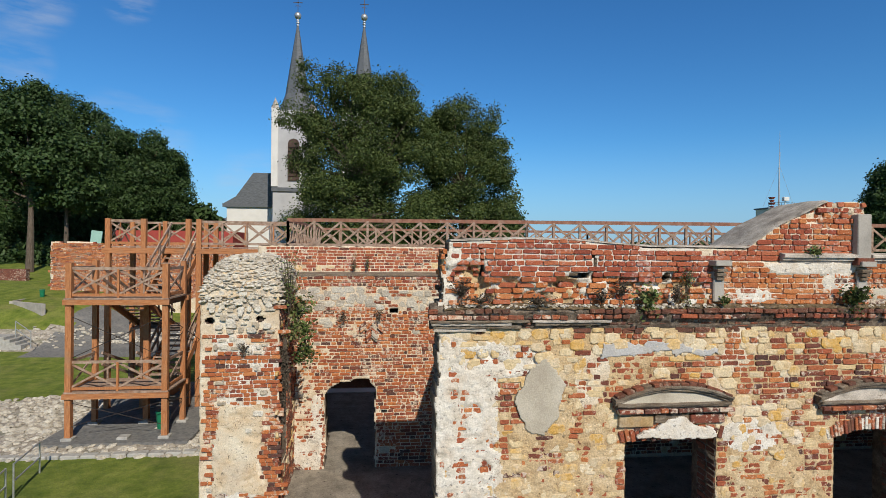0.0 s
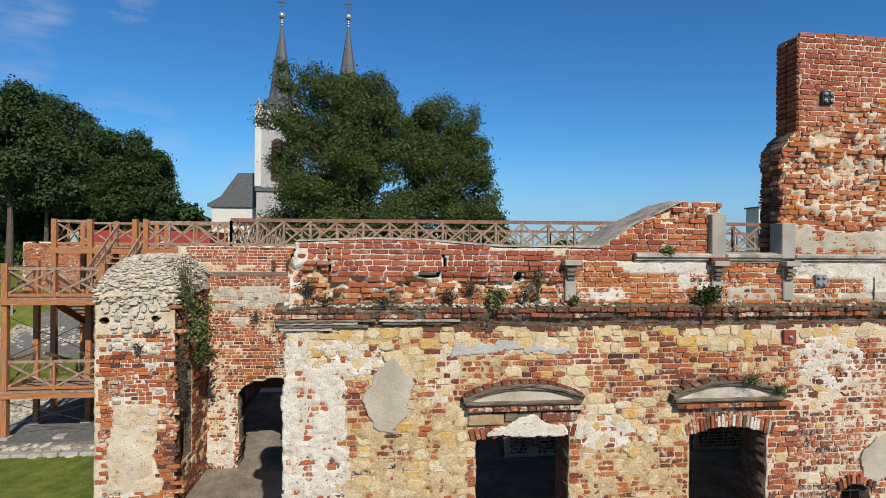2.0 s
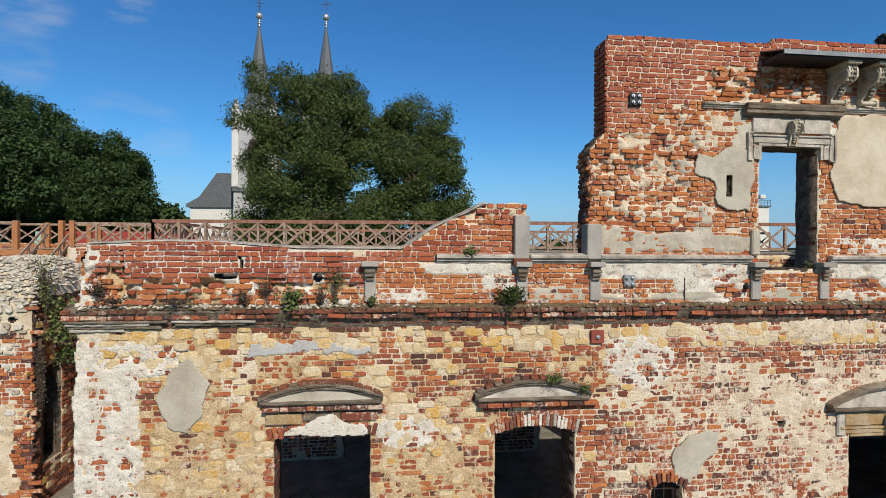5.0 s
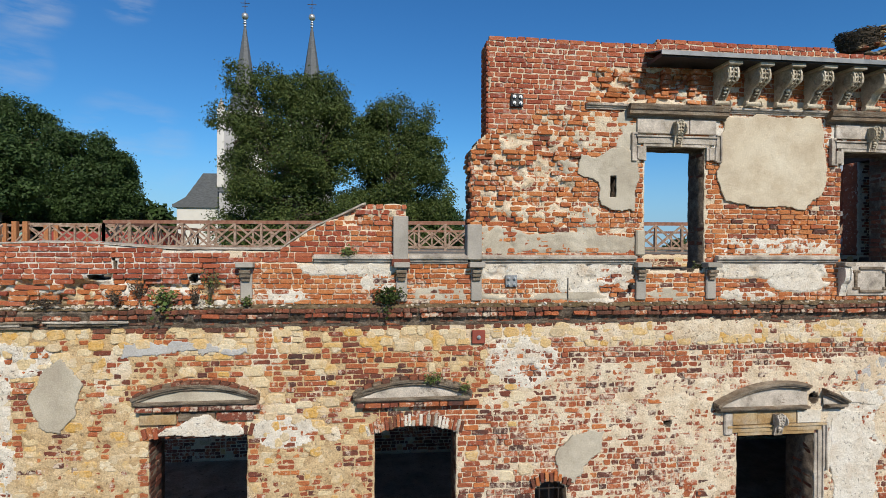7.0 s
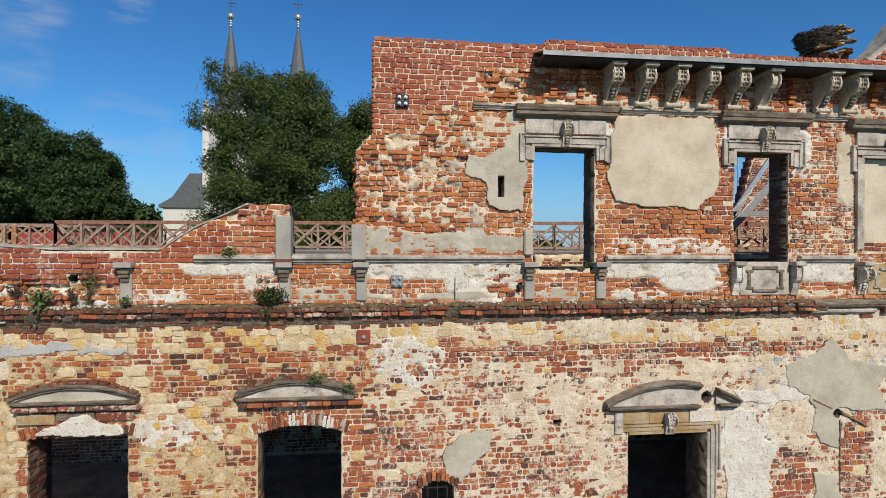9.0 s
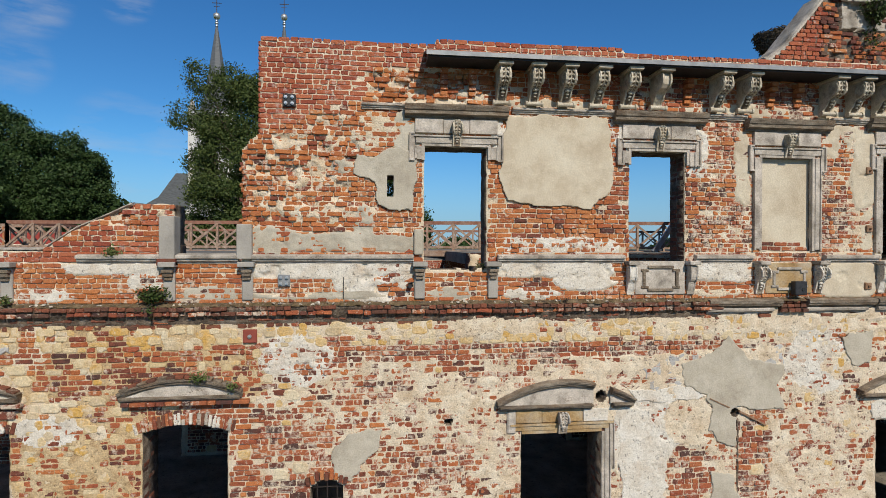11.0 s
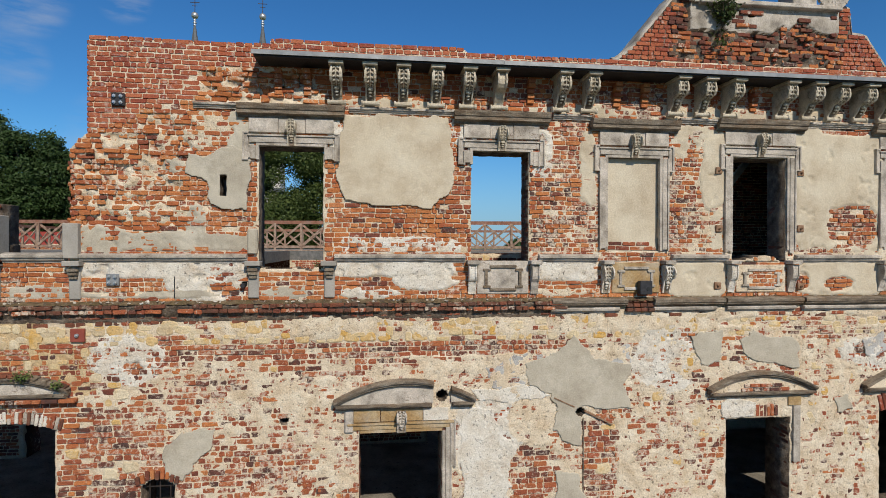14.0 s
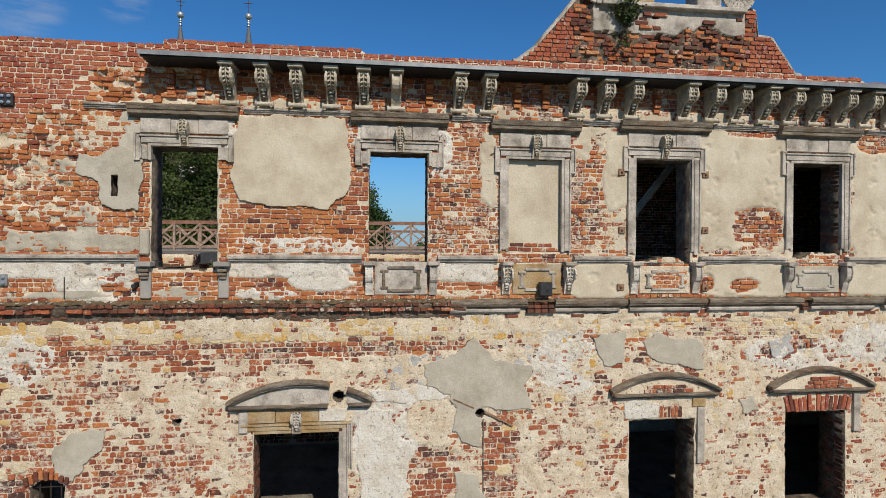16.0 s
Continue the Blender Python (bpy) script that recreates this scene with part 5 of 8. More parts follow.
# ---- upper window surrounds ----
def surround(x0, x1, zh, full, key, label, ear=0.09, jamb_to=None):
    """A window surround: eared architrave with a raised outer fillet, frieze in three blocks, hood with a flat soffit."""
    cx = (x0 + x1) / 2
    ob = empty("window_surround", label, "window surround", group="upper window surrounds", at=(cx, 0, zh))
    hw = (x1 - x0) / 2
    bm = bmesh.new()
    sweep(bm, [(0.05, 0.455), (-0.055, 0.455), (-0.06, 0.485), (-0.085, 0.50), (-0.135, 0.51), (-0.135, 0.56), (-0.155, 0.575), (-0.175, 0.63), (-0.18, 0.66), (0.05, 0.685)], -hw - 0.33, hw + 0.33, 16, 0.003, int(x0 * 10))
    part("hood_cornice", bm, M_DARKSTONE, ob)
    for a, b, d in ((-hw - 0.16, -hw * 0.42, 0.05), (-hw * 0.42 + 0.006, hw * 0.42 - 0.006, 0.038), (hw * 0.42, hw + 0.16, 0.05)):
        bm = bmesh.new()
        box(bm, a, b, -d, 0.05, 0.215, 0.456, 0.006)
        part("frieze_block", bm, M_STONE, ob)
    bm = bmesh.new()
    for d, g0, g1 in ((0.035, 0.0, 0.05), (0.048, 0.05, 0.15), (0.072, 0.15, 0.178)):
        box(bm, -hw - (g1 if g0 else 0.0), hw + (g1 if g0 else 0.0), -d, 0.05, g0 + 0.0005, g1, 0.003)
    part("lintel", bm, M_STONE, ob)
    for s in (-1, 1):
        bm = bmesh.new()
        foot = -0.26 if not full else (jamb_to or -1.75)
        for d, g0, g1 in ((0.035, 0.0, 0.05), (0.048, 0.05, 0.135), (0.068, 0.135, 0.165)):
            a, b = sorted((s * (hw + g0), s * (hw + g1)))
            box(bm, a, b, -d, 0.04, foot + rnd.uniform(0, 0.06), 0.0 if g0 else 0.05, 0.003)
        part("jamb", bm, M_STONE, ob)
        # the ear: a flat block with the fillet carried round it
        bm = bmesh.new()
        a, b = sorted((s * (hw + 0.165), s * (hw + 0.165 + ear)))
        box(bm, a, b, -0.046, 0.04, -0.24, 0.215, 0.004)
        a, b = sorted((s * (hw + 0.165 + ear - 0.028), s * (hw + 0.166 + ear)))
        box(bm, a, b, -0.07, 0.04, -0.242, 0.217, 0.003)
        a, b = sorted((s * (hw + 0.166), s * (hw + 0.164 + ear)))
        box(bm, a, b, -0.068, 0.04, -0.243, -0.215, 0.003)
        box(bm, a, b, -0.066, 0.04, 0.19, 0.218, 0.003)
        part("ear", bm, M_STONE, ob)
    if key:
        scroll("keystone", 0.14, 0.40, 0.13, M_CARVED if key == 1 else M_STONE, ob, (0, -0.04, 0.0), True)
    return ob


surround(11.24, 12.29, 7.36, False, 1, "weathered grey stone window head with hood and carved keystone, jambs lost to brick")
surround(14.79, 15.80, 7.36, False, 1, "grey stone window head with hood and plain keystone, jambs lost to brick")
surround(17.22, 18.19, 7.30, True, 1, "complete grey stone surround of a walled-up window", jamb_to=-1.66)
surround(19.60, 20.68, 7.37, True, 1, "complete grey stone surround of an empty window", jamb_to=-1.76)
surround(22.74, 23.76, 7.36, True, 0, "complete grey stone window surround, keystone lost", jamb_to=-1.68)

# sill string, in lengths between the windows
sill = empty("sill_string", "grey stone sill string broken into lengths between windows", "moulding", at=(0, 0, 5.5))
for a, b in ((5.94, 7.14), (7.38, 8.30), (8.52, 11.06), (12.46, 14.66), (15.96, 17.02), (18.42, 19.50), (20.84, 22.56), (23.86, END)):
    bm = bmesh.new()
    sweep(bm, [(0.05, -0.06), (-0.025, -0.06), (-0.035, -0.03), (-0.065, -0.02), (-0.07, 0.015), (-0.105, 0.022), (-0.11, 0.06), (-0.10, 0.07), (0.05, 0.10)], a, b, max(4, int((b - a) * 6)), 0.005, int(a * 7))
    part("length", bm, M_STONE, sill)

# short pilasters below the sill string
for k, x in enumerate((7.27, 8.44, 11.16, 12.38, 4.95)):
    ob = empty("pilaster_stub", "crumbling grey stone bracket pilaster with stepped cap", "pilaster", group="parapet pilasters", at=(x, 0, 4.86))
    bm = bmesh.new()
    box(bm, -0.085, 0.085, -0.05, 0.05, 0.0, 0.52, 0.015)
    part("shaft", bm, M_CONCRETE, ob)
    for j, (w, d, z) in enumerate(((0.055, 0.09, 0.32), (0.065, 0.12, 0.38), (0.075, 0.14, 0.44), (0.12, 0.17, 0.53))):
        bm = bmesh.new()
        box(bm, -w - rnd.uniform(0, 0.02), w, -d, 0.04, z, z + 0.05 + (0.03 if j == 3 else 0), 0.008)
        part("cap_step", bm, M_DARKSTONE if j < 3 else M_CONCRETE, ob)
for k, x in enumerate((14.78, 15.88, 17.18, 18.32, 19.57, 20.77, 22.63, 23.83)):
    ob = empty("console", "eroded pale stone scroll console under a window", "console", group="window consoles", at=(x, 0, 4.88))
    scroll("scroll", 0.15 if 1 < k < 4 else 0.13, 0.50, 0.17, M_PALE if k in (0, 2, 3, 4) else M_STONE, ob, (0, 0, 0.02), k in (2, 3))
    bm = bmesh.new()
    box(bm, -0.10, 0.10, -0.20, 0.03, 0.53, 0.60, 0.01)
    part("cap", bm, M_STONE, ob)


def apron(x0, x1, z0, z1, material, label):
    ob = empty("window_apron", label, "apron panel", group="window aprons", at=((x0 + x1) / 2, 0, z0))
    hw, h = (x1 - x0) / 2, z1 - z0
    bm = bmesh.new()
    box(bm, -hw, hw, -0.03, 0.06, 0, h, 0.01)
    part("slab", bm, material, ob)
    a, b, e = hw - 0.14, 0.08, 0.035
    for x_0, x_1, z_0, z_1 in ((-a + 0.09, a - 0.09, h - b - e, h - b), (-a + 0.09, a - 0.09, b - 0.02, b + e - 0.02), (-a, -a + e, b + 0.06, h - b - 0.06), (a - e, a, b + 0.06, h - b - 0.06),
                               (-a - 0.03, -a + 0.09, h - b - 0.09, h - b - 0.06), (a - 0.09, a + 0.03, h - b - 0.09, h - b - 0.06), (-a - 0.03, -a + 0.09, b + 0.03, b + 0.06), (a - 0.09, a + 0.03, b + 0.03, b + 0.06)):
        bm = bmesh.new()
        box(bm, x_0 - 0.008, x_1 + 0.008, -0.058 + rnd.uniform(-0.006, 0.006), 0, z_0 - 0.008, z_1 + 0.008, 0.008)
        part("frame_strip", bm, M_STONE if material is not M_STONE else M_DARKSTONE, ob)


apron(14.87, 15.78, 4.90, 5.47, M_STONE, "grey stone apron panel with a raised eared frame")
apron(17.30, 18.20, 4.90, 5.44, M_OCHRE, "stained ochre stone apron panel in a raised frame")
apron(19.68, 20.66, 4.90, 5.40, M_LIME, "half-lost apron panel with brick showing")
apron(22.72, 23.72, 4.90, 5.40, M_CEMENT, "crumbling grey apron panel")
ab = [(20.0 + 0.15 * i + 0.07 * (j % 2), 5.03 + 0.082 * j, 0.14, 0.066, 0.04, 0.006, M_BRICK_ORANGE, "brick") for j in range(4) for i in range(4)]
masonry(wall_parapet, facade, ab, 28, lambda u, v: False)

# ---- ledge between the storeys ----
ledge = empty("storey_ledge", "projecting ledge of weathered brick and stone with moss between the storeys", "ledge", at=(0, 0, 4.6))
bm = bmesh.new()
sweep(bm, [(0.1, -0.11), (-0.005, -0.11), (-0.015, -0.08), (-0.02, -0.045), (-0.025, -0.03), (-0.05, 0.01), (-0.07, 0.05), (-0.10, 0.13), (-0.05, 0.20), (0.1, 0.24)], 0.72, 16.4, 420, 0.012, 3)
part("core", bm, M_GRIME_SHADE, ledge)
bm = bmesh.new()
sweep(bm, [(0.1, 0.165), (-0.105, 0.168), (-0.095, 0.182), (-0.01, 0.222), (0.1, 0.24)], 0.9, END, 520, 0.026, 4)
part("moss_bed", bm, M_MOSS, ledge)
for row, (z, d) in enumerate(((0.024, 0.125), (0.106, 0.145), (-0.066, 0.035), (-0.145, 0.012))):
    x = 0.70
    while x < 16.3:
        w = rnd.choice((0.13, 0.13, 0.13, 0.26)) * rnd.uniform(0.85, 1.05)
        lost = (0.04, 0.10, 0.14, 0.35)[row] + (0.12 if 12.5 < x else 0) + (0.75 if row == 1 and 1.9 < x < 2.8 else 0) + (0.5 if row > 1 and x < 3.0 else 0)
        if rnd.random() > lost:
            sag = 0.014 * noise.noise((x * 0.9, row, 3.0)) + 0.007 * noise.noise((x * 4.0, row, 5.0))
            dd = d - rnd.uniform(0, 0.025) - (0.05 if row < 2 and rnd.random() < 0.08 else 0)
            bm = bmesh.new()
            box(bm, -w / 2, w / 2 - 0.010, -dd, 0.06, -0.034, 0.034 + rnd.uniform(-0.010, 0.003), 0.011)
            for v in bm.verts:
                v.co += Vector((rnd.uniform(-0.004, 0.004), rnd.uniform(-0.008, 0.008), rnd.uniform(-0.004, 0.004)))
            ob = part("brick", bm, M_DARKSTONE if row > 1 and rnd.random() < 0.2 else M_SOOT_SHADE_BRICK if row or rnd.random() < 0.35 else M_BRICK_OLD, ledge)
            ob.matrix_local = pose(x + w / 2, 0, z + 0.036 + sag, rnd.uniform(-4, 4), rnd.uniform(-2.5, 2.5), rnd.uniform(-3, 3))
        x += w
# slaty layers under the brick rows at the broken end
for k, (a, b, z, h, d) in enumerate(((0.72, 2.1, -0.015, 0.034, 0.11), (0.74, 1.85, -0.055, 0.036, 0.085), (0.76, 2.0, -0.098, 0.04, 0.06), (2.15, 3.3, -0.02, 0.035, 0.09), (2.2, 3.15, -0.062, 0.038, 0.06), (0.78, 1.5, -0.14, 0.036, 0.04))):
    bm = bmesh.new()
    sweep(bm, [(0.05, z), (-d * 0.95, z), (-d, z + h * 0.5), (-d * 0.93, z + h), (0.05, z + h)], a, b, int((b - a) * 14), 0.009, 60 + k)
    part("slate_layer", bm, M_STONE if k % 2 else M_DARKSTONE, ledge)
for k, (a, b) in enumerate(((16.15, 17.55), (18.02, 19.4), (19.42, 20.95), (20.98, 22.9), (23.05, 24.6), (24.62, END))):
    bm = bmesh.new()
    sweep(bm, [(0.05, 0.06), (-0.065, 0.06), (-0.075, 0.085), (-0.12, 0.095), (-0.13, 0.12), (-0.150, 0.135), (-0.155, 0.185), (-0.14, 0.20), (0.05, 0.225)], a + rnd.uniform(0, 0.05), b, int((b - a) * 9), 0.006, k * 5)
    part("stone_cornice", bm, M_DARKSTONE, ledge)
    bm = bmesh.new()
    sweep(bm, [(0.05, -0.05), (-0.03, -0.05), (-0.04, -0.02), (-0.085, -0.005), (-0.095, 0.03), (-0.08, 0.05), (0.05, 0.055)], a + rnd.uniform(0, 0.05), b - rnd.uniform(0, 0.2), int((b - a) * 9), 0.006, k * 5 + 1)
    part("stone_fillet", bm, M_STONE, ledge)
    x = a
    while x < b - 0.1:
        w = rnd.choice((0.13, 0.13, 0.26)) * rnd.uniform(0.85, 1.05)
        if rnd.random() < 0.45:
            bm = bmesh.new()
            box(bm, 0, w - 0.012, -rnd.uniform(0.012, 0.03), 0.05, -0.125, -0.062, 0.008)
            part("brick", bm, rnd.choice((M_SOOT_SHADE_BRICK, M_BRICK_OLD)), ledge).location = (x, 0, 0)
        x += w
for a, b in ((17.55, 18.02), (22.9, 23.05)):
    for j in range(3):
        x = a
        while x < b - 0.05:
            bm = bmesh.new()
            box(bm, 0, 0.12, -0.10 + 0.02 * j - rnd.uniform(0, 0.03), 0.05, -0.03 + 0.08 * j, 0.035 + 0.08 * j, 0.010)
            part("brick", bm, M_SOOT_SHADE_BRICK, ledge).location = (x, 0, 0)
            x += 0.132

# fragments fallen on the ledge
vs, fs = [], []
for i in range(240):
    x = 0.9 + (3.9 if i % 3 else 15.0) * rnd.random()
    m = Matrix.LocRotScale((x, rnd.uniform(-0.10, 0.0), 0.205 + rnd.uniform(-0.02, 0.02)), Euler((rnd.uniform(-0.5, 0.5), rnd.uniform(-0.4, 0.4), rnd.uniform(-1, 1))), (rnd.uniform(0.010, 0.032), rnd.uniform(0.012, 0.03), rnd.uniform(0.006, 0.018)))
    pv, pf = piece(rnd, 0, 0, 2, 2, 8, (0.2, 0.5), 1.0, 0.3, 2.0)
    n0 = len(vs)
    vs += [tuple(m @ Vector((a, -c, b))) for a, b, c in pv]
    fs += [[n0 + q for q in f] for f in pf]
me = bpy.data.meshes.new("fragment_rest")
me.from_pydata(vs, [], fs)
me.materials.append(M_CROWN)
ob = new("fragment_rest", me)
ob.parent = ledge
tagged(ob, kind="stuff")

# ---- ground-floor window dressings ----
wd = empty("window_lintel", "ochre sandstone lintel with ears, keystone and one grey jamb", "lintel", group="ground-floor lintels", at=(13.58, 0, 2.57))
for x0, x1, m, d in ((-0.80, -0.36, M_OCHRE, 0.05), (-0.35, 0.36, M_OCHRE, 0.036), (0.37, 0.80, M_PALE, 0.05)):
    bm = bmesh.new()
    box(bm, x0, x1, -d, 0.06, 0.19, 0.40, 0.006)
    part("frieze_block", bm, m, wd)
bm = bmesh.new()
for d, z0, z1, w in ((0.03, 0.0, 0.06, 0.70), (0.045, 0.06, 0.14, 0.82), (0.07, 0.14, 0.175, 0.90)):
    box(bm, -w, w, -d, 0.06, z0, z1, 0.004)
part("architrave", bm, M_OCHRE, wd)
scroll("keystone", 0.15, 0.36, 0.12, M_STONE, wd, (0, -0.04, 0.0), True)
for x0, x1, d, z0, z1 in ((0.70, 0.755, 0.03, -1.55, 0.0), (0.756, 0.83, 0.045, -1.55, 0.06), (0.831, 0.86, 0.066, -1.55, 0.14), (0.861, 0.92, 0.04, -0.62, 0.19), (0.90, 0.93, 0.064, -0.63, 0.19)):
    bm = bmesh.new()
    box(bm, x0, x1, -d, 0.05, z0 + rnd.uniform(0, 0.04), z1, 0.004)
    part("jamb", bm, M_STONE, wd)
bm = bmesh.new()
box(bm, -0.95, -0.80, -0.055, 0.05, 0.02, 0.40, 0.02)
part("ear", bm, M_STONE, wd)
for cx, x0, x1, z, lab in ((20.14, -0.72, 0.80, 2.60, "patched lintel of lime, brick and ochre stone"), (23.30, -0.72, 0.86, 2.98, "ochre stone blocks above a brick flat arch")):
    wd = empty("window_lintel", lab, "lintel", group="ground-floor lintels", at=(cx, 0, z))
    bm = bmesh.new()
    box(bm, x1 - 0.22, x1 + 0.04, -0.055, 0.06, 0.20 if z < 2.9 else -0.02, 0.36 if z < 2.9 else 0.09, 0.008)
    part("stone_block", bm, M_OCHRE, wd)
    bm = bmesh.new()
    box(bm, x1 - 0.12, x1 + 0.02, -0.06, 0.05, -0.85 if z < 2.9 else -0.75, 0.19 if z < 2.9 else -0.03, 0.006)
    part("jamb", bm, M_STONE, wd)
    if z < 2.9:
        for i in range(6):
            bm = bmesh.new()
            box(bm, -0.05 + 0.075 * i, 0.015 + 0.075 * i, -0.025, 0.05, 0.01, 0.22, 0.006)
            part("brick", bm, M_BRICK_OLD, wd)
wd = empty("window_lintel", "ochre stone and white lime lintel under a bowed hood", "lintel", group="ground-floor lintels", at=(4.26, 0, 2.90))
for x0, x1, z0, z1, m in ((-0.82, -0.30, 0.17, 0.33, M_OCHRE), (-0.28, 0.25, 0.22, 0.34, M_DARKSTONE), (0.27, 0.80, 0.20, 0.33, M_BRICK_OLD)):
    bm = bmesh.new()
    box(bm, x0, x1, -0.055, 0.06, z0, z1, 0.012)
    part("block", bm, m, wd)

patch([(3.70, 2.90), (3.82, 3.00), (4.00, 3.04), (4.18, 3.17), (4.40, 3.21), (4.58, 3.10), (4.85, 3.05), (4.92, 2.90)], M_PALE, "white lime splash on a lintel", wall_lower, 0.065, 0.05, 31)
patch([(19.40, 2.60), (19.36, 2.84), (19.55, 2.95), (19.9, 2.90), (20.10, 2.86), (20.06, 2.60)], M_PALE, "white lime on a lintel", wall_lower, 0.03, 0.07, 32)

# sills and dark frames of the lower openings
for x0, x1, z0, z1, rise in LOW:
    s = empty("window_sill", "worn stone sill of an empty window", "sill", group="ground-floor sills", at=((x0 + x1) / 2, 0, z0))
    bm = bmesh.new()
    box(bm, x0 - (x0 + x1) / 2, x1 - (x0 + x1) / 2, -0.08, 0.60, -0.10, 0.0, 0.015)
    part("slab", bm, M_STONE, s)
gr = empty("window_grille", "dark iron grille in a small arched opening", "grille", at=(9.67, 0.1, 1.2))
for i in range(3):
    bm = bmesh.new()
    tube(bm, (-0.16 + 0.16 * i, 0, 0), (-0.16 + 0.16 * i, 0, 0.72), 0.012, n=6)
    part("bar", bm, M_IRON, gr)
for j in range(3):
    bm = bmesh.new()
    tube(bm, (-0.26, 0, 0.2 + 0.2 * j), (0.26, 0, 0.2 + 0.2 * j), 0.010, n=6)
    part("bar", bm, M_IRON, gr)


# ---- fixings ----
def wall_plate(x, z, s, material, label, studs, stud_mat):
    ob = empty("anchor_plate", label, "anchor plate", group="wall anchor plates", at=(x, 0, z))
    bm = bmesh.new()
    box(bm, -s, s, -0.05, 0.0, -s, s, 0.008)
    part("plate", bm, material, ob)
    for u, v in studs:
        bm = bmesh.new()
        tube(bm, (u * s, -0.04, v * s), (u * s, -0.075, v * s), s * 0.27 if len(studs) > 1 else s * 0.3, n=10)
        tube(bm, (u * s, -0.07, v * s), (u * s, -0.095, v * s), s * 0.12, n=6)
        part("bolt", bm, stud_mat, ob)


four = [(-0.5, -0.5), (0.5, -0.5), (-0.5, 0.5), (0.5, 0.5)]
wall_plate(9.08, 8.03, 0.10, M_BLACK, "black square anchor plate with four pale studs", four, M_STEEL)
wall_plate(9.00, 5.17, 0.095, M_ZINC, "grey square anchor plate with four bolts", four, M_STEEL)
wall_plate(8.48, 4.295, 0.105, M_REDPLATE, "red painted anchor plate with a centre bolt", [(0, 0)], M_STEEL)
for x, z in ((19.32, 7.11), (19.33, 6.06), (20.95, 7.10), (20.95, 6.07), (19.31, 5.02), (20.96, 5.0)):
    wall_plate(x, z, 0.062, M_RUSTPLATE, "rusty square anchor plate with a centre bolt", [(0, 0)], M_RUSTPLATE)
lb = empty("floodlight", "black box floodlight standing on the ledge", "floodlight", at=(17.87, -0.12, 4.88))
bm = bmesh.new()
box(bm, -0.115, 0.115, -0.06, 0.06, 0.0, 0.24, 0.012)
part("housing", bm, M_BLACK, lb)
bm = bmesh.new()
tube(bm, (0.03, -0.055, 0.10), (0.03, -0.075, 0.10), 0.03, n=12)
part("lens", bm, M_GLASSDARK, lb)
pipe = empty("drain_stub", "short black drain pipe sticking out of the parapet", "pipe", at=(11.0, 0, 5.08))
bm = bmesh.new()
tube(bm, (0, 0.1, 0), (0, -0.10, -0.01), 0.035, n=12)
part("pipe", bm, M_BLACK, pipe)
# dark rod stands in for a vertical crack line in the plaster
crack_line = empty("wall_cable", "thin dark rod standing for a crack in the parapet plaster", "cable", at=(9.93, -0.03, 5.0))
bm = bmesh.new()
tube(bm, (0, 0, -0.13), (0, 0, 0.22), 0.008, n=6)
part("crack_rod", bm, M_BLACK, crack_line)
# brown bars stand in for a splintered crack in the wall
bar = empty("iron_tie", "thin brown bars standing for a splintered crack above a hole", "tie bar", at=(16.7, -0.03, 2.85))
bm = bmesh.new()
beam(bm, (-0.45, 0, 0.22), (-0.08, 0, 0.05), 0.02)
beam(bm, (0.10, 0.0, -0.02), (0.42, 0.0, -0.18), 0.034)
beam(bm, (0.40, 0.0, -0.165), (0.62, 0.005, -0.29), 0.026)
part("bar", bm, M_RUSTPLATE, bar)
# plaster crack: a raised strip, its dark colour standing in for depth
chase = empty("wall_chase", "raised dark strip standing for a vertical crack below a hole", "chase", at=(16.8, 0, 1.0))
bm = bmesh.new()
sweep(bm, [(0.03, 0.0), (-0.021, 0.0), (-0.021, 0.022), (0.03, 0.022)], 0, 1.7, 40, 0.012, 9)
bmesh.ops.transform(bm, matrix=Matrix.Rotation(radians(-90), 4, "Y"), verts=bm.verts[:])
part("crack_strip", bm, M_GRIME_SHADE, chase)

# thin cement capping along the parapet
pcap = empty("parapet_cap", "thin grey cement capping on the brick parapet", "capping", at=(1.0, 0, 5.66))
bm = bmesh.new()
prev = None
for x in np.arange(1.0, 5.42, 0.08):
    z = float(crest(x)) - 5.66
    ring = [bm.verts.new((x - 1.0, y, z + dz + rnd.uniform(-0.004, 0.004))) for y, dz in ((0.0, -0.016), (-0.010, -0.014), (-0.008, 0.003), (0.25, 0.02), (0.5, 0.0), (0.5, -0.03))]
    if prev:
        for j in range(6):
            bm.faces.new((prev[j], prev[(j + 1) % 6], ring[(j + 1) % 6], ring[j]))
    else:
        bm.faces.new(ring)
    prev = ring
bm.faces.new(prev[::-1])
bmesh.ops.recalc_face_normals(bm, faces=bm.faces[:])
part("cement", bm, M_STONE, pcap)

# stone post and the sloping cap of the low gable
post = empty("stone_post", "square grey stone pier standing on the parapet", "post", at=(7.25, 0, 5.46))
bm = bmesh.new()
box(bm, -0.115, 0.115, -0.10, 0.18, 0.05, 0.72, 0.012)
part("shaft", bm, M_CONCRETE, post)
bm = bmesh.new()
box(bm, -0.14, 0.14, -0.13, 0.2, -0.05, 0.06, 0.01)
part("base", bm, M_BRICK_DARK, post)
jp = empty("stone_post", "grey stone jamb pier at the foot of the tall wall", "post", at=(8.40, 0, 5.46))
bm = bmesh.new()
box(bm, -0.115, 0.115, -0.10, 0.18, 0.05, 0.60, 0.012)
part("shaft", bm, M_CONCRETE, jp)
jp = empty("stone_post", "grey stone jamb block beside a window", "post", at=(11.14, 0, 5.58))
bm = bmesh.new()
box(bm, -0.075, 0.075, -0.07, 0.05, 0.0, 0.42, 0.02)
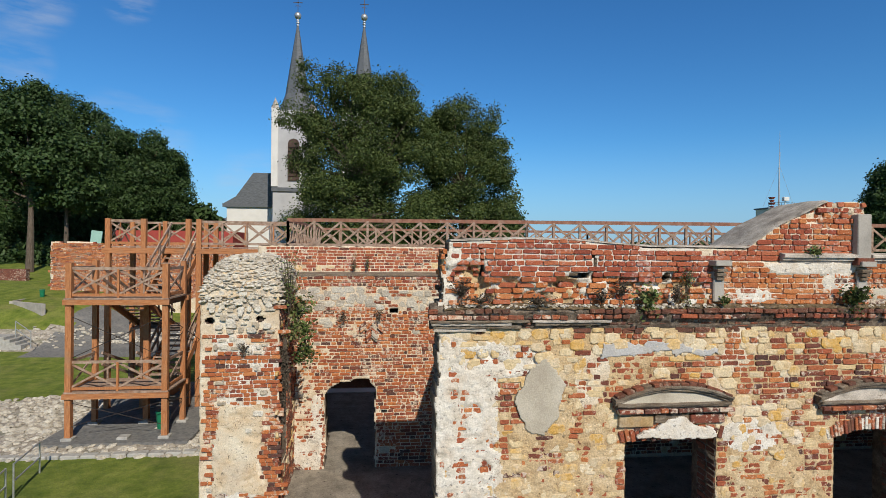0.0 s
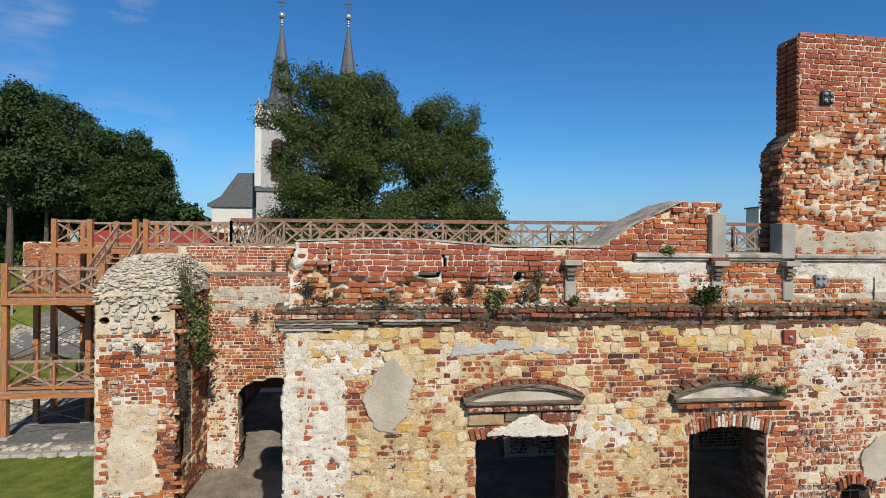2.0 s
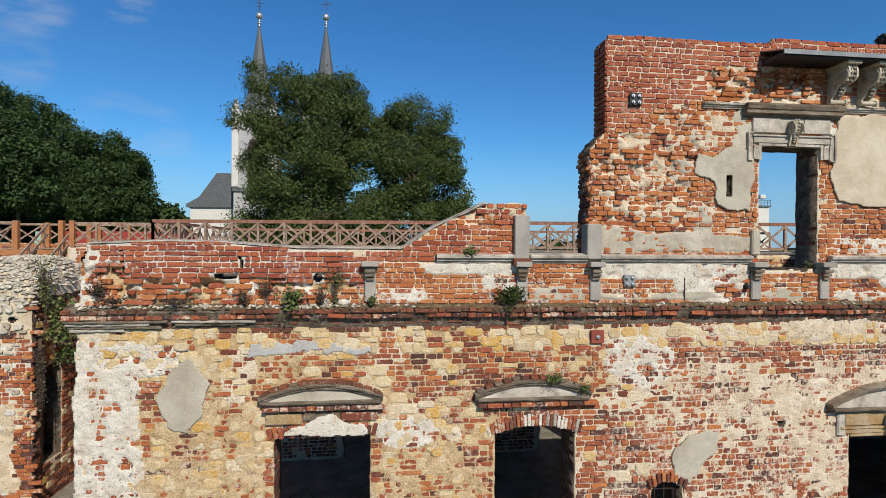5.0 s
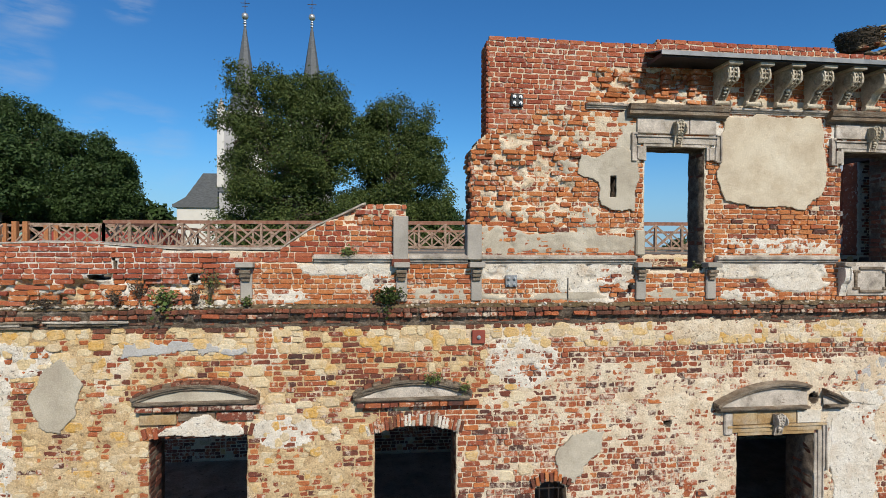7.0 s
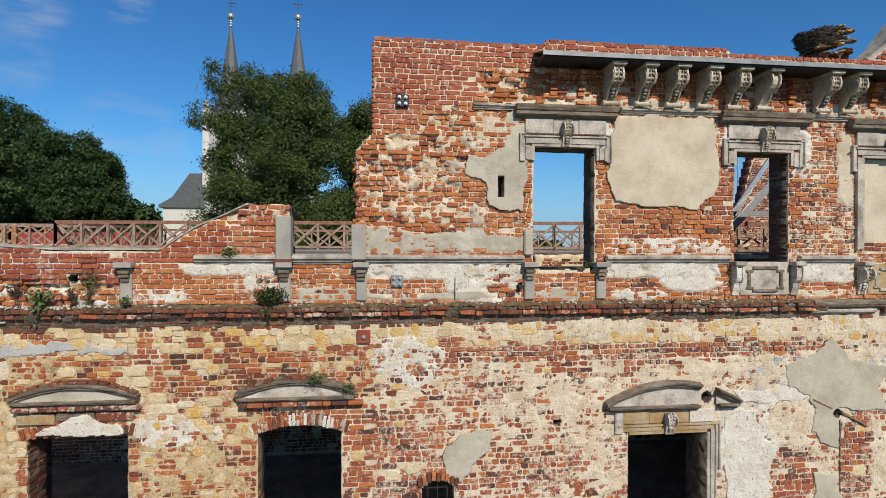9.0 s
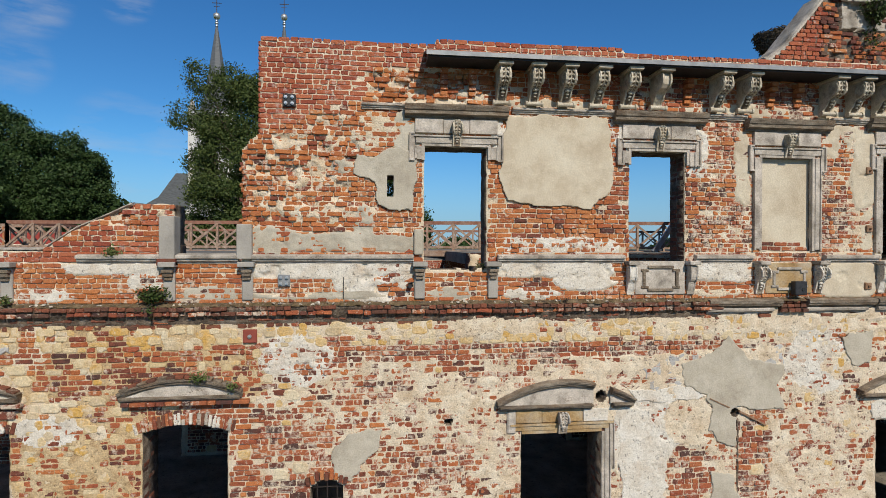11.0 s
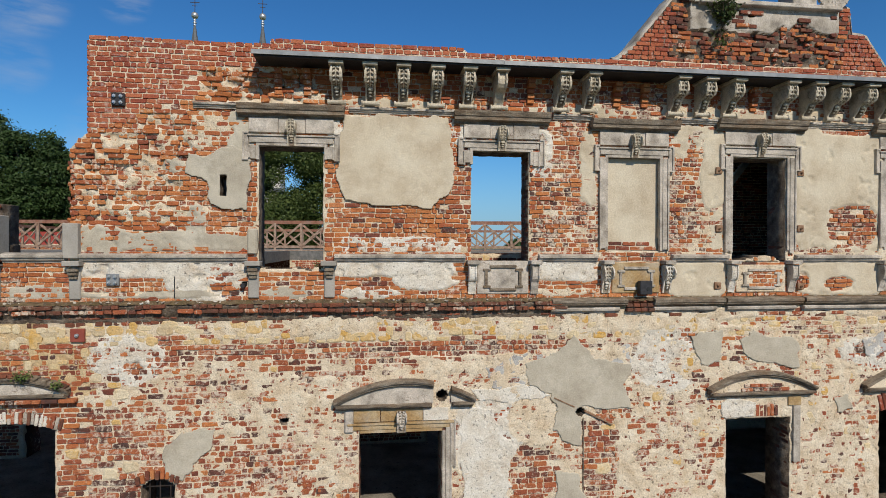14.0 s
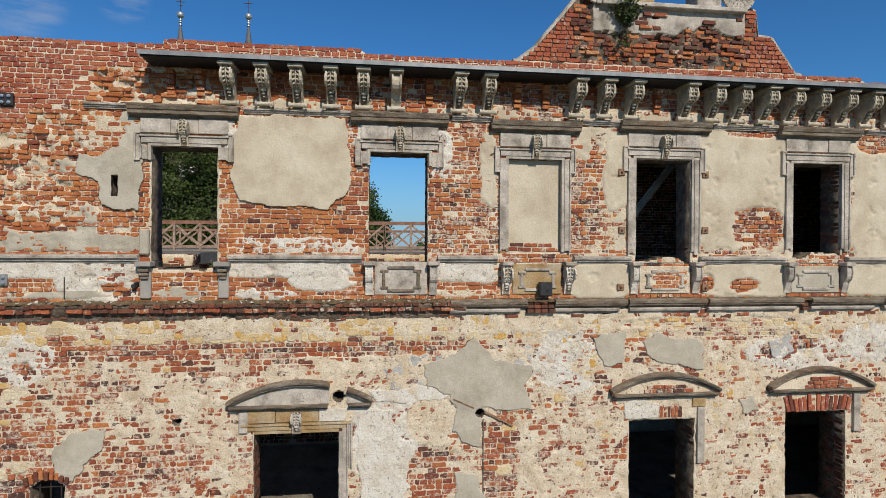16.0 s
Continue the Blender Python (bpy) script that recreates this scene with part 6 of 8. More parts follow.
part("shaft", bm, M_CEMENT, jp)
cap = empty("sloping_cap", "smooth grey cement capping on the sloping brick stub", "capping", at=(4.8, 0, 5.66))
bm = bmesh.new()
prev = None
for x in np.arange(5.36, 6.74, 0.05):
    z = float(crest(x))
    ring = [bm.verts.new((x - 4.8, y, z - 5.66 + dz)) for y, dz in ((0.0, -0.03), (-0.012, -0.026), (-0.012, -0.008), (0.06, 0.010), (0.40, 0.02), (1.0, 0.0), (1.0, -0.35))]
    if prev:
        for j in range(7):
            bm.faces.new((prev[j], prev[(j + 1) % 7], ring[(j + 1) % 7], ring[j]))
    else:
        bm.faces.new(ring)
    prev = ring
bm.faces.new(prev[::-1])
bmesh.ops.recalc_face_normals(bm, faces=bm.faces[:])
part("cement", bm, M_STONE, cap)
for sgn, xs in ((1, np.arange(17.3, 18.5, 0.06)), (-1, np.arange(21.9, 22.95, 0.06))):
    cap = empty("sloping_cap", "grey cement capping on the gable's cheek", "capping", at=(xs[0], 0, 9.05))
    bm = bmesh.new()
    prev = None
    for x in xs:
        z = float(crest(x)) - 9.05
        ring = [bm.verts.new((x - xs[0], y, z + dz)) for y, dz in ((0.0, -0.05), (0.0, 0.01), (0.06, 0.05), (0.5, 0.06), (0.5, -0.05))]
        if prev:
            for j in range(5):
                bm.faces.new((prev[j], prev[(j + 1) % 5], ring[(j + 1) % 5], ring[j]))
        else:
            bm.faces.new(ring)
        prev = ring
    bm.faces.new(prev[::-1])
    bmesh.ops.recalc_face_normals(bm, faces=bm.faces[:])
    part("cement", bm, M_STONE, cap)

# carved pediment pieces on top of the gable stub
ped = empty("gable_carving", "broken carved stone frame with scrolls on the gable stub", "carving", at=(20.1, 0, 9.8))
for x0, x1, z0, z1, d, m in ((-1.2, 1.6, 0.30, 0.38, 0.14, M_STONE), (-1.55, -0.95, 0.40, 0.75, 0.10, M_STONE), (-0.85, -0.2, 0.40, 0.58, 0.08, M_OCHRE), (0.62, 1.1, 0.38, 1.05, 0.10, M_STONE), (-0.9, -0.55, 0.55, 1.1, 0.10, M_STONE)):
    bm = bmesh.new()
    box(bm, x0, x1, -d, 0.3, z0, z1, 0.012)
    part("block", bm, m, ped)
for x in (-1.25, 1.45):
    bm = bmesh.new()
    for r, k in ((0.28, 0.05), (0.17, 0.045), (0.08, 0.06)):
        for i in range(18):
            a0, a1 = 2 * math.pi * i / 18, 2 * math.pi * (i + 1) / 18
            beam(bm, (x + r * math.cos(a0), -0.07, 0.66 + r * math.sin(a0)), (x + r * math.cos(a1), -0.07, 0.66 + r * math.sin(a1)), k, 0.12)
    part("scroll", bm, M_STONE, ped)


# ---- inner walls, terrace, ground ----
def bare_box(name, label, category, x0, x1, y0, y1, z0, z1, material, kind="structure"):
    bm = bmesh.new()
    box(bm, x0, x1, y0, y1, z0, z1)
    return tagged(part(name, bm, material), label, category, kind=kind)


FLOOR = 0.22
bare_box("floor", "dark worn asphalt floor inside the ruin", "floor", -2.2, 34.0, -0.3, 26.0, -0.9, FLOOR, M_FLOOR)
# unseen stretch added to shut sun out of the rooms behind
bare_box("wall_front_rest", "plain continuation of the facade", "wall", END, 34.0, 0.0, 0.5, -0.8, 8.9, M_BRICK_OLD)
ARCH = (-1.22, 0.02, FLOOR, 1.98, 0.42)


def arch_hole(x, z):
    x0, x1, z0, z1, rise = ARCH
    top = z1 + np.interp(x, [-1.22, -1.1, -0.95, -0.62, -0.55, -0.2, -0.12, 0.1], [0.05, 0.22, 0.30, 0.34, 0.43, 0.43, 0.28, 0.2]) + 0.04 * fuzz(x, 0 * x, 5, 8, 2)
    hole = (x > x0 + 0.07 * fuzz(z, 0 * z, 2.4, 5, 3)) & (x < x1 + 0.08 * fuzz(z, 0 * z, 2.4, 6, 3)) & (z < top)
    hole |= (x > 0.30) & (x < 0.52) & (z > 4.0) & (z < 4.12)
    hole |= (x > 0.15) & (x < 0.27) & (z > 1.55) & (z < 1.63)
    return hole


def back_solid(x, z):
    return ~arch_hole(x, z) & (z < 4.93)


def back_cover(x, z):
    base = 0.30 + 0.30 * fuzz(x, z, 1.2, 35, 4)
    f = [(-1.7, 0.7, 0.4, 0.45, 0.95, 1, 2), (-1.75, 1.9, 0.3, 1.0, 0.8, 0, 2), (-1.5, 3.0, 0.5, 0.35, 0.62, 0, 2), (-0.3, 3.6, 0.45, 0.4, 0.6, 0, 2), (-0.4, 4.36, 1.9, 0.27, 0.55, 0, 4), (0.9, 3.0, 0.5, 0.5, 0.5, 0, 2), (-1.42, 1.0, 0.13, 0.95, 0.95, 1, 4), (-2.2, 1.5, 0.2, 1.4, 0.9, 1, 2)]
    return covering(f, x, z, base)


def back_put(u, v, h):
    return (u, 6.0 - h, v)


wall_arch = tagged(skin("wall_arch", back_put, -2.6, 2.2, -0.2, 4.95, 0.035, back_solid, relief(back_cover), lambda x, z: back_cover(x, z)[1], WALL_MATS, 0.7),
                   "brick back wall with a ragged arched doorway", "wall", kind="structure")
bk = courses(-2.5, 2.2, FLOOR, 4.92, 0.0835, rnd, lookup(back_solid, -3, 3, -0.3, 5.2), lambda x, z: 0.5 if 4.1 < z < 4.62 else 0.01, lambda x, z, r: M_BRICK_OLD if z < 1.7 or r.random() < 0.72 else (M_BRICK_NEW if z > 4.62 else M_BRICK_ORANGE),
             lambda x, z: 0.007, lambda x, z: 0.006, lookup(lambda u, v: back_cover(u, v)[0], -3, 3, -0.3, 5.2, 0.05))
bk = [(a, b, c, d, e, f, M_GREYRUBBLE if n == "stone" else g, n) for a, b, c, d, e, f, g, n in bk]
masonry(wall_arch, back_put, bk, 31, lambda u, v: -1.9 < u < 1.0 and v > 2.0)
# broken vault springer: bricks laid aslant
for i in range(6):
    for s in (-1, 1):
        for k in range(1 + i // 3):
            bm = bmesh.new()
            box(bm, -0.09, 0.09, -0.03 - rnd.uniform(0, 0.04), 0.02, -0.027, 0.027, 0.006)
            ob = part("brick", bm, rnd.choice((M_BRICK_OLD, M_BRICK_ORANGE, M_CROWN)), wall_arch)
            ob.matrix_world = Matrix.LocRotScale((-0.12 + s * (0.07 + 0.14 * k), 5.97, 3.38 + 0.062 * i + 0.04 * k), Euler((0, s * 0.75 + rnd.uniform(-0.15, 0.15), 0)), None)


def set_put(u, v, h):
    return (u, 7.3 - h, v)


wall_setback = tagged(skin("wall_setback", set_put, -3.1, 2.2, 4.9, 5.62, 0.05, lambda x, z: z < 5.6, lambda x, z: 0.006 * fuzz(x, z, 4, 51, 3), lambda x, z: np.zeros(x.shape, int), WALL_MATS, 0.5),
                      "low red brick wall set back above the arch", "wall", kind="structure")
sb = courses(-3.0, 2.2, 4.96, 5.6, 0.08, rnd, lambda u, v: True, lambda x, z: 0.12 if z < 5.2 else 0.0, lambda x, z, r: M_BRICK_NEW if r.random() < 0.65 else M_BRICK_OLD, lambda x, z: 0.006, lambda x, z: 0.003)
masonry(wall_setback, set_put, sb, 32, lambda u, v: -2.2 < u < 1.5)
bare_box("ledge_slab", "cement weathering on top of the arch wall", "ledge", -2.6, 2.2, 5.985, 7.4, 4.905, 4.945, M_DARKSTONE)
# pale slab puts a strip of sunlit floor into the colour
bare_box("threshold", "pale slab standing in for sunlit floor at the passage end", "threshold", -2.2, 0.6, 12.95, 13.5, FLOOR, FLOOR + 0.03, M_WHITEWALL)
# added wall band, hides the far lit floor so the arch top is black
bare_box("wall_passage", "cross wall added behind the arch to black out its top", "wall", -2.3, 2.2, 7.9, 8.3, 1.70, 5.2, M_BRICK_DARK)


def inner_put(u, v, h):
    return (u, 6.0 - h, v)


wall_inner = tagged(skin("wall_inner", inner_put, 2.2, END + 6, 0.2, 5.5, 0.10, lambda x, z: ~((np.abs((x - 2.2) % 5.2 - 2.6) < 0.62) & (z < 2.1)) & ~((x > 10.0) & (x < 13.0) & (z > 4.2)), lambda x, z: 0.008 * fuzz(x, z, 3, 52, 3), lambda x, z: np.zeros(x.shape, int), [M_LIME, M_BRICK_OLD], 0.6),
                    "shaded inner brick wall with doorways behind the facade", "wall", kind="structure")
ib = courses(2.3, 21.0, 0.3, 5.45, 0.085, rnd, lambda u, v: not (abs((u - 2.2) % 5.2 - 2.6) < 0.75 and v < 2.2 or 9.8 < u < 13.2 and v > 4.1), lambda x, z: 0.05, lambda x, z, r: M_BRICK_OLD if r.random() < 0.7 else M_BRICK_DARK, lambda x, z: 0.012, lambda x, z: 0.006)
masonry(wall_inner, inner_put, ib, 33, lambda u, v: False)
def rail_y(x):
    return 12.95 - 0.12 * x


# the terrace runs round an open court
bm = bmesh.new()
# first two strips leave an added gap that lights the passage floor
for x0, x1, y0, y1, y2 in ((-3.05, 2.2, 7.75, 9.0, 9.0), (-3.05, 2.2, 12.6, rail_y(-3.05) + 0.2, rail_y(2.2) + 0.2), (2.2, 10.0, 6.62, rail_y(2.2) + 0.2, rail_y(10) + 0.2), (10.0, 13.0, 11.4, rail_y(10) + 0.2, rail_y(13) + 0.2),
                           (13.0, 23.4, 6.62, rail_y(13) + 0.2, rail_y(23.4) + 0.2), (23.4, 45.0, 6.62, 26.0, 26.0), (-3.05, 23.4, 21.3, 26.0, 26.0)):
    lo = [bm.verts.new((x, y, 5.2)) for x, y in ((x0, y0), (x1, y0), (x1, y2), (x0, y1))]
    hi = [bm.verts.new((v.co.x, v.co.y, 5.53)) for v in lo]
    bm.faces.new(lo[::-1])
    bm.faces.new(hi)
    for q in range(4):
        bm.faces.new((lo[q], lo[(q + 1) % 4], hi[(q + 1) % 4], hi[q]))
tagged(part("terrace", bm, M_PATH), "flat walkable terrace on the vaults round an open court", "terrace", kind="structure")
# unseen slabs added over the front rooms to keep sky light out
bare_box("added_vault_slab", "assumed vault top behind the facade, added to darken the rooms", "terrace", 2.2, 10.0, 0.52, 6.6, 4.72, 5.18, M_MOSS)
bare_box("added_vault_slab", "assumed vault top behind the facade, added to darken the rooms", "terrace", 13.0, 20.88, 0.52, 6.6, 4.72, 5.18, M_MOSS)
bare_box("wall_end", "plain end wall closing the vaults", "wall", -2.9, -2.3, 7.8, 26.0, -0.8, 5.2, M_BRICK_OLD)
# the opening in this wall is added to light the passage
bm = bmesh.new()
box(bm, -2.3, -1.4, 26.0, 26.6, -0.8, 5.53)
box(bm, -1.4, 2.0, 26.0, 26.6, 2.3, 5.53)
box(bm, 2.0, 45.0, 26.0, 26.6, -0.8, 5.53)
tagged(part("wall_rear", bm, M_BRICK_OLD), "plain unseen rear wall, one opening added to let light in", "wall", kind="structure")
# ceiling added over the wing bay so no sun reaches its inner wall
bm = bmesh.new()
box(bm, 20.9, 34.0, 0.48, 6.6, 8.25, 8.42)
tagged(part("added_wing_ceiling", bm, M_LOUVRE), "dark ceiling assumed over the wing, added to keep it dark", "ceiling", kind="structure")
wall_wing = tagged(skin("wall_wing", lambda u, v, h: (u, 6.05 - h, v), 20.9, 34.0, 5.5, 8.25, 0.10, lambda x, z: np.ones(x.shape, bool), lambda x, z: 0.008 * fuzz(x, z, 3, 53, 3), lambda x, z: np.zeros(x.shape, int), [M_LIME, M_BRICK_OLD], 0.5),
                   "dark inner brick wall of the covered wing", "wall", kind="structure")
wb = courses(21.0, 33.0, 5.5, 8.2, 0.083, rnd, lambda u, v: True, lambda x, z: 0.0, lambda x, z, r: M_BRICK_OLD if r.random() < 0.6 else M_BRICK_DARK, lambda x, z: 0.012, lambda x, z: 0.006)
masonry(wall_wing, lambda u, v, h: (u, 6.05 - h, v), wb, 34, lambda u, v: False)
bare_box("wall_wing_side", "brick cross wall closing the wing", "wall", 34.0, 34.5, 0.4, 6.6, 0, 8.4, M_BRICK_OLD)
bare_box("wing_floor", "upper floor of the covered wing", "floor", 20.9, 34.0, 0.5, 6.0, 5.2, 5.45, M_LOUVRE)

# shed frame of pale steel on the terrace, and a strut in the wing
frame_ = empty("shed_frame", "pale grey steel lean-to frame standing on the terrace", "frame", at=(20.0, 9.0, 5.53))
for a, b, w, h in (((0.0, 0, 0.0), (2.7, 0, 3.75), 0.07, 0.17), ((2.9, 0, 0.0), (5.6, 0, 3.75), 0.07, 0.17), ((0.5, -0.3, 0.6), (2.9, -0.3, 3.1), 0.05, 0.25), ((0.6, 0, 1.35), (6.0, 0, 1.45), 0.07, 0.16), ((2.7, 0, 0), (2.7, 0, 3.75), 0.1, 0.1), ((5.6, 0, 0), (5.6, 0, 3.75), 0.1, 0.1)):
    bm = bmesh.new()
    beam(bm, a, b, w, h)
    part("member", bm, M_STEEL, frame_)
strut = empty("steel_strut", "pale grey steel strut inside the covered wing", "strut", at=(20.98, 3.0, 5.45))
for a, b in (((0, 0, 0), (0, 0, 1.05)), ((0, 0, 1.0), (1.45, 0, 2.79))):
    bm = bmesh.new()
    beam(bm, a, b, 0.06, 0.15)
    part("member", bm, M_STEEL, strut)


# brick chunk with a stepped top behind the terrace railing
def stub_top(x):
    return np.interp(x, [24.4, 24.55, 24.9, 25.2, 25.6, 25.9, 27.2, 30], [5.3, 5.9, 6.9, 7.6, 9.2, 10.1, 10.2, 10.1])


def far_chunk(u, v, h):
    return (u, 14.5 - h, v)


chunk = tagged(skin("wall_far_stub", far_chunk, 23.6, 40.0, 5.5, 10.2, 0.10, lambda x, z: z < stub_top(x) + 0.1 * fuzz(x, 0 * x, 2, 91, 3), lambda x, z: 0.01 * fuzz(x, z, 3, 54, 3), lambda x, z: np.zeros(x.shape, int), [M_LIME, M_BRICK_DARK], 0.6),
               "ruined brick wall with a broken sloping end beyond the terrace", "wall", kind="structure")
fb = courses(24.5, 31.0, 5.55, 10.4, 0.0835, rnd, lambda u, v: v < stub_top(u) - 0.05, lambda x, z: 0.02, lambda x, z, r: M_BRICK_OLD if r.random() < 0.75 else M_BRICK_DARK, lambda x, z: 0.015, lambda x, z: 0.012)
masonry(chunk, far_chunk, fb, 38, lambda u, v: False)
# brick face below the railing where the vault has fallen in
wall_gap = bare_box("wall_gap", "red brick wall below the terrace railing", "wall", 10.0, 13.0, 11.4, 11.8, 0.2, 5.19, M_LIME)
gp = courses(10.0, 13.0, 3.9, 5.2, 0.08, rnd, lambda u, v: True, lambda x, z: 0.0, lambda x, z, r: M_BRICK_NEW, lambda x, z: 0.012, lambda x, z: 0.004)
masonry(wall_gap, lambda u, v, h: (u, 11.4 - h, v), gp, 39, lambda u, v: False)

# pier of the vanished front
PIER_TOP = 4.95


def pier_cover(x, z):
    base = 0.35 + 0.35 * fuzz(x, z, 1.2, 36, 4)
    f = [(-2.75, 1.35, 0.55, 1.25, 1.07, 3, 3), (-2.35, 3.3, 0.6, 0.40, 0.66, 1, 2), (-2.9, 3.5, 0.45, 0.35, 0.62, 1, 2), (-2.6, 2.75, 0.6, 0.3, 0.7, 1, 2), (-2.7, 0.2, 0.7, 0.5, 0.9, 1, 2), (-2.15, 1.25, 0.2, 0.35, 0.1, 0, 3), (-2.3, 0.4, 0.3, 0.2, 0.2, 0, 2), (-2.7, 4.3, 0.85, 0.36, -0.05, 3, 4), (-3.35, 2.0, 0.16, 2.2, 0.1, 0, 3), (-2.02, 1.3, 0.15, 1.6, 0.1, 0, 3)]
    return covering(f, x, z, base)


def pier_front(u, v, h):
    return (u, 3.8 - h, v)


def pier_side(u, v, h):
    return (-1.95 + h, u, v)


def pier_hole(x, z):
    return ((x + 3.28) / 0.09) ** 2 + ((z - 4.12) / 0.06) ** 2 < 1


def side_recess(u, v):
    return (u > 4.13) & (u < 4.90) & (v > 1.05) & (v < 2.78 + 0.34 * np.sqrt(np.clip(1 - ((u - 4.515) / 0.385) ** 2, 0, 1)))


def pier_solid(x, z):
    return (z < PIER_TOP + 0.1) & ~pier_hole(x, z) & ~(((x + 2.31) / 0.09) ** 2 + ((z - 4.15) / 0.055) ** 2 < 1)


pier = empty("ruined_pier", "free-standing wall stub of brick and rubble with flaking cream plaster", "pier", at=(0, 0, 0))
ob = skin("front_face", pier_front, -3.46, -1.94, -0.9, 4.72, 0.03, pier_solid, relief(pier_cover), lambda x, z: pier_cover(x, z)[1], [M_LIME, M_PALE, M_CREAM, M_FLAKED, M_LOUVRE], 0.4, pier)
ob = skin("side_face", pier_side, 3.9, 6.3, -0.9, 4.95, 0.04, lambda x, z: ~side_recess(x, z), relief(lambda x, z: (0.25 + 0.3 * fuzz(x, z, 1.2, 38, 4), np.zeros(x.shape, int))), lambda x, z: np.zeros(x.shape, int), WALL_MATS, 0.4, pier)
bm = bmesh.new()
box(bm, -3.44, -2.3, 4.15, 6.3, -0.9, 4.9)
# dark core paints the shade at the back of the side recess
part("core", bm, M_GRIME_SHADE, pier)
pb = courses(-3.45, -1.96, -0.8, 4.72, 0.083, rnd, lookup(pier_solid, -3.6, -1.8, -1, 5.2), lambda x, z: 0.03 if z < 3.5 else (0.30 if z < 3.9 else 0.93), lambda x, z, r: M_BRICK_OLD if r.random() < 0.5 else M_BRICK_ORANGE, lambda x, z: 0.014, lambda x, z: 0.01, lookup(lambda u, v: pier_cover(u, v)[0], -3.6, -1.8, -1, 5.2, 0.05))
pb = [(a, b, c * (rnd.uniform(0.55, 0.9) if n == 'stone' else 1), d * (rnd.uniform(0.45, 0.85) if n == 'stone' else 1), e + (rnd.uniform(-0.005, 0.03) if n == 'stone' else 0), f, M_CROWN if n == 'stone' else g, n) for a, b, c, d, e, f, g, n in pb if (n == 'brick' or -3.40 < a - c / 2 and a + c / 2 < -1.98) and not any(abs(a - hx) < 0.10 + c / 2 and abs(b - hz) < 0.045 + d / 2 for hx, hz in ((-3.28, 4.12), (-2.31, 4.15)))]
masonry(pier, pier_front, pb, 35, lambda u, v: v > 0.3)
# extra dark bricks put the shade of this side into its colour
pb = courses(3.82, 6.2, -0.8, 4.6, 0.083, rnd, lambda u, v: not side_recess(np.array(u), np.array(v)), lambda x, z: 0.10, lambda x, z, r: M_SOOT_SHADE_BRICK if r.random() < 0.6 else M_BRICK_OLD, lambda x, z: 0.014, lambda x, z: 0.012)
masonry(pier, pier_side, pb, 36, lambda u, v: False)
# rubble crown: flat stones bedded in a rounded heap of mortar
def crown_z(x, y):
    return 4.62 + 0.80 * (max(0.0, 1 - abs((x + 2.69) / 0.80) ** 3.2) * max(0.0, 1 - abs((y - 5.1) / 1.34) ** 3.2)) ** 0.5


bm = bmesh.new()
xs, ys = np.linspace(-3.49, -1.89, 30), np.linspace(3.76, 6.44, 44)
grid = [[bm.verts.new((x, y, crown_z(x, y) - 0.02 + 0.03 * noise.noise((x * 5, y * 5, 0)))) for y in ys] for x in xs]
for i in range(29):
    for j in range(43):
        bm.faces.new((grid[i][j], grid[i + 1][j], grid[i + 1][j + 1], grid[i][j + 1]))
part("crown_bed", bm, M_FLAKED, pier)
vs, fs, singles = [], [], 0
for i in range(1500):
    y = 3.78 + 2.6 * rnd.random() ** 1.8
    x = -3.46 + 1.56 * rnd.random()
    z = crown_z(x, y) + rnd.uniform(-0.02, 0.02)
    if y < 4.0 and rnd.random() < 0.6:
        z = rnd.uniform(4.45, z)
    sx, sy, sz = rnd.uniform(0.03, 0.10), rnd.uniform(0.03, 0.08), rnd.uniform(0.012, 0.034)
    m = Matrix.LocRotScale((x, y, z), Euler((rnd.uniform(-0.3, 0.5), rnd.uniform(-0.25, 0.25), rnd.uniform(-0.5, 0.5))), (sx, sy, sz))
    if singles < 280:
        singles += 1
        bm = bmesh.new()
        bmesh.ops.create_icosphere(bm, subdivisions=1, radius=1.0)
        for w in bm.verts:
            w.co *= rnd.uniform(0.75, 1.15)
        ob = part("rubble_stone", bm, M_CROWN, pier)
        ob.matrix_world = m
    else:
        bm = bmesh.new()
        bmesh.ops.create_icosphere(bm, subdivisions=1, radius=1.0)
        n0 = len(vs)
        vs += [tuple(m @ (w.co * rnd.uniform(0.75, 1.15))) for w in bm.verts]
        fs += [[n0 + w.index for w in f.verts] for f in bm.faces]
        bm.free()
me = bpy.data.meshes.new("rubble_rest")
me.from_pydata(vs, [], fs)
me.materials.append(M_CROWN)
ob = new("rubble_rest", me)
ob.parent = pier
tagged(ob, kind="stuff")


# ---- ground ----
def ground_z(x, y):
    base = -0.8 + 3.3 * soft(y, 17, 62) * 1.0
    return base + 0.6 * soft(-x, 14, 40) * soft(y, 8, 30) + 1.55 * soft(-x, 15, 20.5) * soft(y, 25.5, 31) * (1 - 0.8 * soft(y, 38, 46)) + 0.3 * soft(y, 48, 60)


gx = np.concatenate([np.linspace(-400, -46, 16), np.arange(-45, 12, 0.6), np.linspace(13, 60, 40), np.linspace(65, 900, 16)])
gy = np.concatenate([np.linspace(-250, -22, 12), np.arange(-20, 45, 0.6), np.linspace(46, 110, 40), np.linspace(130, 2500, 20)])
GX, GY = np.meshgrid(gx, gy, indexing="ij")
near_pit = (GX > -3.6) & (GX < END + 3) & (GY > -0.2) & (GY < 27)
GZ = ground_z(GX, GY) + 0.04 * fuzz(GX, GY, 0.4, 81, 3) - np.where(near_pit, 0.6, 0)
NI = np.arange(GX.size).reshape(GX.shape)
Q = np.stack([NI[:-1, :-1], NI[1:, :-1], NI[1:, 1:], NI[:-1, 1:]], -1).reshape(-1, 4)
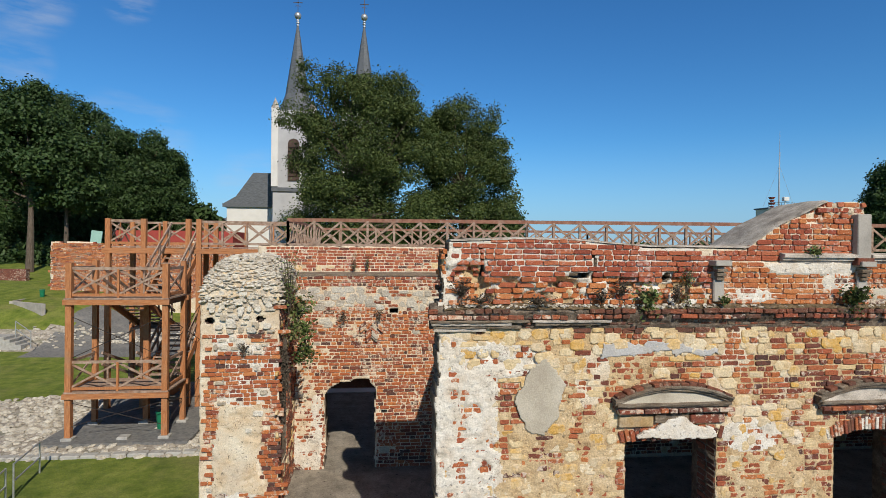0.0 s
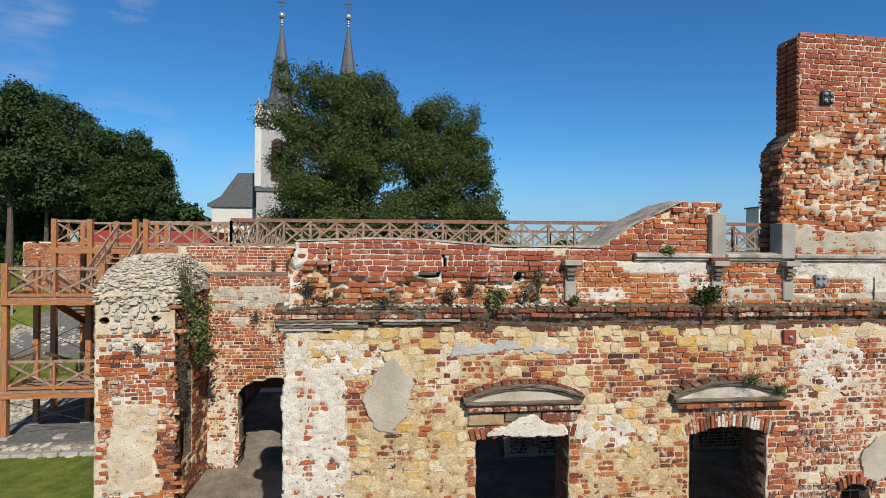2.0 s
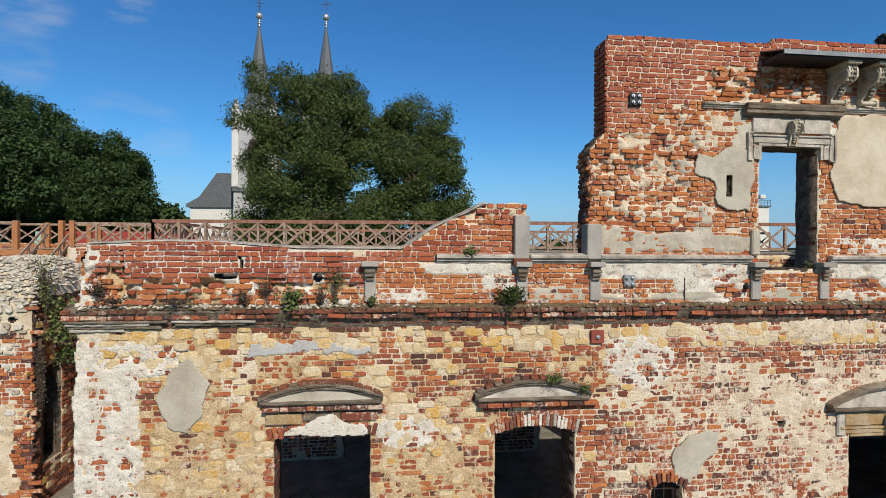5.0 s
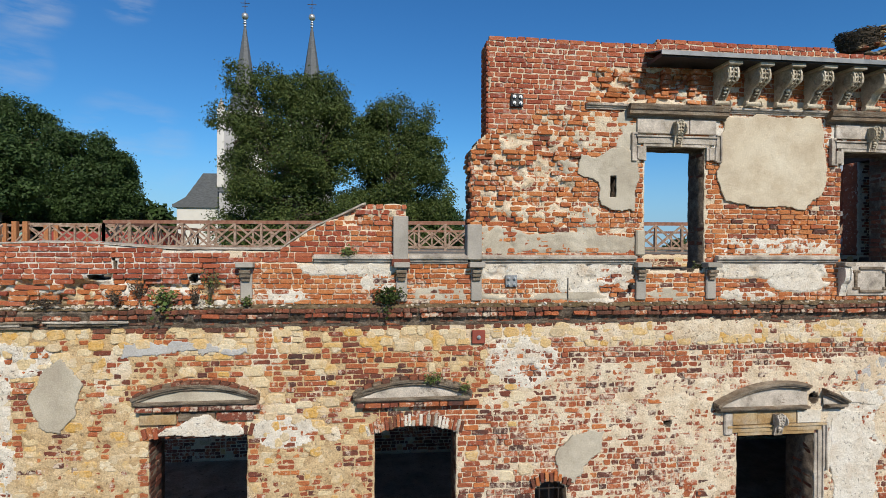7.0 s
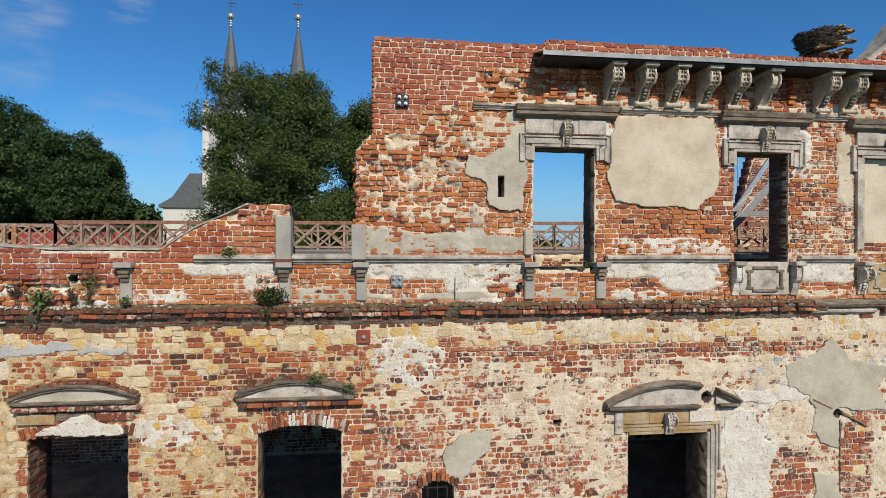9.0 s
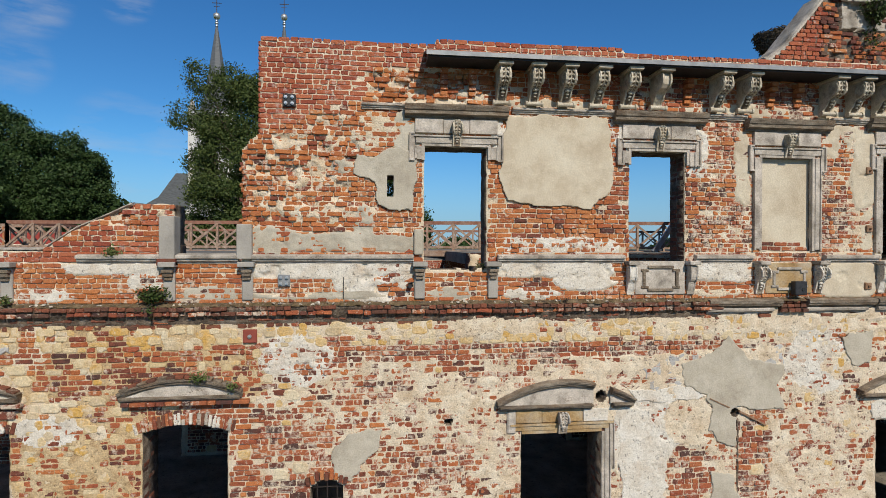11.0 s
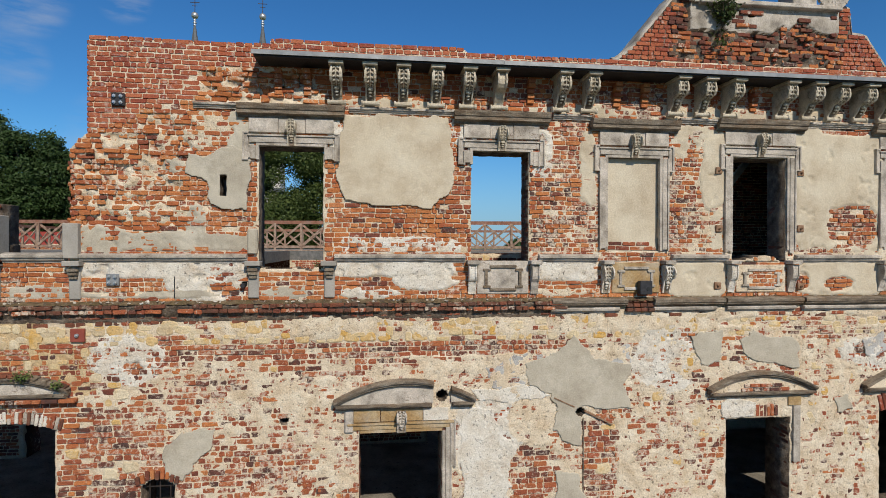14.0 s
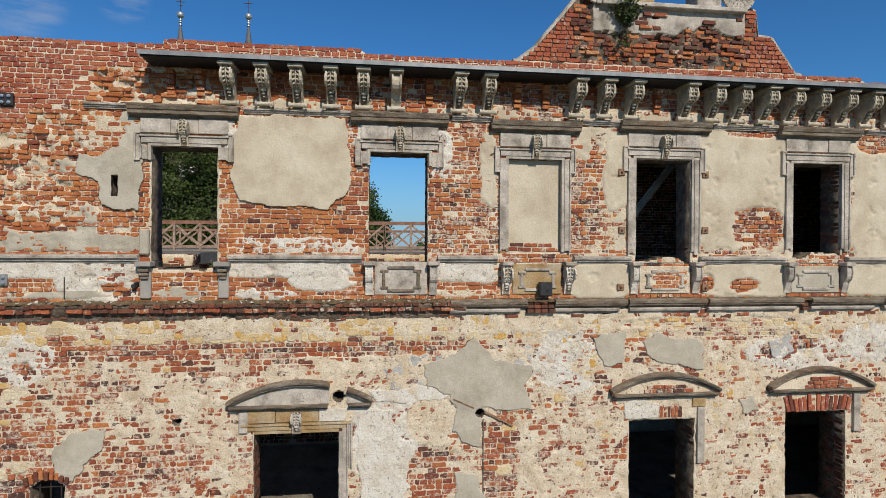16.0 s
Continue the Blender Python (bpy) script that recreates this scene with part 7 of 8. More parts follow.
CX, CY = ((GX[:-1, :-1] + GX[1:, 1:]) / 2).ravel(), ((GY[:-1, :-1] + GY[1:, 1:]) / 2).ravel()
wob = 0.8 * fuzz(CX, CY, 0.5, 82, 3)
edge_y = 10.1 + 0.25 * wob
gi = np.zeros(len(Q), int)
rub = (CY > edge_y) & (CY < 18.5 + wob + 0.3 * (CX + 9)) & (CX > -17) & (CX < -3.5)
gi[rub] = 1
rub2 = (np.abs(CY - (27 + 0.35 * (CX + 20)) - wob) < 1.3) & (CX < -3.5) & (CX > -40)
gi[rub2] = 1
way = (CY > 24.5 + 0.8 * wob) & (CY < 33 + wob) & (CX > -19 + wob) & (CX < -3.5)
gi[way] = 2
# unseen yard before the facade, set to asphalt to cut bounced light
gi[(CX > -2.2) & (CX < 40) & (CY > -40) & (CY < 0.5)] = 3
ground = tagged(raw("ground", np.stack([GX, GY, GZ], -1).reshape(-1, 3), Q, [M_GRASS, M_RUBGROUND, M_PATH, M_ASPHALT], None, gi, True), "mown lawn with stony patches and a gravel way", "ground", kind="structure")
bm = bmesh.new()
box(bm, -10.6, -6.0, 11.0, 19.0, -1.0, -0.70)
tagged(part("gravel_bed", bm, M_PATH), "dark gravel bed under the stair tower", "gravel", kind="structure")

# loose stones
vs, fs = [], []
unit = bmesh.new()
bmesh.ops.create_icosphere(unit, subdivisions=1, radius=1.0)
uv_, uf_ = [v.co.copy() for v in unit.verts], [[v.index for v in f.verts] for f in unit.faces]
unit.free()
tries = 0
while len(vs) < 12 * 2600 and tries < 20000:
    tries += 1
    if tries % 4:
        x, y = rnd.uniform(-17, -5.2), rnd.uniform(9.9, 20)
        if -10.6 < x < -6.0 and 11.0 < y < 19:
            if rnd.random() > 0.03:
                continue
    else:
        x = rnd.uniform(-38, -4)
        y = 27 + 0.35 * (x + 20) + rnd.uniform(-1.4, 1.4)
    if y > 18.5 + 0.3 * (x + 9) and tries % 4:
        continue
    s = rnd.uniform(0.05, 0.16)
    z = float(ground_z(np.array(x), np.array(y)))
    m = Matrix.LocRotScale((x, y, z + s * 0.15), Euler((rnd.uniform(-0.3, 0.3), rnd.uniform(-0.3, 0.3), rnd.uniform(0, 6))), (s * rnd.uniform(0.8, 1.6), s, s * rnd.uniform(0.35, 0.7)))
    n0 = len(vs)
    vs += [tuple(m @ (c * rnd.uniform(0.8, 1.15))) for c in uv_]
    fs += [[n0 + i for i in f] for f in uf_]
me = bpy.data.meshes.new("loose_stones")
me.from_pydata(vs, [], fs)
me.materials.append(M_GREYRUBBLE)
tagged(new("loose_stones", me), "scattered pale rubble stones round the stair tower", "stones", kind="stuff")
kb = empty("kerb", "row of flat kerb stones along the lawn's edge", "kerb", kind="structure", at=(0, 0, -0.8))
x = -14.0
while x < -3.7:
    w = rnd.uniform(0.35, 0.6)
    bm = bmesh.new()
    box(bm, x, x + w - 0.03, 9.95 + 0.07 * (x + 9) * 0, 10.25 + rnd.uniform(-0.05, 0.05), -0.1, 0.10 + rnd.uniform(0, 0.03), 0.03)
    part("kerb_stone", bm, M_KERB, kb)
    x += w


# ---- timber railings ----
def railing(name, a, b, label, bays, z0, h, wood, top_wood, group):
    a, b = Vector((*a, z0)), Vector((*b, z0))
    ob = empty(name, label, "railing", group=group, at=a)
    d = (b - a) / bays
    ang = math.atan2(d.y, d.x)
    side = Vector((-math.sin(ang), math.cos(ang), 0))
    up = Vector((0, 0, 1))
    for i in range(bays + 1):
        bm = bmesh.new()
        beam(bm, d * i, d * i + up * (h - 0.05), 0.085)
        part("post", bm, wood, ob)
    bm = bmesh.new()
    beam(bm, up * (h - 0.02), d * bays + up * (h - 0.02), 0.05, 0.13)
    part("top_rail", bm, top_wood, ob)
    bm = bmesh.new()
    beam(bm, up * 0.12, d * bays + up * 0.12, 0.06, 0.09)
    part("bottom_rail", bm, wood, ob)
    for i in range(bays):
        for s, (p, q) in ((-1, (0.14, h - 0.08)), (1, (h - 0.08, 0.14))):
            bm = bmesh.new()
            beam(bm, d * i + up * p + side * 0.045 * s, d * (i + 1) + up * q + side * 0.045 * s, 0.035, 0.075)
            part("brace", bm, wood, ob)
    return ob


railing("terrace_railing", (-3.30, rail_y(-3.3)), (5.5, rail_y(5.5)), "silvered timber railing with crossed braces on the terrace", 9, 5.56, 1.05, M_GREYWOOD, M_REDWOOD, "terrace railings")
railing("terrace_railing", (5.5, rail_y(5.5)), (15.25, rail_y(15.25)), "silvered timber railing with crossed braces on the terrace", 10, 5.56, 1.05, M_GREYWOOD, M_REDWOOD, "terrace railings")
railing("terrace_railing", (15.25, rail_y(15.25)), (27.0, rail_y(27)), "silvered timber railing with crossed braces on the terrace", 12, 5.56, 1.05, M_GREYWOOD, M_REDWOOD, "terrace railings")
railing("terrace_railing", (-3.30, rail_y(-3.3)), (-3.1, 23.5), "silvered timber railing returning along the terrace end", 10, 5.56, 1.05, M_GREYWOOD, M_REDWOOD, "terrace railings")
railing("terrace_railing", (-3.1, 23.5), (12.0, 22.8), "far timber railing on the other side of the terrace", 15, 5.56, 1.05, M_GREYWOOD, M_REDWOOD, "terrace railings")
railing("terrace_railing", (12.0, 22.8), (28.0, 21.5), "far timber railing on the other side of the terrace", 16, 5.56, 1.05, M_GREYWOOD, M_REDWOOD, "terrace railings")
fascia = empty("terrace_fascia", "timber edge board under the terrace railing", "board", at=(-3.3, rail_y(-3.3), 5.45))
bm = bmesh.new()
beam(bm, (0, -0.1, 0), (30.0, -3.6 - 0.1, 0), 0.05, 0.22)
part("board", bm, M_GREYWOOD, fascia)

# ---- timber stair tower ----
tower = empty("stair_tower", "open brown timber stair tower with crossed railings and grey treads", "stair tower", at=(-8.4, 13.2, -0.8))
TX0, TX1, TYF, TYM, TYB = -9.83, -6.88, 11.45, 13.1, 15.0
o = Vector(tower.location)


def tpart(name, segs, w, m, h=None, label=""):
    bm = bmesh.new()
    for p, q in segs:
        beam(bm, Vector(p) - o, Vector(q) - o, w, h)
    return part(name, bm, m, tower, label)


def tower_rail(x0, y0, x1, y1, z, h=1.0, bays=2, slope=0.0, wood=None):
    p, q = Vector((x0, y0, z)), Vector((x1, y1, z + slope))
    d = (q - p) / bays
    up = Vector((0, 0, 1))
    for k in (0.10, h - 0.04):
        tpart("rail", [(p + up * k, q + up * k)], 0.05, wood or (M_WOOD if k < 0.5 else M_GREYWOOD), 0.09)
    for i in range(bays):
        a, b = p + d * i, p + d * (i + 1)
        tpart("brace", [(a + up * 0.12, b + up * (h - 0.08))], 0.03, M_GREYWOOD, 0.065)
        off = Vector((-d.y, d.x, 0)).normalized() * 0.034
        tpart("brace", [(a + up * (h - 0.08) + off, b + up * 0.12 + off)], 0.03, wood or M_GREYWOOD, 0.065)
        if i:
            tpart("baluster", [(a, a + up * (h - 0.05))], 0.07, wood or M_WOOD)


for x in (TX0, TX1):
    tpart("front_post", [((x, TYF, -0.72), (x, TYF, 5.0))], 0.18, M_WOOD)
    tpart("middle_post", [((x + (0.0 if x < -8 else 0.0), TYM, -0.72), (x, TYM, 5.05))], 0.16, M_WOOD)
for x, top in ((-10.3, 6.62), (-9.0, 6.62), (-7.35, 6.64), (-6.95, 6.64)):
    tpart("back_post", [((x, TYB, -0.72), (x, TYB, top))], 0.18, M_WOOD)
    tpart("back_post", [((x + 0.1, TYB + 1.9, -0.72), (x + 0.1, TYB + 1.9, top))], 0.17, M_WOOD)
tpart("centre_post", [((-8.15, TYM + 0.1, -0.72), (-8.15, TYM + 0.1, 3.7))], 0.18, M_WOOD)
for x in (TX0, TX1, -8.15):
    for y in (TYF, TYM):
        bm = bmesh.new()
        box(bm, x - 0.17 - o.x, x + 0.17 - o.x, y - 0.17 - o.y, y + 0.17 - o.y, -0.05, 0.18, 0.02)
        part("footing", bm, M_KERB, tower)
for z in (3.83, 0.80):
    n = 9
    for i in range(n):
        y = TYF - 0.12 + i * (TYM - TYF + 0.1) / n
        bm = bmesh.new()
        box(bm, TX0 - 0.12 - o.x, TX1 + 0.12 - o.x, y - o.y, y + 0.17 - o.y, z - o.z, z + 0.05 - o.z)
        part("deck_board", bm, M_GREYWOOD, tower)
    for y in (TYF - 0.10, TYM + 0.1):
        tpart("deck_beam", [((TX0 - 0.15, y, z - 0.09), (TX1 + 0.15, y, z - 0.09))], 0.10, M_WOODBEAM, 0.17)
    for x in (TX0, -8.4, TX1):
        tpart("joist", [((x, TYF, z - 0.10), (x, TYM, z - 0.10))], 0.10, M_WOOD, 0.18)
    tower_rail(TX0, TYF, TX1, TYF, z + 0.04, 1.0, 2)
    for x in (TX0, TX1):
        tower_rail(x, TYF, x, TYM, z + 0.04, 1.0, 1)
# flights between the decks and the gallery
for (xa, xb, za, ya, zb, yb) in ((-9.65, -8.5, -0.75, 17.5, 0.82, TYM + 0.1), (-8.2, -7.0, 0.85, TYM + 0.1, 2.3, 15.4), (-9.65, -8.4, 2.3, 16.6, 3.85, TYM + 0.1), (-8.2, -7.1, 3.85, TYM + 0.1, 5.55, 15.6)):
    n = 9
    for i in range(n):
        t = (i + 0.5) / n
        y, z = ya + (yb - ya) * t, za + (zb - za) * t
        bm = bmesh.new()
        box(bm, xa - o.x, xb - o.x, y - 0.14 - o.y, y + 0.14 - o.y, z - o.z, z + 0.045 - o.z, 0.004)
        part("tread", bm, M_GREYWOOD, tower)
    for x in (xa, xb):
        tpart("stringer", [((x, ya, za - 0.08), (x, yb, zb - 0.08))], 0.07, M_WOOD, 0.26)
        for k in (0.95, 0.55):
            tpart("hand_rail", [((x, ya, za + k), (x, yb, zb + k))], 0.05, M_GREYWOOD, 0.09)
        for t in (0.1, 0.5, 0.9):
            y, z = ya + (yb - ya) * t, za + (zb - za) * t
            tpart("baluster", [((x, y, z), (x, y, z + 0.95))], 0.06, M_GREYWOOD)
for x0, x1, z in ((-9.6, -6.9, 2.3),):
    for i in range(7):
        bm = bmesh.new()
        box(bm, x0 - o.x, x1 - o.x, 15.3 + 0.22 * i - o.y, 15.5 + 0.22 * i - o.y, z - o.z, z + 0.05 - o.z)
        part("deck_board", bm, M_GREYWOOD, tower)
# gallery at the top
for i in range(9):
    y = 15.0 + 0.22 * i
    bm = bmesh.new()
    box(bm, -10.5 - o.x, -3.2 - o.x, y - o.y, y + 0.2 - o.y, 5.50 - o.z, 5.55 - o.z)
    part("deck_board", bm, M_GREYWOOD, tower)
tpart("deck_beam", [((-10.5, 14.95, 5.38), (-3.2, 14.95, 5.38))], 0.10, M_WOODBEAM, 0.20)
tower_rail(-10.3, TYB, -9.0, TYB, 5.58, 1.0, 1)
tower_rail(-7.0, TYB, -3.3, TYB, 5.58, 1.0, 4, wood=M_GREYWOOD)
tower_rail(-10.3, TYB + 1.9, -3.3, TYB + 1.9, 5.58, 1.0, 6)
tower_rail(-10.3, TYB, -10.3, TYB + 1.9, 5.58, 1.0, 2)
for za, zb in ((-0.3, 0.5), (1.9, 3.3)):
    for s in (0, 1):
        bm = bmesh.new()
        tube(bm, Vector((TX0, TYF, za if s else zb)) - o, Vector((TX1, TYF, zb if s else za)) - o, 0.012, n=6)
        part("tie_rod", bm, M_IRON, tower)
        bm = bmesh.new()
        tube(bm, Vector((TX1, TYF, za if s else zb)) - o, Vector((TX1, TYB, zb if s else za)) - o, 0.012, n=6)
        part("tie_rod", bm, M_IRON, tower)


def bin_(x, y, z, s):
    ob = empty("litter_bin", "small green plastic litter bin", "litter bin", group="litter bins", at=(x, y, z))
    bm = bmesh.new()
    tube(bm, (0, 0, 0), (0, 0, 0.55 * s), 0.17 * s, 0.21 * s, 14)
    part("body", bm, M_GREENBIN, ob)
    bm = bmesh.new()
    tube(bm, (0, 0, 0.55 * s), (0, 0, 0.62 * s), 0.23 * s, 0.20 * s, 14)
    part("rim", bm, M_GREENBIN, ob)


bin_(-7.3, 12.4, -0.70, 1.0)
bin_(-23.1, 33.6, float(ground_z(np.array(-23.1), np.array(33.6))), 0.8)

# steel hand rails by the lawn
def hand_rail(x0, y0, x1, y1, z, label, dz=0.0):
    ob = empty("hand_rail", label, "hand rail", group="steel hand rails", at=(x0, y0, z))
    d = Vector((x1 - x0, y1 - y0, dz))
    for t in (0.0, 1.0):
        bm = bmesh.new()
        tube(bm, d * t, d * t + Vector((0, 0, 0.95)), 0.024, n=8)
        part("post", bm, M_STEEL, ob)
    for k in (0.93, 0.5):
        bm = bmesh.new()
        tube(bm, Vector((0, 0, k)), d + Vector((0, 0, k)), 0.022, n=8)
        part("rail", bm, M_STEEL, ob)


hand_rail(-9.3, 9.0, -9.0, 7.4, -0.85, "galvanised steel hand rail at the lawn's edge")
hand_rail(-9.0, 7.1, -8.7, 5.6, -0.85, "galvanised steel hand rail at the lawn's edge")
hand_rail(-3.3, 3.4, -2.9, 1.6, -0.3, "galvanised steel hand rail beside the ruined pier", -0.5)
hand_rail(-20.2, 26.0, -19.0, 25.3, 0.3, "white steel hand rail on a short flight of steps", -0.5)
st = empty("garden_steps", "short flight of pale concrete steps", "steps", at=(-20.2, 26.0, -0.1))
for i in range(4):
    bm = bmesh.new()
    box(bm, -1.6, -0.5 + 0.3 * i, -0.2, 1.2, 0.45 - 0.15 * (i + 1) - (0.5 if i == 3 else 0), 0.45 - 0.15 * i, 0.01)
    part("step", bm, M_KERB, st)
rw = empty("retaining_wall", "low grey concrete retaining wall on the slope", "wall", at=(-22.0, 30, 0))
bm = bmesh.new()
for a, b, nm in (((-1.4, 1.0), (1.3, -0.7), "front"), ((-1.5, 1.15), (-2.0, 6.2), "return")):
    d = Vector((b[0] - a[0], b[1] - a[1], 0))
    box(bm, 0, d.length, 0, 0.22, 0.4, 1.86, 0.015)
    bmesh.ops.transform(bm, matrix=Matrix.Translation((a[0], a[1], 0)) @ Matrix.Rotation(math.atan2(d.y, d.x), 4, "Z"), verts=bm.verts[:])
    part(nm, bm, M_CONCRETE, rw)
    bm = bmesh.new()
bm.free()
tagged(rw, kind="structure")
fw = tagged(skin("wall_garden", lambda u, v, h: (u, 36.0 - h, v), -23.9, -11.0, 0.0, 5.9, 0.12, lambda x, z: z < 5.75 + 0.15 * fuzz(x, 0 * x, 1, 95, 2), lambda x, z: 0.02 * fuzz(x, z, 3, 96, 3), lambda x, z: np.zeros(x.shape, int), [M_LIME, M_BRICK_OLD], 0.6),
            "old patched brick garden wall behind the tower", "wall", kind="structure")
gb2 = courses(-23.95, -11.0, 1.6, 5.7, 0.095, rnd, lambda u, v: True, lambda x, z: 0.03, lambda x, z, r: M_BRICK_NEW if r.random() < 0.5 else M_BRICK_OLD, lambda x, z: 0.02, lambda x, z: 0.02)
gb2 = [(a, b, c * 0.97, d * 0.95, e + 0.02, f, rnd.choice((M_BRICK_ORANGE, M_BRICK_ORANGE, M_BRICK_OLD)), "brick") for a, b, c, d, e, f, g, n in gb2]
masonry(fw, lambda u, v, h: (u, 36.0 - h, v), gb2, 37, lambda u, v: False)
bare_box("wall_boundary", "low red brick boundary wall under the trees", "wall", -50.0, -31.2, 45.6, 46.1, 1.0, 3.33, M_BRICK_OLD)
bare_box("red_roof", "low shed with a red sheet roof behind the garden wall", "shed", -23.0, -13.0, 44.0, 50.0, 2.0, 6.9, M_REDROOF, kind="")
tb = empty("green_board", "pale green tilted board beside a red roof", "board", at=(-25.0, 44.0, 2.5))
bm = bmesh.new()
beam(bm, (0, 0, 0), (0.5, 0, 4.3), 0.1, 0.9)
part("board", bm, M_TEAL, tb)


# ---- distance: church, houses, mast ----
def house(x0, x1, y0, y1, z0, z1, rise, label, wall=None, roof=None, wins=3):
    ob = empty("house", label, "house", group="far houses", at=((x0 + x1) / 2, y0, z0))
    hw, d, h = (x1 - x0) / 2, y1 - y0, z1 - z0
    bm = bmesh.new()
    box(bm, -hw, hw, 0, d, 0, h)
    part("wall", bm, wall or M_WHITEWALL, ob)
    bm = bmesh.new()
    sweep(bm, [(-0.3, h), (d / 2, h + rise), (d + 0.3, h), (d + 0.3, h - 0.15), (-0.3, h - 0.15)], -hw - 0.3, hw + 0.3)
    part("roof", bm, roof or M_SLATE, ob)
    for i in range(wins):
        x = -hw + (i + 0.5) * 2 * hw / wins
        bm = bmesh.new()
        box(bm, x - 0.45, x + 0.45, -0.06, 0.1, h - 2.0, h - 0.7)
        part("window", bm, M_GLASSDARK, ob)


house(-33, -21, 95, 105, 2.5, 9.6, 1.2, "white rendered house with a flat grey roof beyond the trees")
house(-20, -10, 88, 96, 2.5, 8.6, 1.4, "white rendered house partly behind the railing")

church = empty("church", "grey and white twin-towered church with slate spires and metal balls", "church", at=(-6.4, 67, 2.0))
co = Vector(church.location)


def cbox(name, x0, x1, y0, y1, z0, z1, m, bevel=0.0):
    bm = bmesh.new()
    box(bm, x0 - co.x, x1 - co.x, y0 - co.y, y1 - co.y, z0 - co.z, z1 - co.z, bevel)
    return part(name, bm, m, church)


for cx, topz in ((-10.76, 36.2), (-2.04, 36.5)):
    cbox("tower_body", cx - 2.55, cx + 2.55, 64.4, 69.6, 1.0, 23.0, M_GREYWALL)
    for s in (-1, 1):
        cbox("corner_strip", cx + s * 2.35 - 0.42, cx + s * 2.35 + 0.42, 64.2, 65.0, 13.2, 23.2, M_WHITEWALL, 0.03)
        bm = bmesh.new()
        tube(bm, Vector((cx + s * 2.35, 64.6, 23.2)) - co, Vector((cx + s * 2.35, 64.6, 24.6)) - co, 0.55, 0.02, 4)
        part("pinnacle", bm, M_STONE, church)
    cbox("string_course", cx - 2.7, cx + 2.7, 64.2, 69.8, 12.6, 13.1, M_SLATE)
    for z0, z1 in ((14.0, 19.4), (5.5, 9.5)):
        bm = bmesh.new()
        w = 0.72
        pts = [(-w, z0), (w, z0)] + [(w * math.cos(a), z1 - w + w * math.sin(a)) for a in np.linspace(0, math.pi, 9)]
        f0 = [bm.verts.new((cx + px - co.x, 64.33 - co.y, pz - co.z)) for px, pz in pts]
        f1 = [bm.verts.new((cx + px - co.x, 64.5 - co.y, pz - co.z)) for px, pz in pts]
        bm.faces.new(f0)
        for i in range(len(pts)):
            bm.faces.new((f0[i], f1[i], f1[(i + 1) % len(pts)], f0[(i + 1) % len(pts)]))
        bmesh.ops.recalc_face_normals(bm, faces=bm.faces[:])
        win = part("belfry_window", bm, M_LOUVRE, church, "dark louvred round-headed belfry window")
        for j in range(9):
            bm = bmesh.new()
            box(bm, cx - 0.7 - co.x, cx + 0.7 - co.x, 64.24 - co.y, 64.34 - co.y, z0 + (z1 - z0 - 0.6) * j / 9 - co.z, z0 + (z1 - z0 - 0.6) * j / 9 + 0.14 - co.z)
            part("louvre", bm, M_LOUVRE, win)
    bm = bmesh.new()
    tube(bm, Vector((cx, 67, 23.0)) - co, Vector((cx, 67, 25.6)) - co, 2.5, 1.55, 8)
    tube(bm, Vector((cx, 67, 25.6)) - co, Vector((cx, 67, topz - 1.3)) - co, 1.55, 0.13, 8)
    part("spire", bm, M_SLATE, church)
    bm = bmesh.new()
    for z, r in ((topz - 1.35, 0.2), (topz - 1.0, 0.24), (topz - 0.7, 0.2)):
        tube(bm, Vector((cx, 67, z)) - co, Vector((cx, 67, z + 0.12)) - co, r, n=12)
    tube(bm, Vector((cx, 67, topz - 1.4)) - co, Vector((cx, 67, topz)) - co, 0.12, n=8)
    part("finial_neck", bm, M_STEEL, church)
    bm = bmesh.new()
    g = bmesh.ops.create_uvsphere(bm, u_segments=20, v_segments=12, radius=0.46)
    bmesh.ops.translate(bm, verts=g["verts"], vec=Vector((cx, 67, topz)) - co)
    part("finial_ball", bm, M_STEEL, church, "shiny metal ball", True)
    bm = bmesh.new()
    beam(bm, Vector((cx, 67, topz)) - co, Vector((cx, 67, topz + 2.5)) - co, 0.07)
    beam(bm, Vector((cx - 0.6, 67, topz + 1.75)) - co, Vector((cx + 0.6, 67, topz + 1.75)) - co, 0.07)
    beam(bm, Vector((cx - 0.35, 67, topz + 1.3)) - co, Vector((cx + 0.35, 67, topz + 1.3)) - co, 0.05)
    part("cross", bm, M_IRON, church)
cbox("nave_wall", -20.4, -8.0, 70, 92, 1.0, 11.1, M_WHITEWALL)
cbox("eaves_board", -20.9, -8.0, 69.7, 92.3, 10.9, 11.35, M_SLATE)
bm = bmesh.new()
prof = [(-20.9, 11.3), (-19.2, 12.3), (-16.9, 15.6), (-9.0, 15.6), (-8.0, 11.3)]
f0 = [bm.verts.new((x - co.x, 69.8 - co.y, z - co.z)) for x, z in prof]
f1 = [bm.verts.new((x - co.x + (2.0 if i in (2,) else 0), 92 - co.y, z - co.z)) for i, (x, z) in enumerate(prof)]
bm.faces.new(f0)
bm.faces.new(f1[::-1])
for i in range(5):
    bm.faces.new((f0[i], f1[i], f1[(i + 1) % 5], f0[(i + 1) % 5]))
bmesh.ops.recalc_face_normals(bm, faces=bm.faces[:])
part("nave_roof", bm, M_SLATE, church)

mast = empty("signal_station", "white roof hut with a tall lattice mast, railing and red siren", "mast", at=(85.3, 100, 2.0))
bm = bmesh.new()
box(bm, -2.6, 3.0, 0, 4, 0, 12.6)
part("hut", bm, M_WHITEWALL, mast)
bm = bmesh.new()
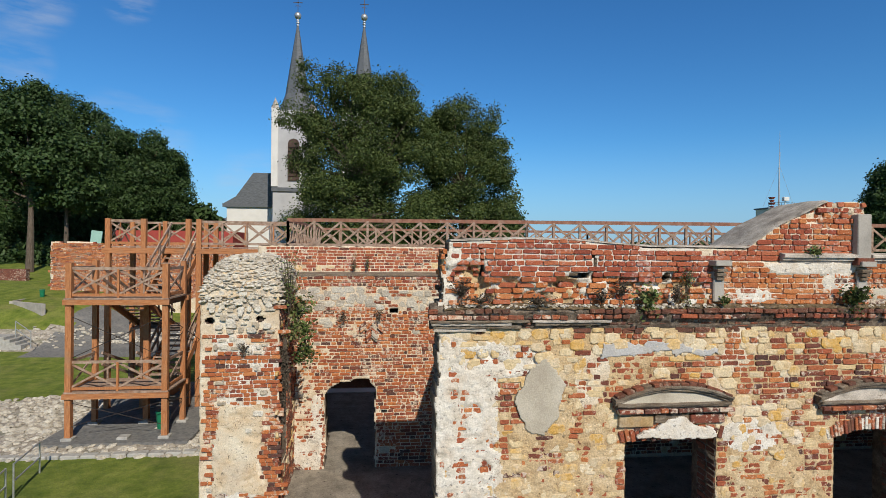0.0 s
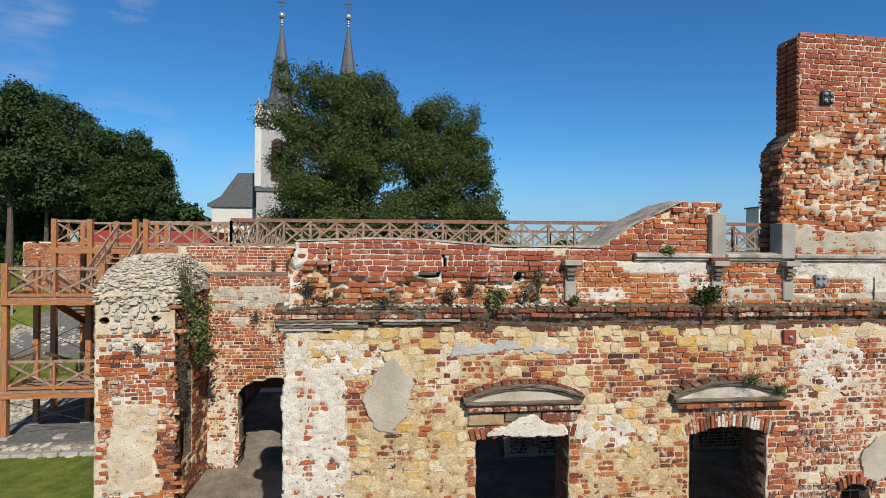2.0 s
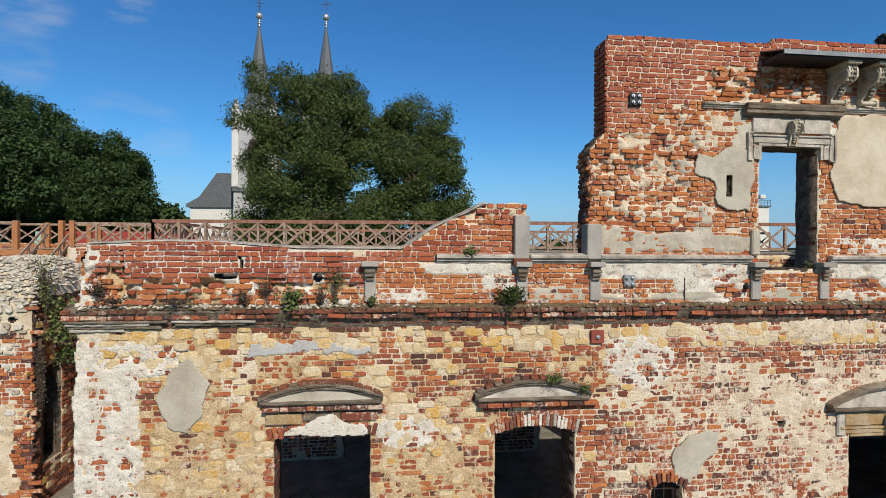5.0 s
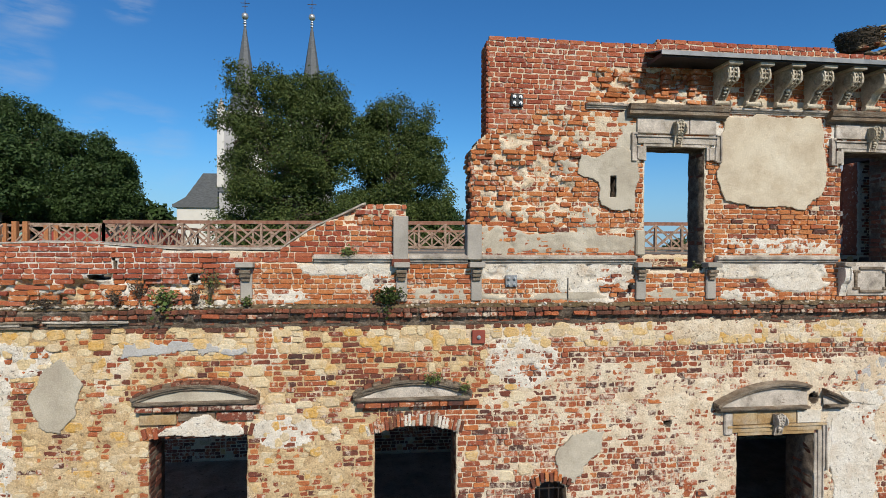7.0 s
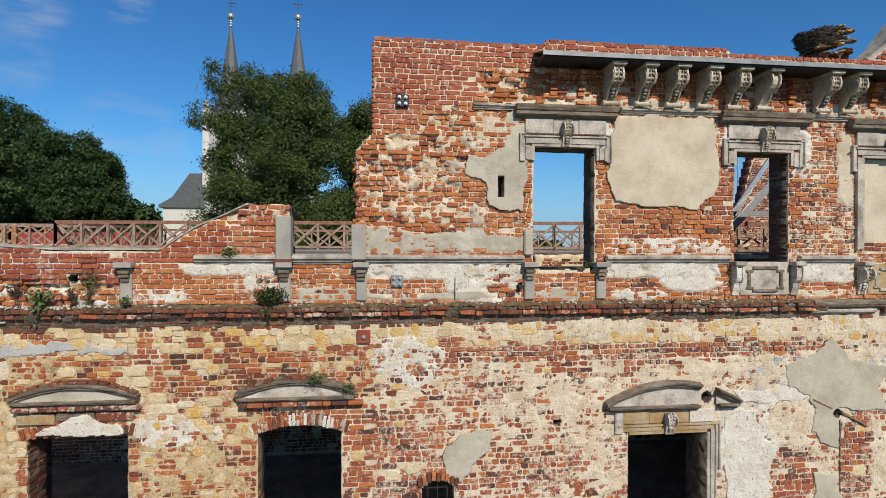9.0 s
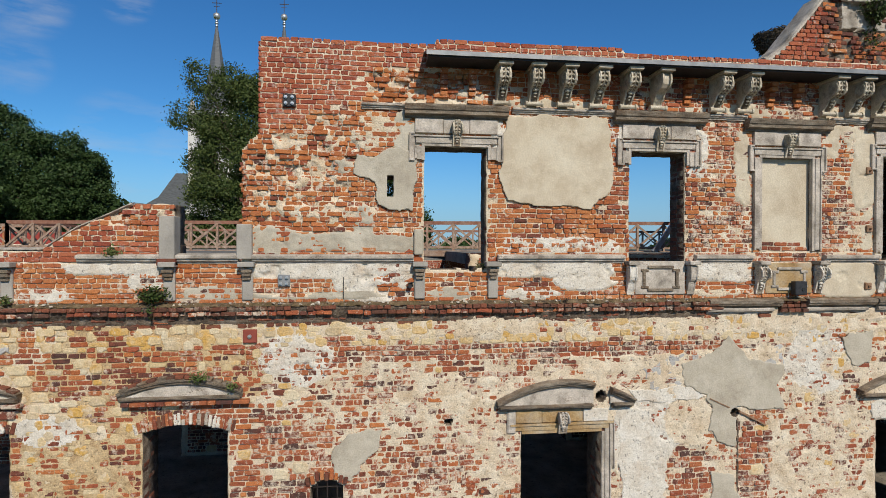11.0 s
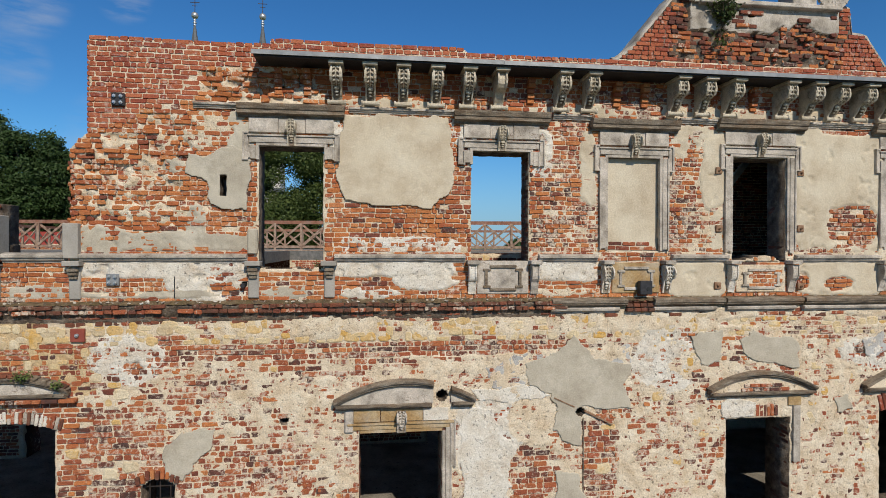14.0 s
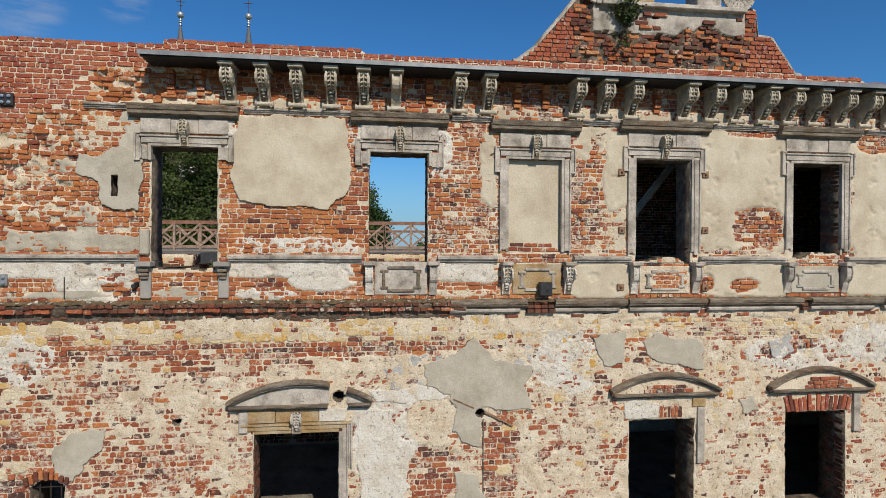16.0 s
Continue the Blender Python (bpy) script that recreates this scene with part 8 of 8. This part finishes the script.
box(bm, -2.9, 3.3, -0.3, 4.3, 12.6, 12.9)
part("roof_slab", bm, M_SLATE, mast)
bm = bmesh.new()
box(bm, -1.7, 0.1, -0.1, 0.05, 10.4, 12.3)
part("door", bm, M_REDPLATE, mast)
bm = bmesh.new()
tube(bm, (0.5, 1, 12.8), (0.6, 1, 25.0), 0.18, 0.13, 8)
tube(bm, (0.6, 1, 25.0), (0.6, 1, 29.6), 0.07, 0.04, 6)
part("mast_pole", bm, M_STEEL, mast)
for sx in (-3.2, 4.2):
    bm = bmesh.new()
    tube(bm, (0.6, 1, 22.0), (sx, 1, 13.0), 0.025, n=5)
    part("stay", bm, M_STEEL, mast)
bm = bmesh.new()
for r, z in ((0.5, 13.3), (0.75, 14.0), (0.55, 14.6), (0.7, 15.2)):
    tube(bm, (-1.1, 1, z - 0.4), (-1.1, 1, z), r * 0.6, r, 10)
part("siren", bm, M_REDPLATE, mast)
bm = bmesh.new()
for x in np.arange(-2.8, 3.3, 0.75):
    tube(bm, (x, -0.2, 12.9), (x, -0.2, 14.0), 0.03, n=5)
for z in (13.5, 14.0):
    tube(bm, (-2.8, -0.2, z), (3.3, -0.2, z), 0.03, n=5)
part("roof_railing", bm, M_IRON, mast)
bm = bmesh.new()
tube(bm, (2.0, 1, 12.9), (2.0, 1, 15.2), 0.1, n=8)
box(bm, 1.4, 2.7, 0.5, 1.3, 14.4, 15.3, 0.1)
part("dish_unit", bm, M_WHITEWALL, mast)


# ---- trees ----
def tree(x, y, z, height, blobs, leaves, material, label, seed, leaf=0.34, trunk=0.5):
    r = random.Random(seed)
    ob = empty("tree", label, "tree", group="park trees", at=(x, y, z))
    bm = bmesh.new()
    tube(bm, (0, 0, -0.3), (0.1, 0, height * 0.30), trunk, trunk * 0.7, 10)
    tube(bm, (0.1, 0, height * 0.29), (0.0, 0.1, height * 0.75), trunk * 0.7, trunk * 0.2, 8)
    part("trunk", bm, M_BARK, ob)
    for bx, by, bz, br, bh in blobs:
        bm = bmesh.new()
        base = Vector((0.1, 0, min(height * 0.5, max(height * 0.2, bz - br * 0.9))))
        tip = Vector((bx, by, bz))
        mid = (base + tip) / 2 + Vector((0, 0, -0.3))
        tube(bm, base, mid, trunk * 0.35, trunk * 0.2, 7)
        tube(bm, mid, tip, trunk * 0.2, trunk * 0.05, 6)
        part("limb", bm, M_BARK, ob)
    # clumps on the blobs, leaves on the clumps
    clumps, tot = [], sum(b[3] ** 2 for b in blobs)
    for bx, by, bz, br, bh in blobs:
        for _ in range(int(150 * br * br / tot) + 8):
            v = Vector((r.gauss(0, 1), r.gauss(0, 1), r.gauss(0, 1))).normalized()
            k = r.uniform(0.55, 1.04)
            clumps.append((Vector((bx + v.x * br * k, by + v.y * br * k, bz + v.z * bh * k)), r.uniform(0.16, 0.34) * br ** 0.75 + 0.25, v))
    rs = np.random.RandomState(seed)
    half = leaves // 2
    w = np.array([c[1] ** 2 for c in clumps])
    pick = rs.choice(len(clumps), leaves - half, p=w / w.sum())
    cen = np.array([tuple(c[0]) for c in clumps])[pick]
    rad = np.array([c[1] for c in clumps])[pick][:, None] * np.array([1, 1, 0.72])
    w = np.array([b[3] ** 2 for b in blobs])
    pick = rs.choice(len(blobs), half, p=w / w.sum())
    cen = np.concatenate([cen, np.array([b[:3] for b in blobs])[pick]])
    rad = np.concatenate([rad, np.array([(b[3], b[3], b[4]) for b in blobs])[pick]])
    d = rs.normal(size=(leaves, 3))
    d /= np.linalg.norm(d, axis=1)[:, None]
    P = cen + d * rad * rs.uniform(0.40, 1.10, (leaves, 1)) ** 0.5 + rs.normal(size=(leaves, 3)) * np.where(rs.random((leaves, 1)) < 0.35, 0.34, 0.12)
    nrm = d + 0.7 * rs.normal(size=(leaves, 3)) + np.array([0, 0, 0.35])
    nrm /= np.linalg.norm(nrm, axis=1)[:, None]
    t1 = np.cross(nrm, rs.normal(size=(leaves, 3)))
    t1 /= np.linalg.norm(t1, axis=1)[:, None]
    t2 = np.cross(nrm, t1)
    s = (leaf * rs.uniform(0.5, 1.25, leaves))[:, None]
    V = np.stack([P - t1 * s, P - t2 * s * 0.55 + nrm * s * 0.12, P + t1 * s, P + t2 * s * 0.55 + nrm * s * 0.12], 1).reshape(-1, 3)
    crown = raw("crown", V, np.arange(4 * leaves).reshape(-1, 4), material, ob)
    return ob


def puff(seed, n, rx, ry, z0, z1, size, low=0.18, flat=0.75):
    r = random.Random(seed)
    out = []
    for i in range(n):
        a, k = r.uniform(0, 2 * math.pi), 0.25 + 0.75 * r.random() ** 0.4
        t = (i + r.random()) / n
        width = math.sin(math.pi * (low + flat * t)) ** 0.7
        s = size * r.uniform(0.65, 1.2)
        out.append(((rx - s * 0.6) * width * k * math.cos(a), (ry - s * 0.6) * width * k * math.sin(a), z0 + (z1 - z0) * t, s, s * 0.85))
    return out


tree(-1.4, 48, 2.0, 21.5, [(-7.2, 0, 16.6, 1.5, 1.6), (-5.2, -1, 20.0, 1.7, 1.6), (-2.6, 0, 20.3, 1.6, 1.5), (0.6, 0, 19.6, 1.7, 1.6), (3.4, 0, 19.0, 1.8, 1.7), (5.2, 0, 16.2, 1.7, 1.7)] + puff(3, 90, 8.8, 6.0, 3.4, 19.6, 1.5, 0.36, 0.5) + [(-1, 1, 7, 5.5, 4.0), (0, 1, 13, 5.2, 5.0), (-3, 1, 16, 3.2, 3.0)], 170000, M_LEAF_L, "tall broad lime tree in full yellow-green leaf", 3, 0.128)
tree(8.8, 50, 2.0, 19.5, [(-4.4, 0, 5.6, 2.4, 2.2), (-4.0, 0, 8.4, 2.0, 1.8), (0.5, 0, 18.3, 1.5, 1.5), (2.8, 0, 17.3, 1.5, 1.4), (5.0, 0, 9.3, 1.4, 1.3), (-1.5, 0, 17.6, 1.5, 1.4), (3.6, 0, 14.0, 1.5, 1.5)] + puff(4, 64, 6.2, 5.0, 3.0, 17.6, 1.4, 0.36, 0.5) + [(0, 1, 7, 4.0, 3.5), (0, 1, 12.5, 3.6, 4.5)], 105000, M_LEAF_L, "rounded lime tree with a darker crown", 4, 0.13)
tree(-42.5, 66, 2.3, 25.0, [(-4, 0, 21.8, 2.0, 1.8), (0.5, 0, 21.8, 2.0, 1.9), (4.5, 0, 20.2, 2.2, 2.0)] + puff(5, 110, 11.6, 8, 3.8, 21.4, 1.9, 0.36, 0.46) + [(0, 1, 9, 7.5, 5), (0, 1, 15, 6.5, 5)], 150000, M_LEAF, "large dark maple at the edge of the park", 5, 0.18, 0.7)
tree(-30.6, 67, 2.3, 18.0, [(3.5, 0, 9.5, 1.8, 1.8), (1.6, 0, 16.6, 1.6, 1.5), (-1.6, 0, 16.4, 1.9, 1.6), (4.4, 0, 6.4, 1.4, 1.4)] + puff(6, 60, 7.0, 6, 3.6, 16.2, 1.6, 0.36, 0.48) + [(0, 1, 8, 4.6, 4), (0, 1, 12, 3.8, 3.5)], 95000, M_LEAF, "dark maple beside a larger one", 6, 0.18, 0.6)
tree(-52.0, 60, 2.3, 20.0, puff(7, 30, 7, 6, 4.0, 18.0, 2.4), 14000, M_LEAF, "dark maple among others in the park", 7, 0.45, 0.6)
tree(-38.0, 82, 2.3, 16.0, puff(8, 24, 11, 6, 1.5, 13.0, 3.0), 14000, M_LEAF, "shaded tree at the back of the park", 8, 0.5, 0.6)
tree(-33.9, 50.7, 2.2, 17.0, puff(31, 26, 5.0, 4.0, 8.5, 16.0, 1.6), 22000, M_LEAF, "tall park tree with a bare pale trunk", 31, 0.22, 0.40)
tree(-31.6, 52.5, 2.2, 15.5, puff(32, 22, 4.0, 4.0, 8.0, 14.0, 1.5), 18000, M_LEAF, "park tree with a slim bare trunk", 32, 0.22, 0.28)
for i, (x, y) in enumerate(((-50, 57), (-43, 56), (-36, 57), (-30, 58))):
    tree(x, y, 2.0, 5.0, puff(40 + i, 16, 4.6, 2.2, 0.4, 3.6, 1.2), 9000, M_LEAF, "dark undergrowth bush below the park trees", 40 + i, 0.24, 0.12)
tree(64.4, 54, 2.0, 15.0, puff(33, 30, 4.4, 4.0, 2.0, 14.0, 1.5), 26000, M_LEAF, "dense dark tree beyond the terrace", 33, 0.2, 0.35)
tree(14.4, 53, 2.0, 9.0, puff(9, 16, 2.6, 3.0, 2.0, 7.6, 1.3), 18000, M_LEAF, "low dark tree beside the limes", 9, 0.18, 0.3)
tree(71.0, 58, 2.0, 16.0, puff(10, 26, 6.0, 4, 3.0, 14.0, 2.0), 24000, M_LEAF, "dark conifer-like tree in the distance", 10, 0.22, 0.4)
for i, (x, y) in enumerate(((-24, 88), (-60, 90), (30, 120), (52, 130), (100, 150), (75, 140), (-80, 80), (2, 62), (-5, 60), (-46, 78), (-34, 76), (-28, 80), (-58, 74))):
    tree(x, y, 2.4, 8.0, puff(20 + i, 10, 6.0, 4, 1.0, 4.0 if x > -20 else 8.0, 2.0), 5000, M_LEAF, "low clump of far trees", 20 + i, 0.5, 0.3)


# ---- plants in the masonry ----
def weed(x, y, z, h, spread, n, material, label, seed, droop=0.0, leaf=0.05):
    r = random.Random(seed)
    ob = empty("weed", label, "plant", group="wall plants", at=(x, y, z))
    stems, vs, fs = bmesh.new(), [], []
    for i in range(n):
        a = r.uniform(0, 2 * math.pi)
        tip = Vector((math.cos(a) * spread * r.random(), -abs(math.sin(a)) * spread * r.random() * 0.7, h * r.uniform(0.4, 1.0) * (1 if r.random() > droop else -1)))
        tube(stems, (r.uniform(-0.03, 0.03), 0, 0), tip, 0.004, 0.002, 4)
        for j in range(7):
            p = tip * r.uniform(0.25, 1.05) + Vector((r.gauss(0, 1), r.gauss(0, 1), r.gauss(0, 1))) * leaf * 0.6
            u = Vector((r.gauss(0, 1), r.gauss(0, 1), r.gauss(0, 0.6))).normalized()
            w = u.cross(Vector((r.gauss(0, 1), r.gauss(0, 1), r.gauss(0, 1)))).normalized()
            s = leaf * r.uniform(0.6, 1.4)
            n0 = len(vs)
            vs += [tuple(p), tuple(p + u * s * 0.5 + w * s * 0.35), tuple(p + u * s), tuple(p + u * s * 0.5 - w * s * 0.35)]
            fs.append((n0, n0 + 1, n0 + 2, n0 + 3))
    tagged(part("stem_rest", stems, M_TWIGS, ob), kind="stuff")
    tagged(raw("leaf_rest", vs, fs, material, ob), kind="stuff")


weed(-1.78, 4.0, 4.35, 1.15, 0.30, 70, M_WEED, "tall seeding weeds growing beside the pier", 1, 0.08, 0.045)
weed(-1.62, 4.2, 4.1, 0.55, 0.38, 80, M_WEED, "dense green leafy weeds in the corner of the pier", 2, 0.45, 0.085)
weed(-1.50, 4.3, 3.6, 0.5, 0.3, 40, M_LEAF_L, "hanging leafy weeds below others", 3, 0.8, 0.08)
weed(-1.84, 3.92, 3.75, 1.7, 0.16, 70, M_TWIGS, "dry brown roots hanging down the side of the pier", 22, 1.0, 0.05)
weed(-2.6, 3.75, 3.55, 0.14, 0.16, 26, M_TWIGS, "small dry tuft on the pier", 4, 0.3, 0.03)
weed(-0.6, 7.15, 4.97, 0.45, 0.12, 14, M_WEED, "thin weeds on the wall ledge", 5, 0.0, 0.03)
weed(-0.25, 7.15, 4.97, 0.5, 0.10, 12, M_WEED, "thin weeds on the wall ledge", 6, 0.0, 0.03)
weed(-0.8, 5.9, 3.95, 0.16, 0.2, 22, M_TWIGS, "dry tuft in the broken brickwork", 7, 0.5, 0.03)
weed(0.05, 5.9, 3.95, 0.18, 0.25, 24, M_TWIGS, "dry tuft in the broken brickwork", 8, 0.5, 0.03)
weed(7.06, -0.12, 4.86, 0.22, 0.26, 90, M_LEAF_L, "bushy green plant on the ledge", 9, 0.05, 0.05)
weed(3.85, -0.10, 4.86, 0.20, 0.22, 34, M_WEED, "fern-like weed on the ledge", 10, 0.1, 0.06)
weed(3.15, -0.10, 4.86, 0.22, 0.16, 26, M_TWIGS, "dry brown weed on the ledge", 11, 0.0, 0.03)
weed(4.25, -0.10, 4.86, 0.25, 0.12, 24, M_TWIGS, "dry brown weed on the ledge", 12, 0.0, 0.03)
weed(5.0, -0.12, 4.86, 0.10, 0.12, 16, M_WEED, "small weed on the ledge", 13, 0.0, 0.04)
weed(1.4, -0.12, 4.86, 0.12, 0.3, 30, M_TWIGS, "dry moss tufts on the ledge", 14, 0.0, 0.03)
weed(2.2, -0.12, 4.84, 0.10, 0.3, 30, M_TWIGS, "dry moss tufts on the ledge", 15, 0.0, 0.03)
weed(6.45, -0.06, 5.56, 0.10, 0.14, 26, M_WEED, "small weed on the stone sill", 16, 0.0, 0.04)
weed(7.75, -0.16, 3.63, 0.13, 0.16, 26, M_WEED, "weed on a window hood", 17, 0.0, 0.04)
weed(8.22, -0.15, 3.49, 0.10, 0.08, 14, M_WEED, "weed on a window hood", 18, 0.0, 0.04)
weed(19.35, -0.08, 9.72, 0.55, 0.32, 130, M_LEAF_L, "young leafy bush rooted in the gable", 19, 0.12, 0.06)
weed(13.6, -0.09, 4.80, 0.06, 0.1, 12, M_TWIGS, "dry tuft on the ledge", 20, 0.0, 0.02)
weed(12.2, 0.1, 5.30, 0.15, 0.15, 20, M_WEED, "small weed on the broken sill", 21, 0.0, 0.03)

weed(3.45, -0.06, 4.95, 0.30, 0.18, 30, M_TWIGS, "dry grass hanging on the parapet brick", 23, 0.3, 0.03)
weed(4.45, -0.05, 5.05, 0.34, 0.16, 34, M_WEED, "dry grass in the parapet joints", 24, 0.4, 0.028)
weed(1.15, -0.02, 4.95, 0.25, 0.22, 40, M_TWIGS, "dry grass in the eaten parapet corner", 25, 0.2, 0.03)

# stork nest on a chimney stub beyond the terrace edge
NEST_X, NEST_H = 28.3, 10.05
nest = empty("stork_nest", "big twig nest on a broken chimney stub behind the wall top", "nest", at=(NEST_X, 13.6, 5.5))
bm = bmesh.new()
box(bm, -0.5, 1.2, -0.3, 0.9, -0.1, NEST_H - 1.15, 0.05)
part("chimney_stub", bm, M_BRICK_DARK, nest)
for i in range(60):
    bm = bmesh.new()
    g = bmesh.ops.create_icosphere(bm, subdivisions=1, radius=1.0)
    bmesh.ops.transform(bm, matrix=Matrix.LocRotScale((rnd.uniform(-0.45, 1.25) if i < 44 else rnd.uniform(0.45, 1.05), -0.4 + rnd.uniform(-0.15, 0.5), NEST_H - 1.35 + 0.021 * i), Euler((rnd.uniform(-0.2, 0.2), rnd.uniform(-0.2, 0.2), rnd.random())), (rnd.uniform(0.14, 0.28), 0.2, rnd.uniform(0.05, 0.10))), verts=g["verts"])
    part("stone", bm, rnd.choice((M_OCHRE, M_DARKSTONE, M_SOOT_SHADE_BRICK)), nest)
bm = bmesh.new()
for i in range(1300):
    a, t = rnd.uniform(0, 2 * math.pi), rnd.uniform(-0.5, 0.5)
    r0 = 0.80 * (1 - 0.5 * t * t) * (0.75 + 0.5 * (t + 0.5))
    p = Vector((math.cos(a) * r0 - 0.15, math.sin(a) * r0 * 0.8, NEST_H - 0.66 + 0.85 * t + 0.10 * math.cos(a)))
    d = Vector((-math.sin(a), math.cos(a), rnd.uniform(-0.35, 0.35))) * rnd.uniform(0.10, 0.28) + Vector((rnd.gauss(0, 0.06), rnd.gauss(0, 0.06), 0))
    beam(bm, p - d, p + d, 0.018)
g = bmesh.ops.create_icosphere(bm, subdivisions=2, radius=1.0)
bmesh.ops.transform(bm, matrix=Matrix.LocRotScale((-0.15, 0, NEST_H - 0.66), Euler((0, -0.12, 0)), (0.76, 0.6, 0.52)), verts=g["verts"])
tagged(part("twig_rest", bm, M_TWIGS, nest), kind="stuff")
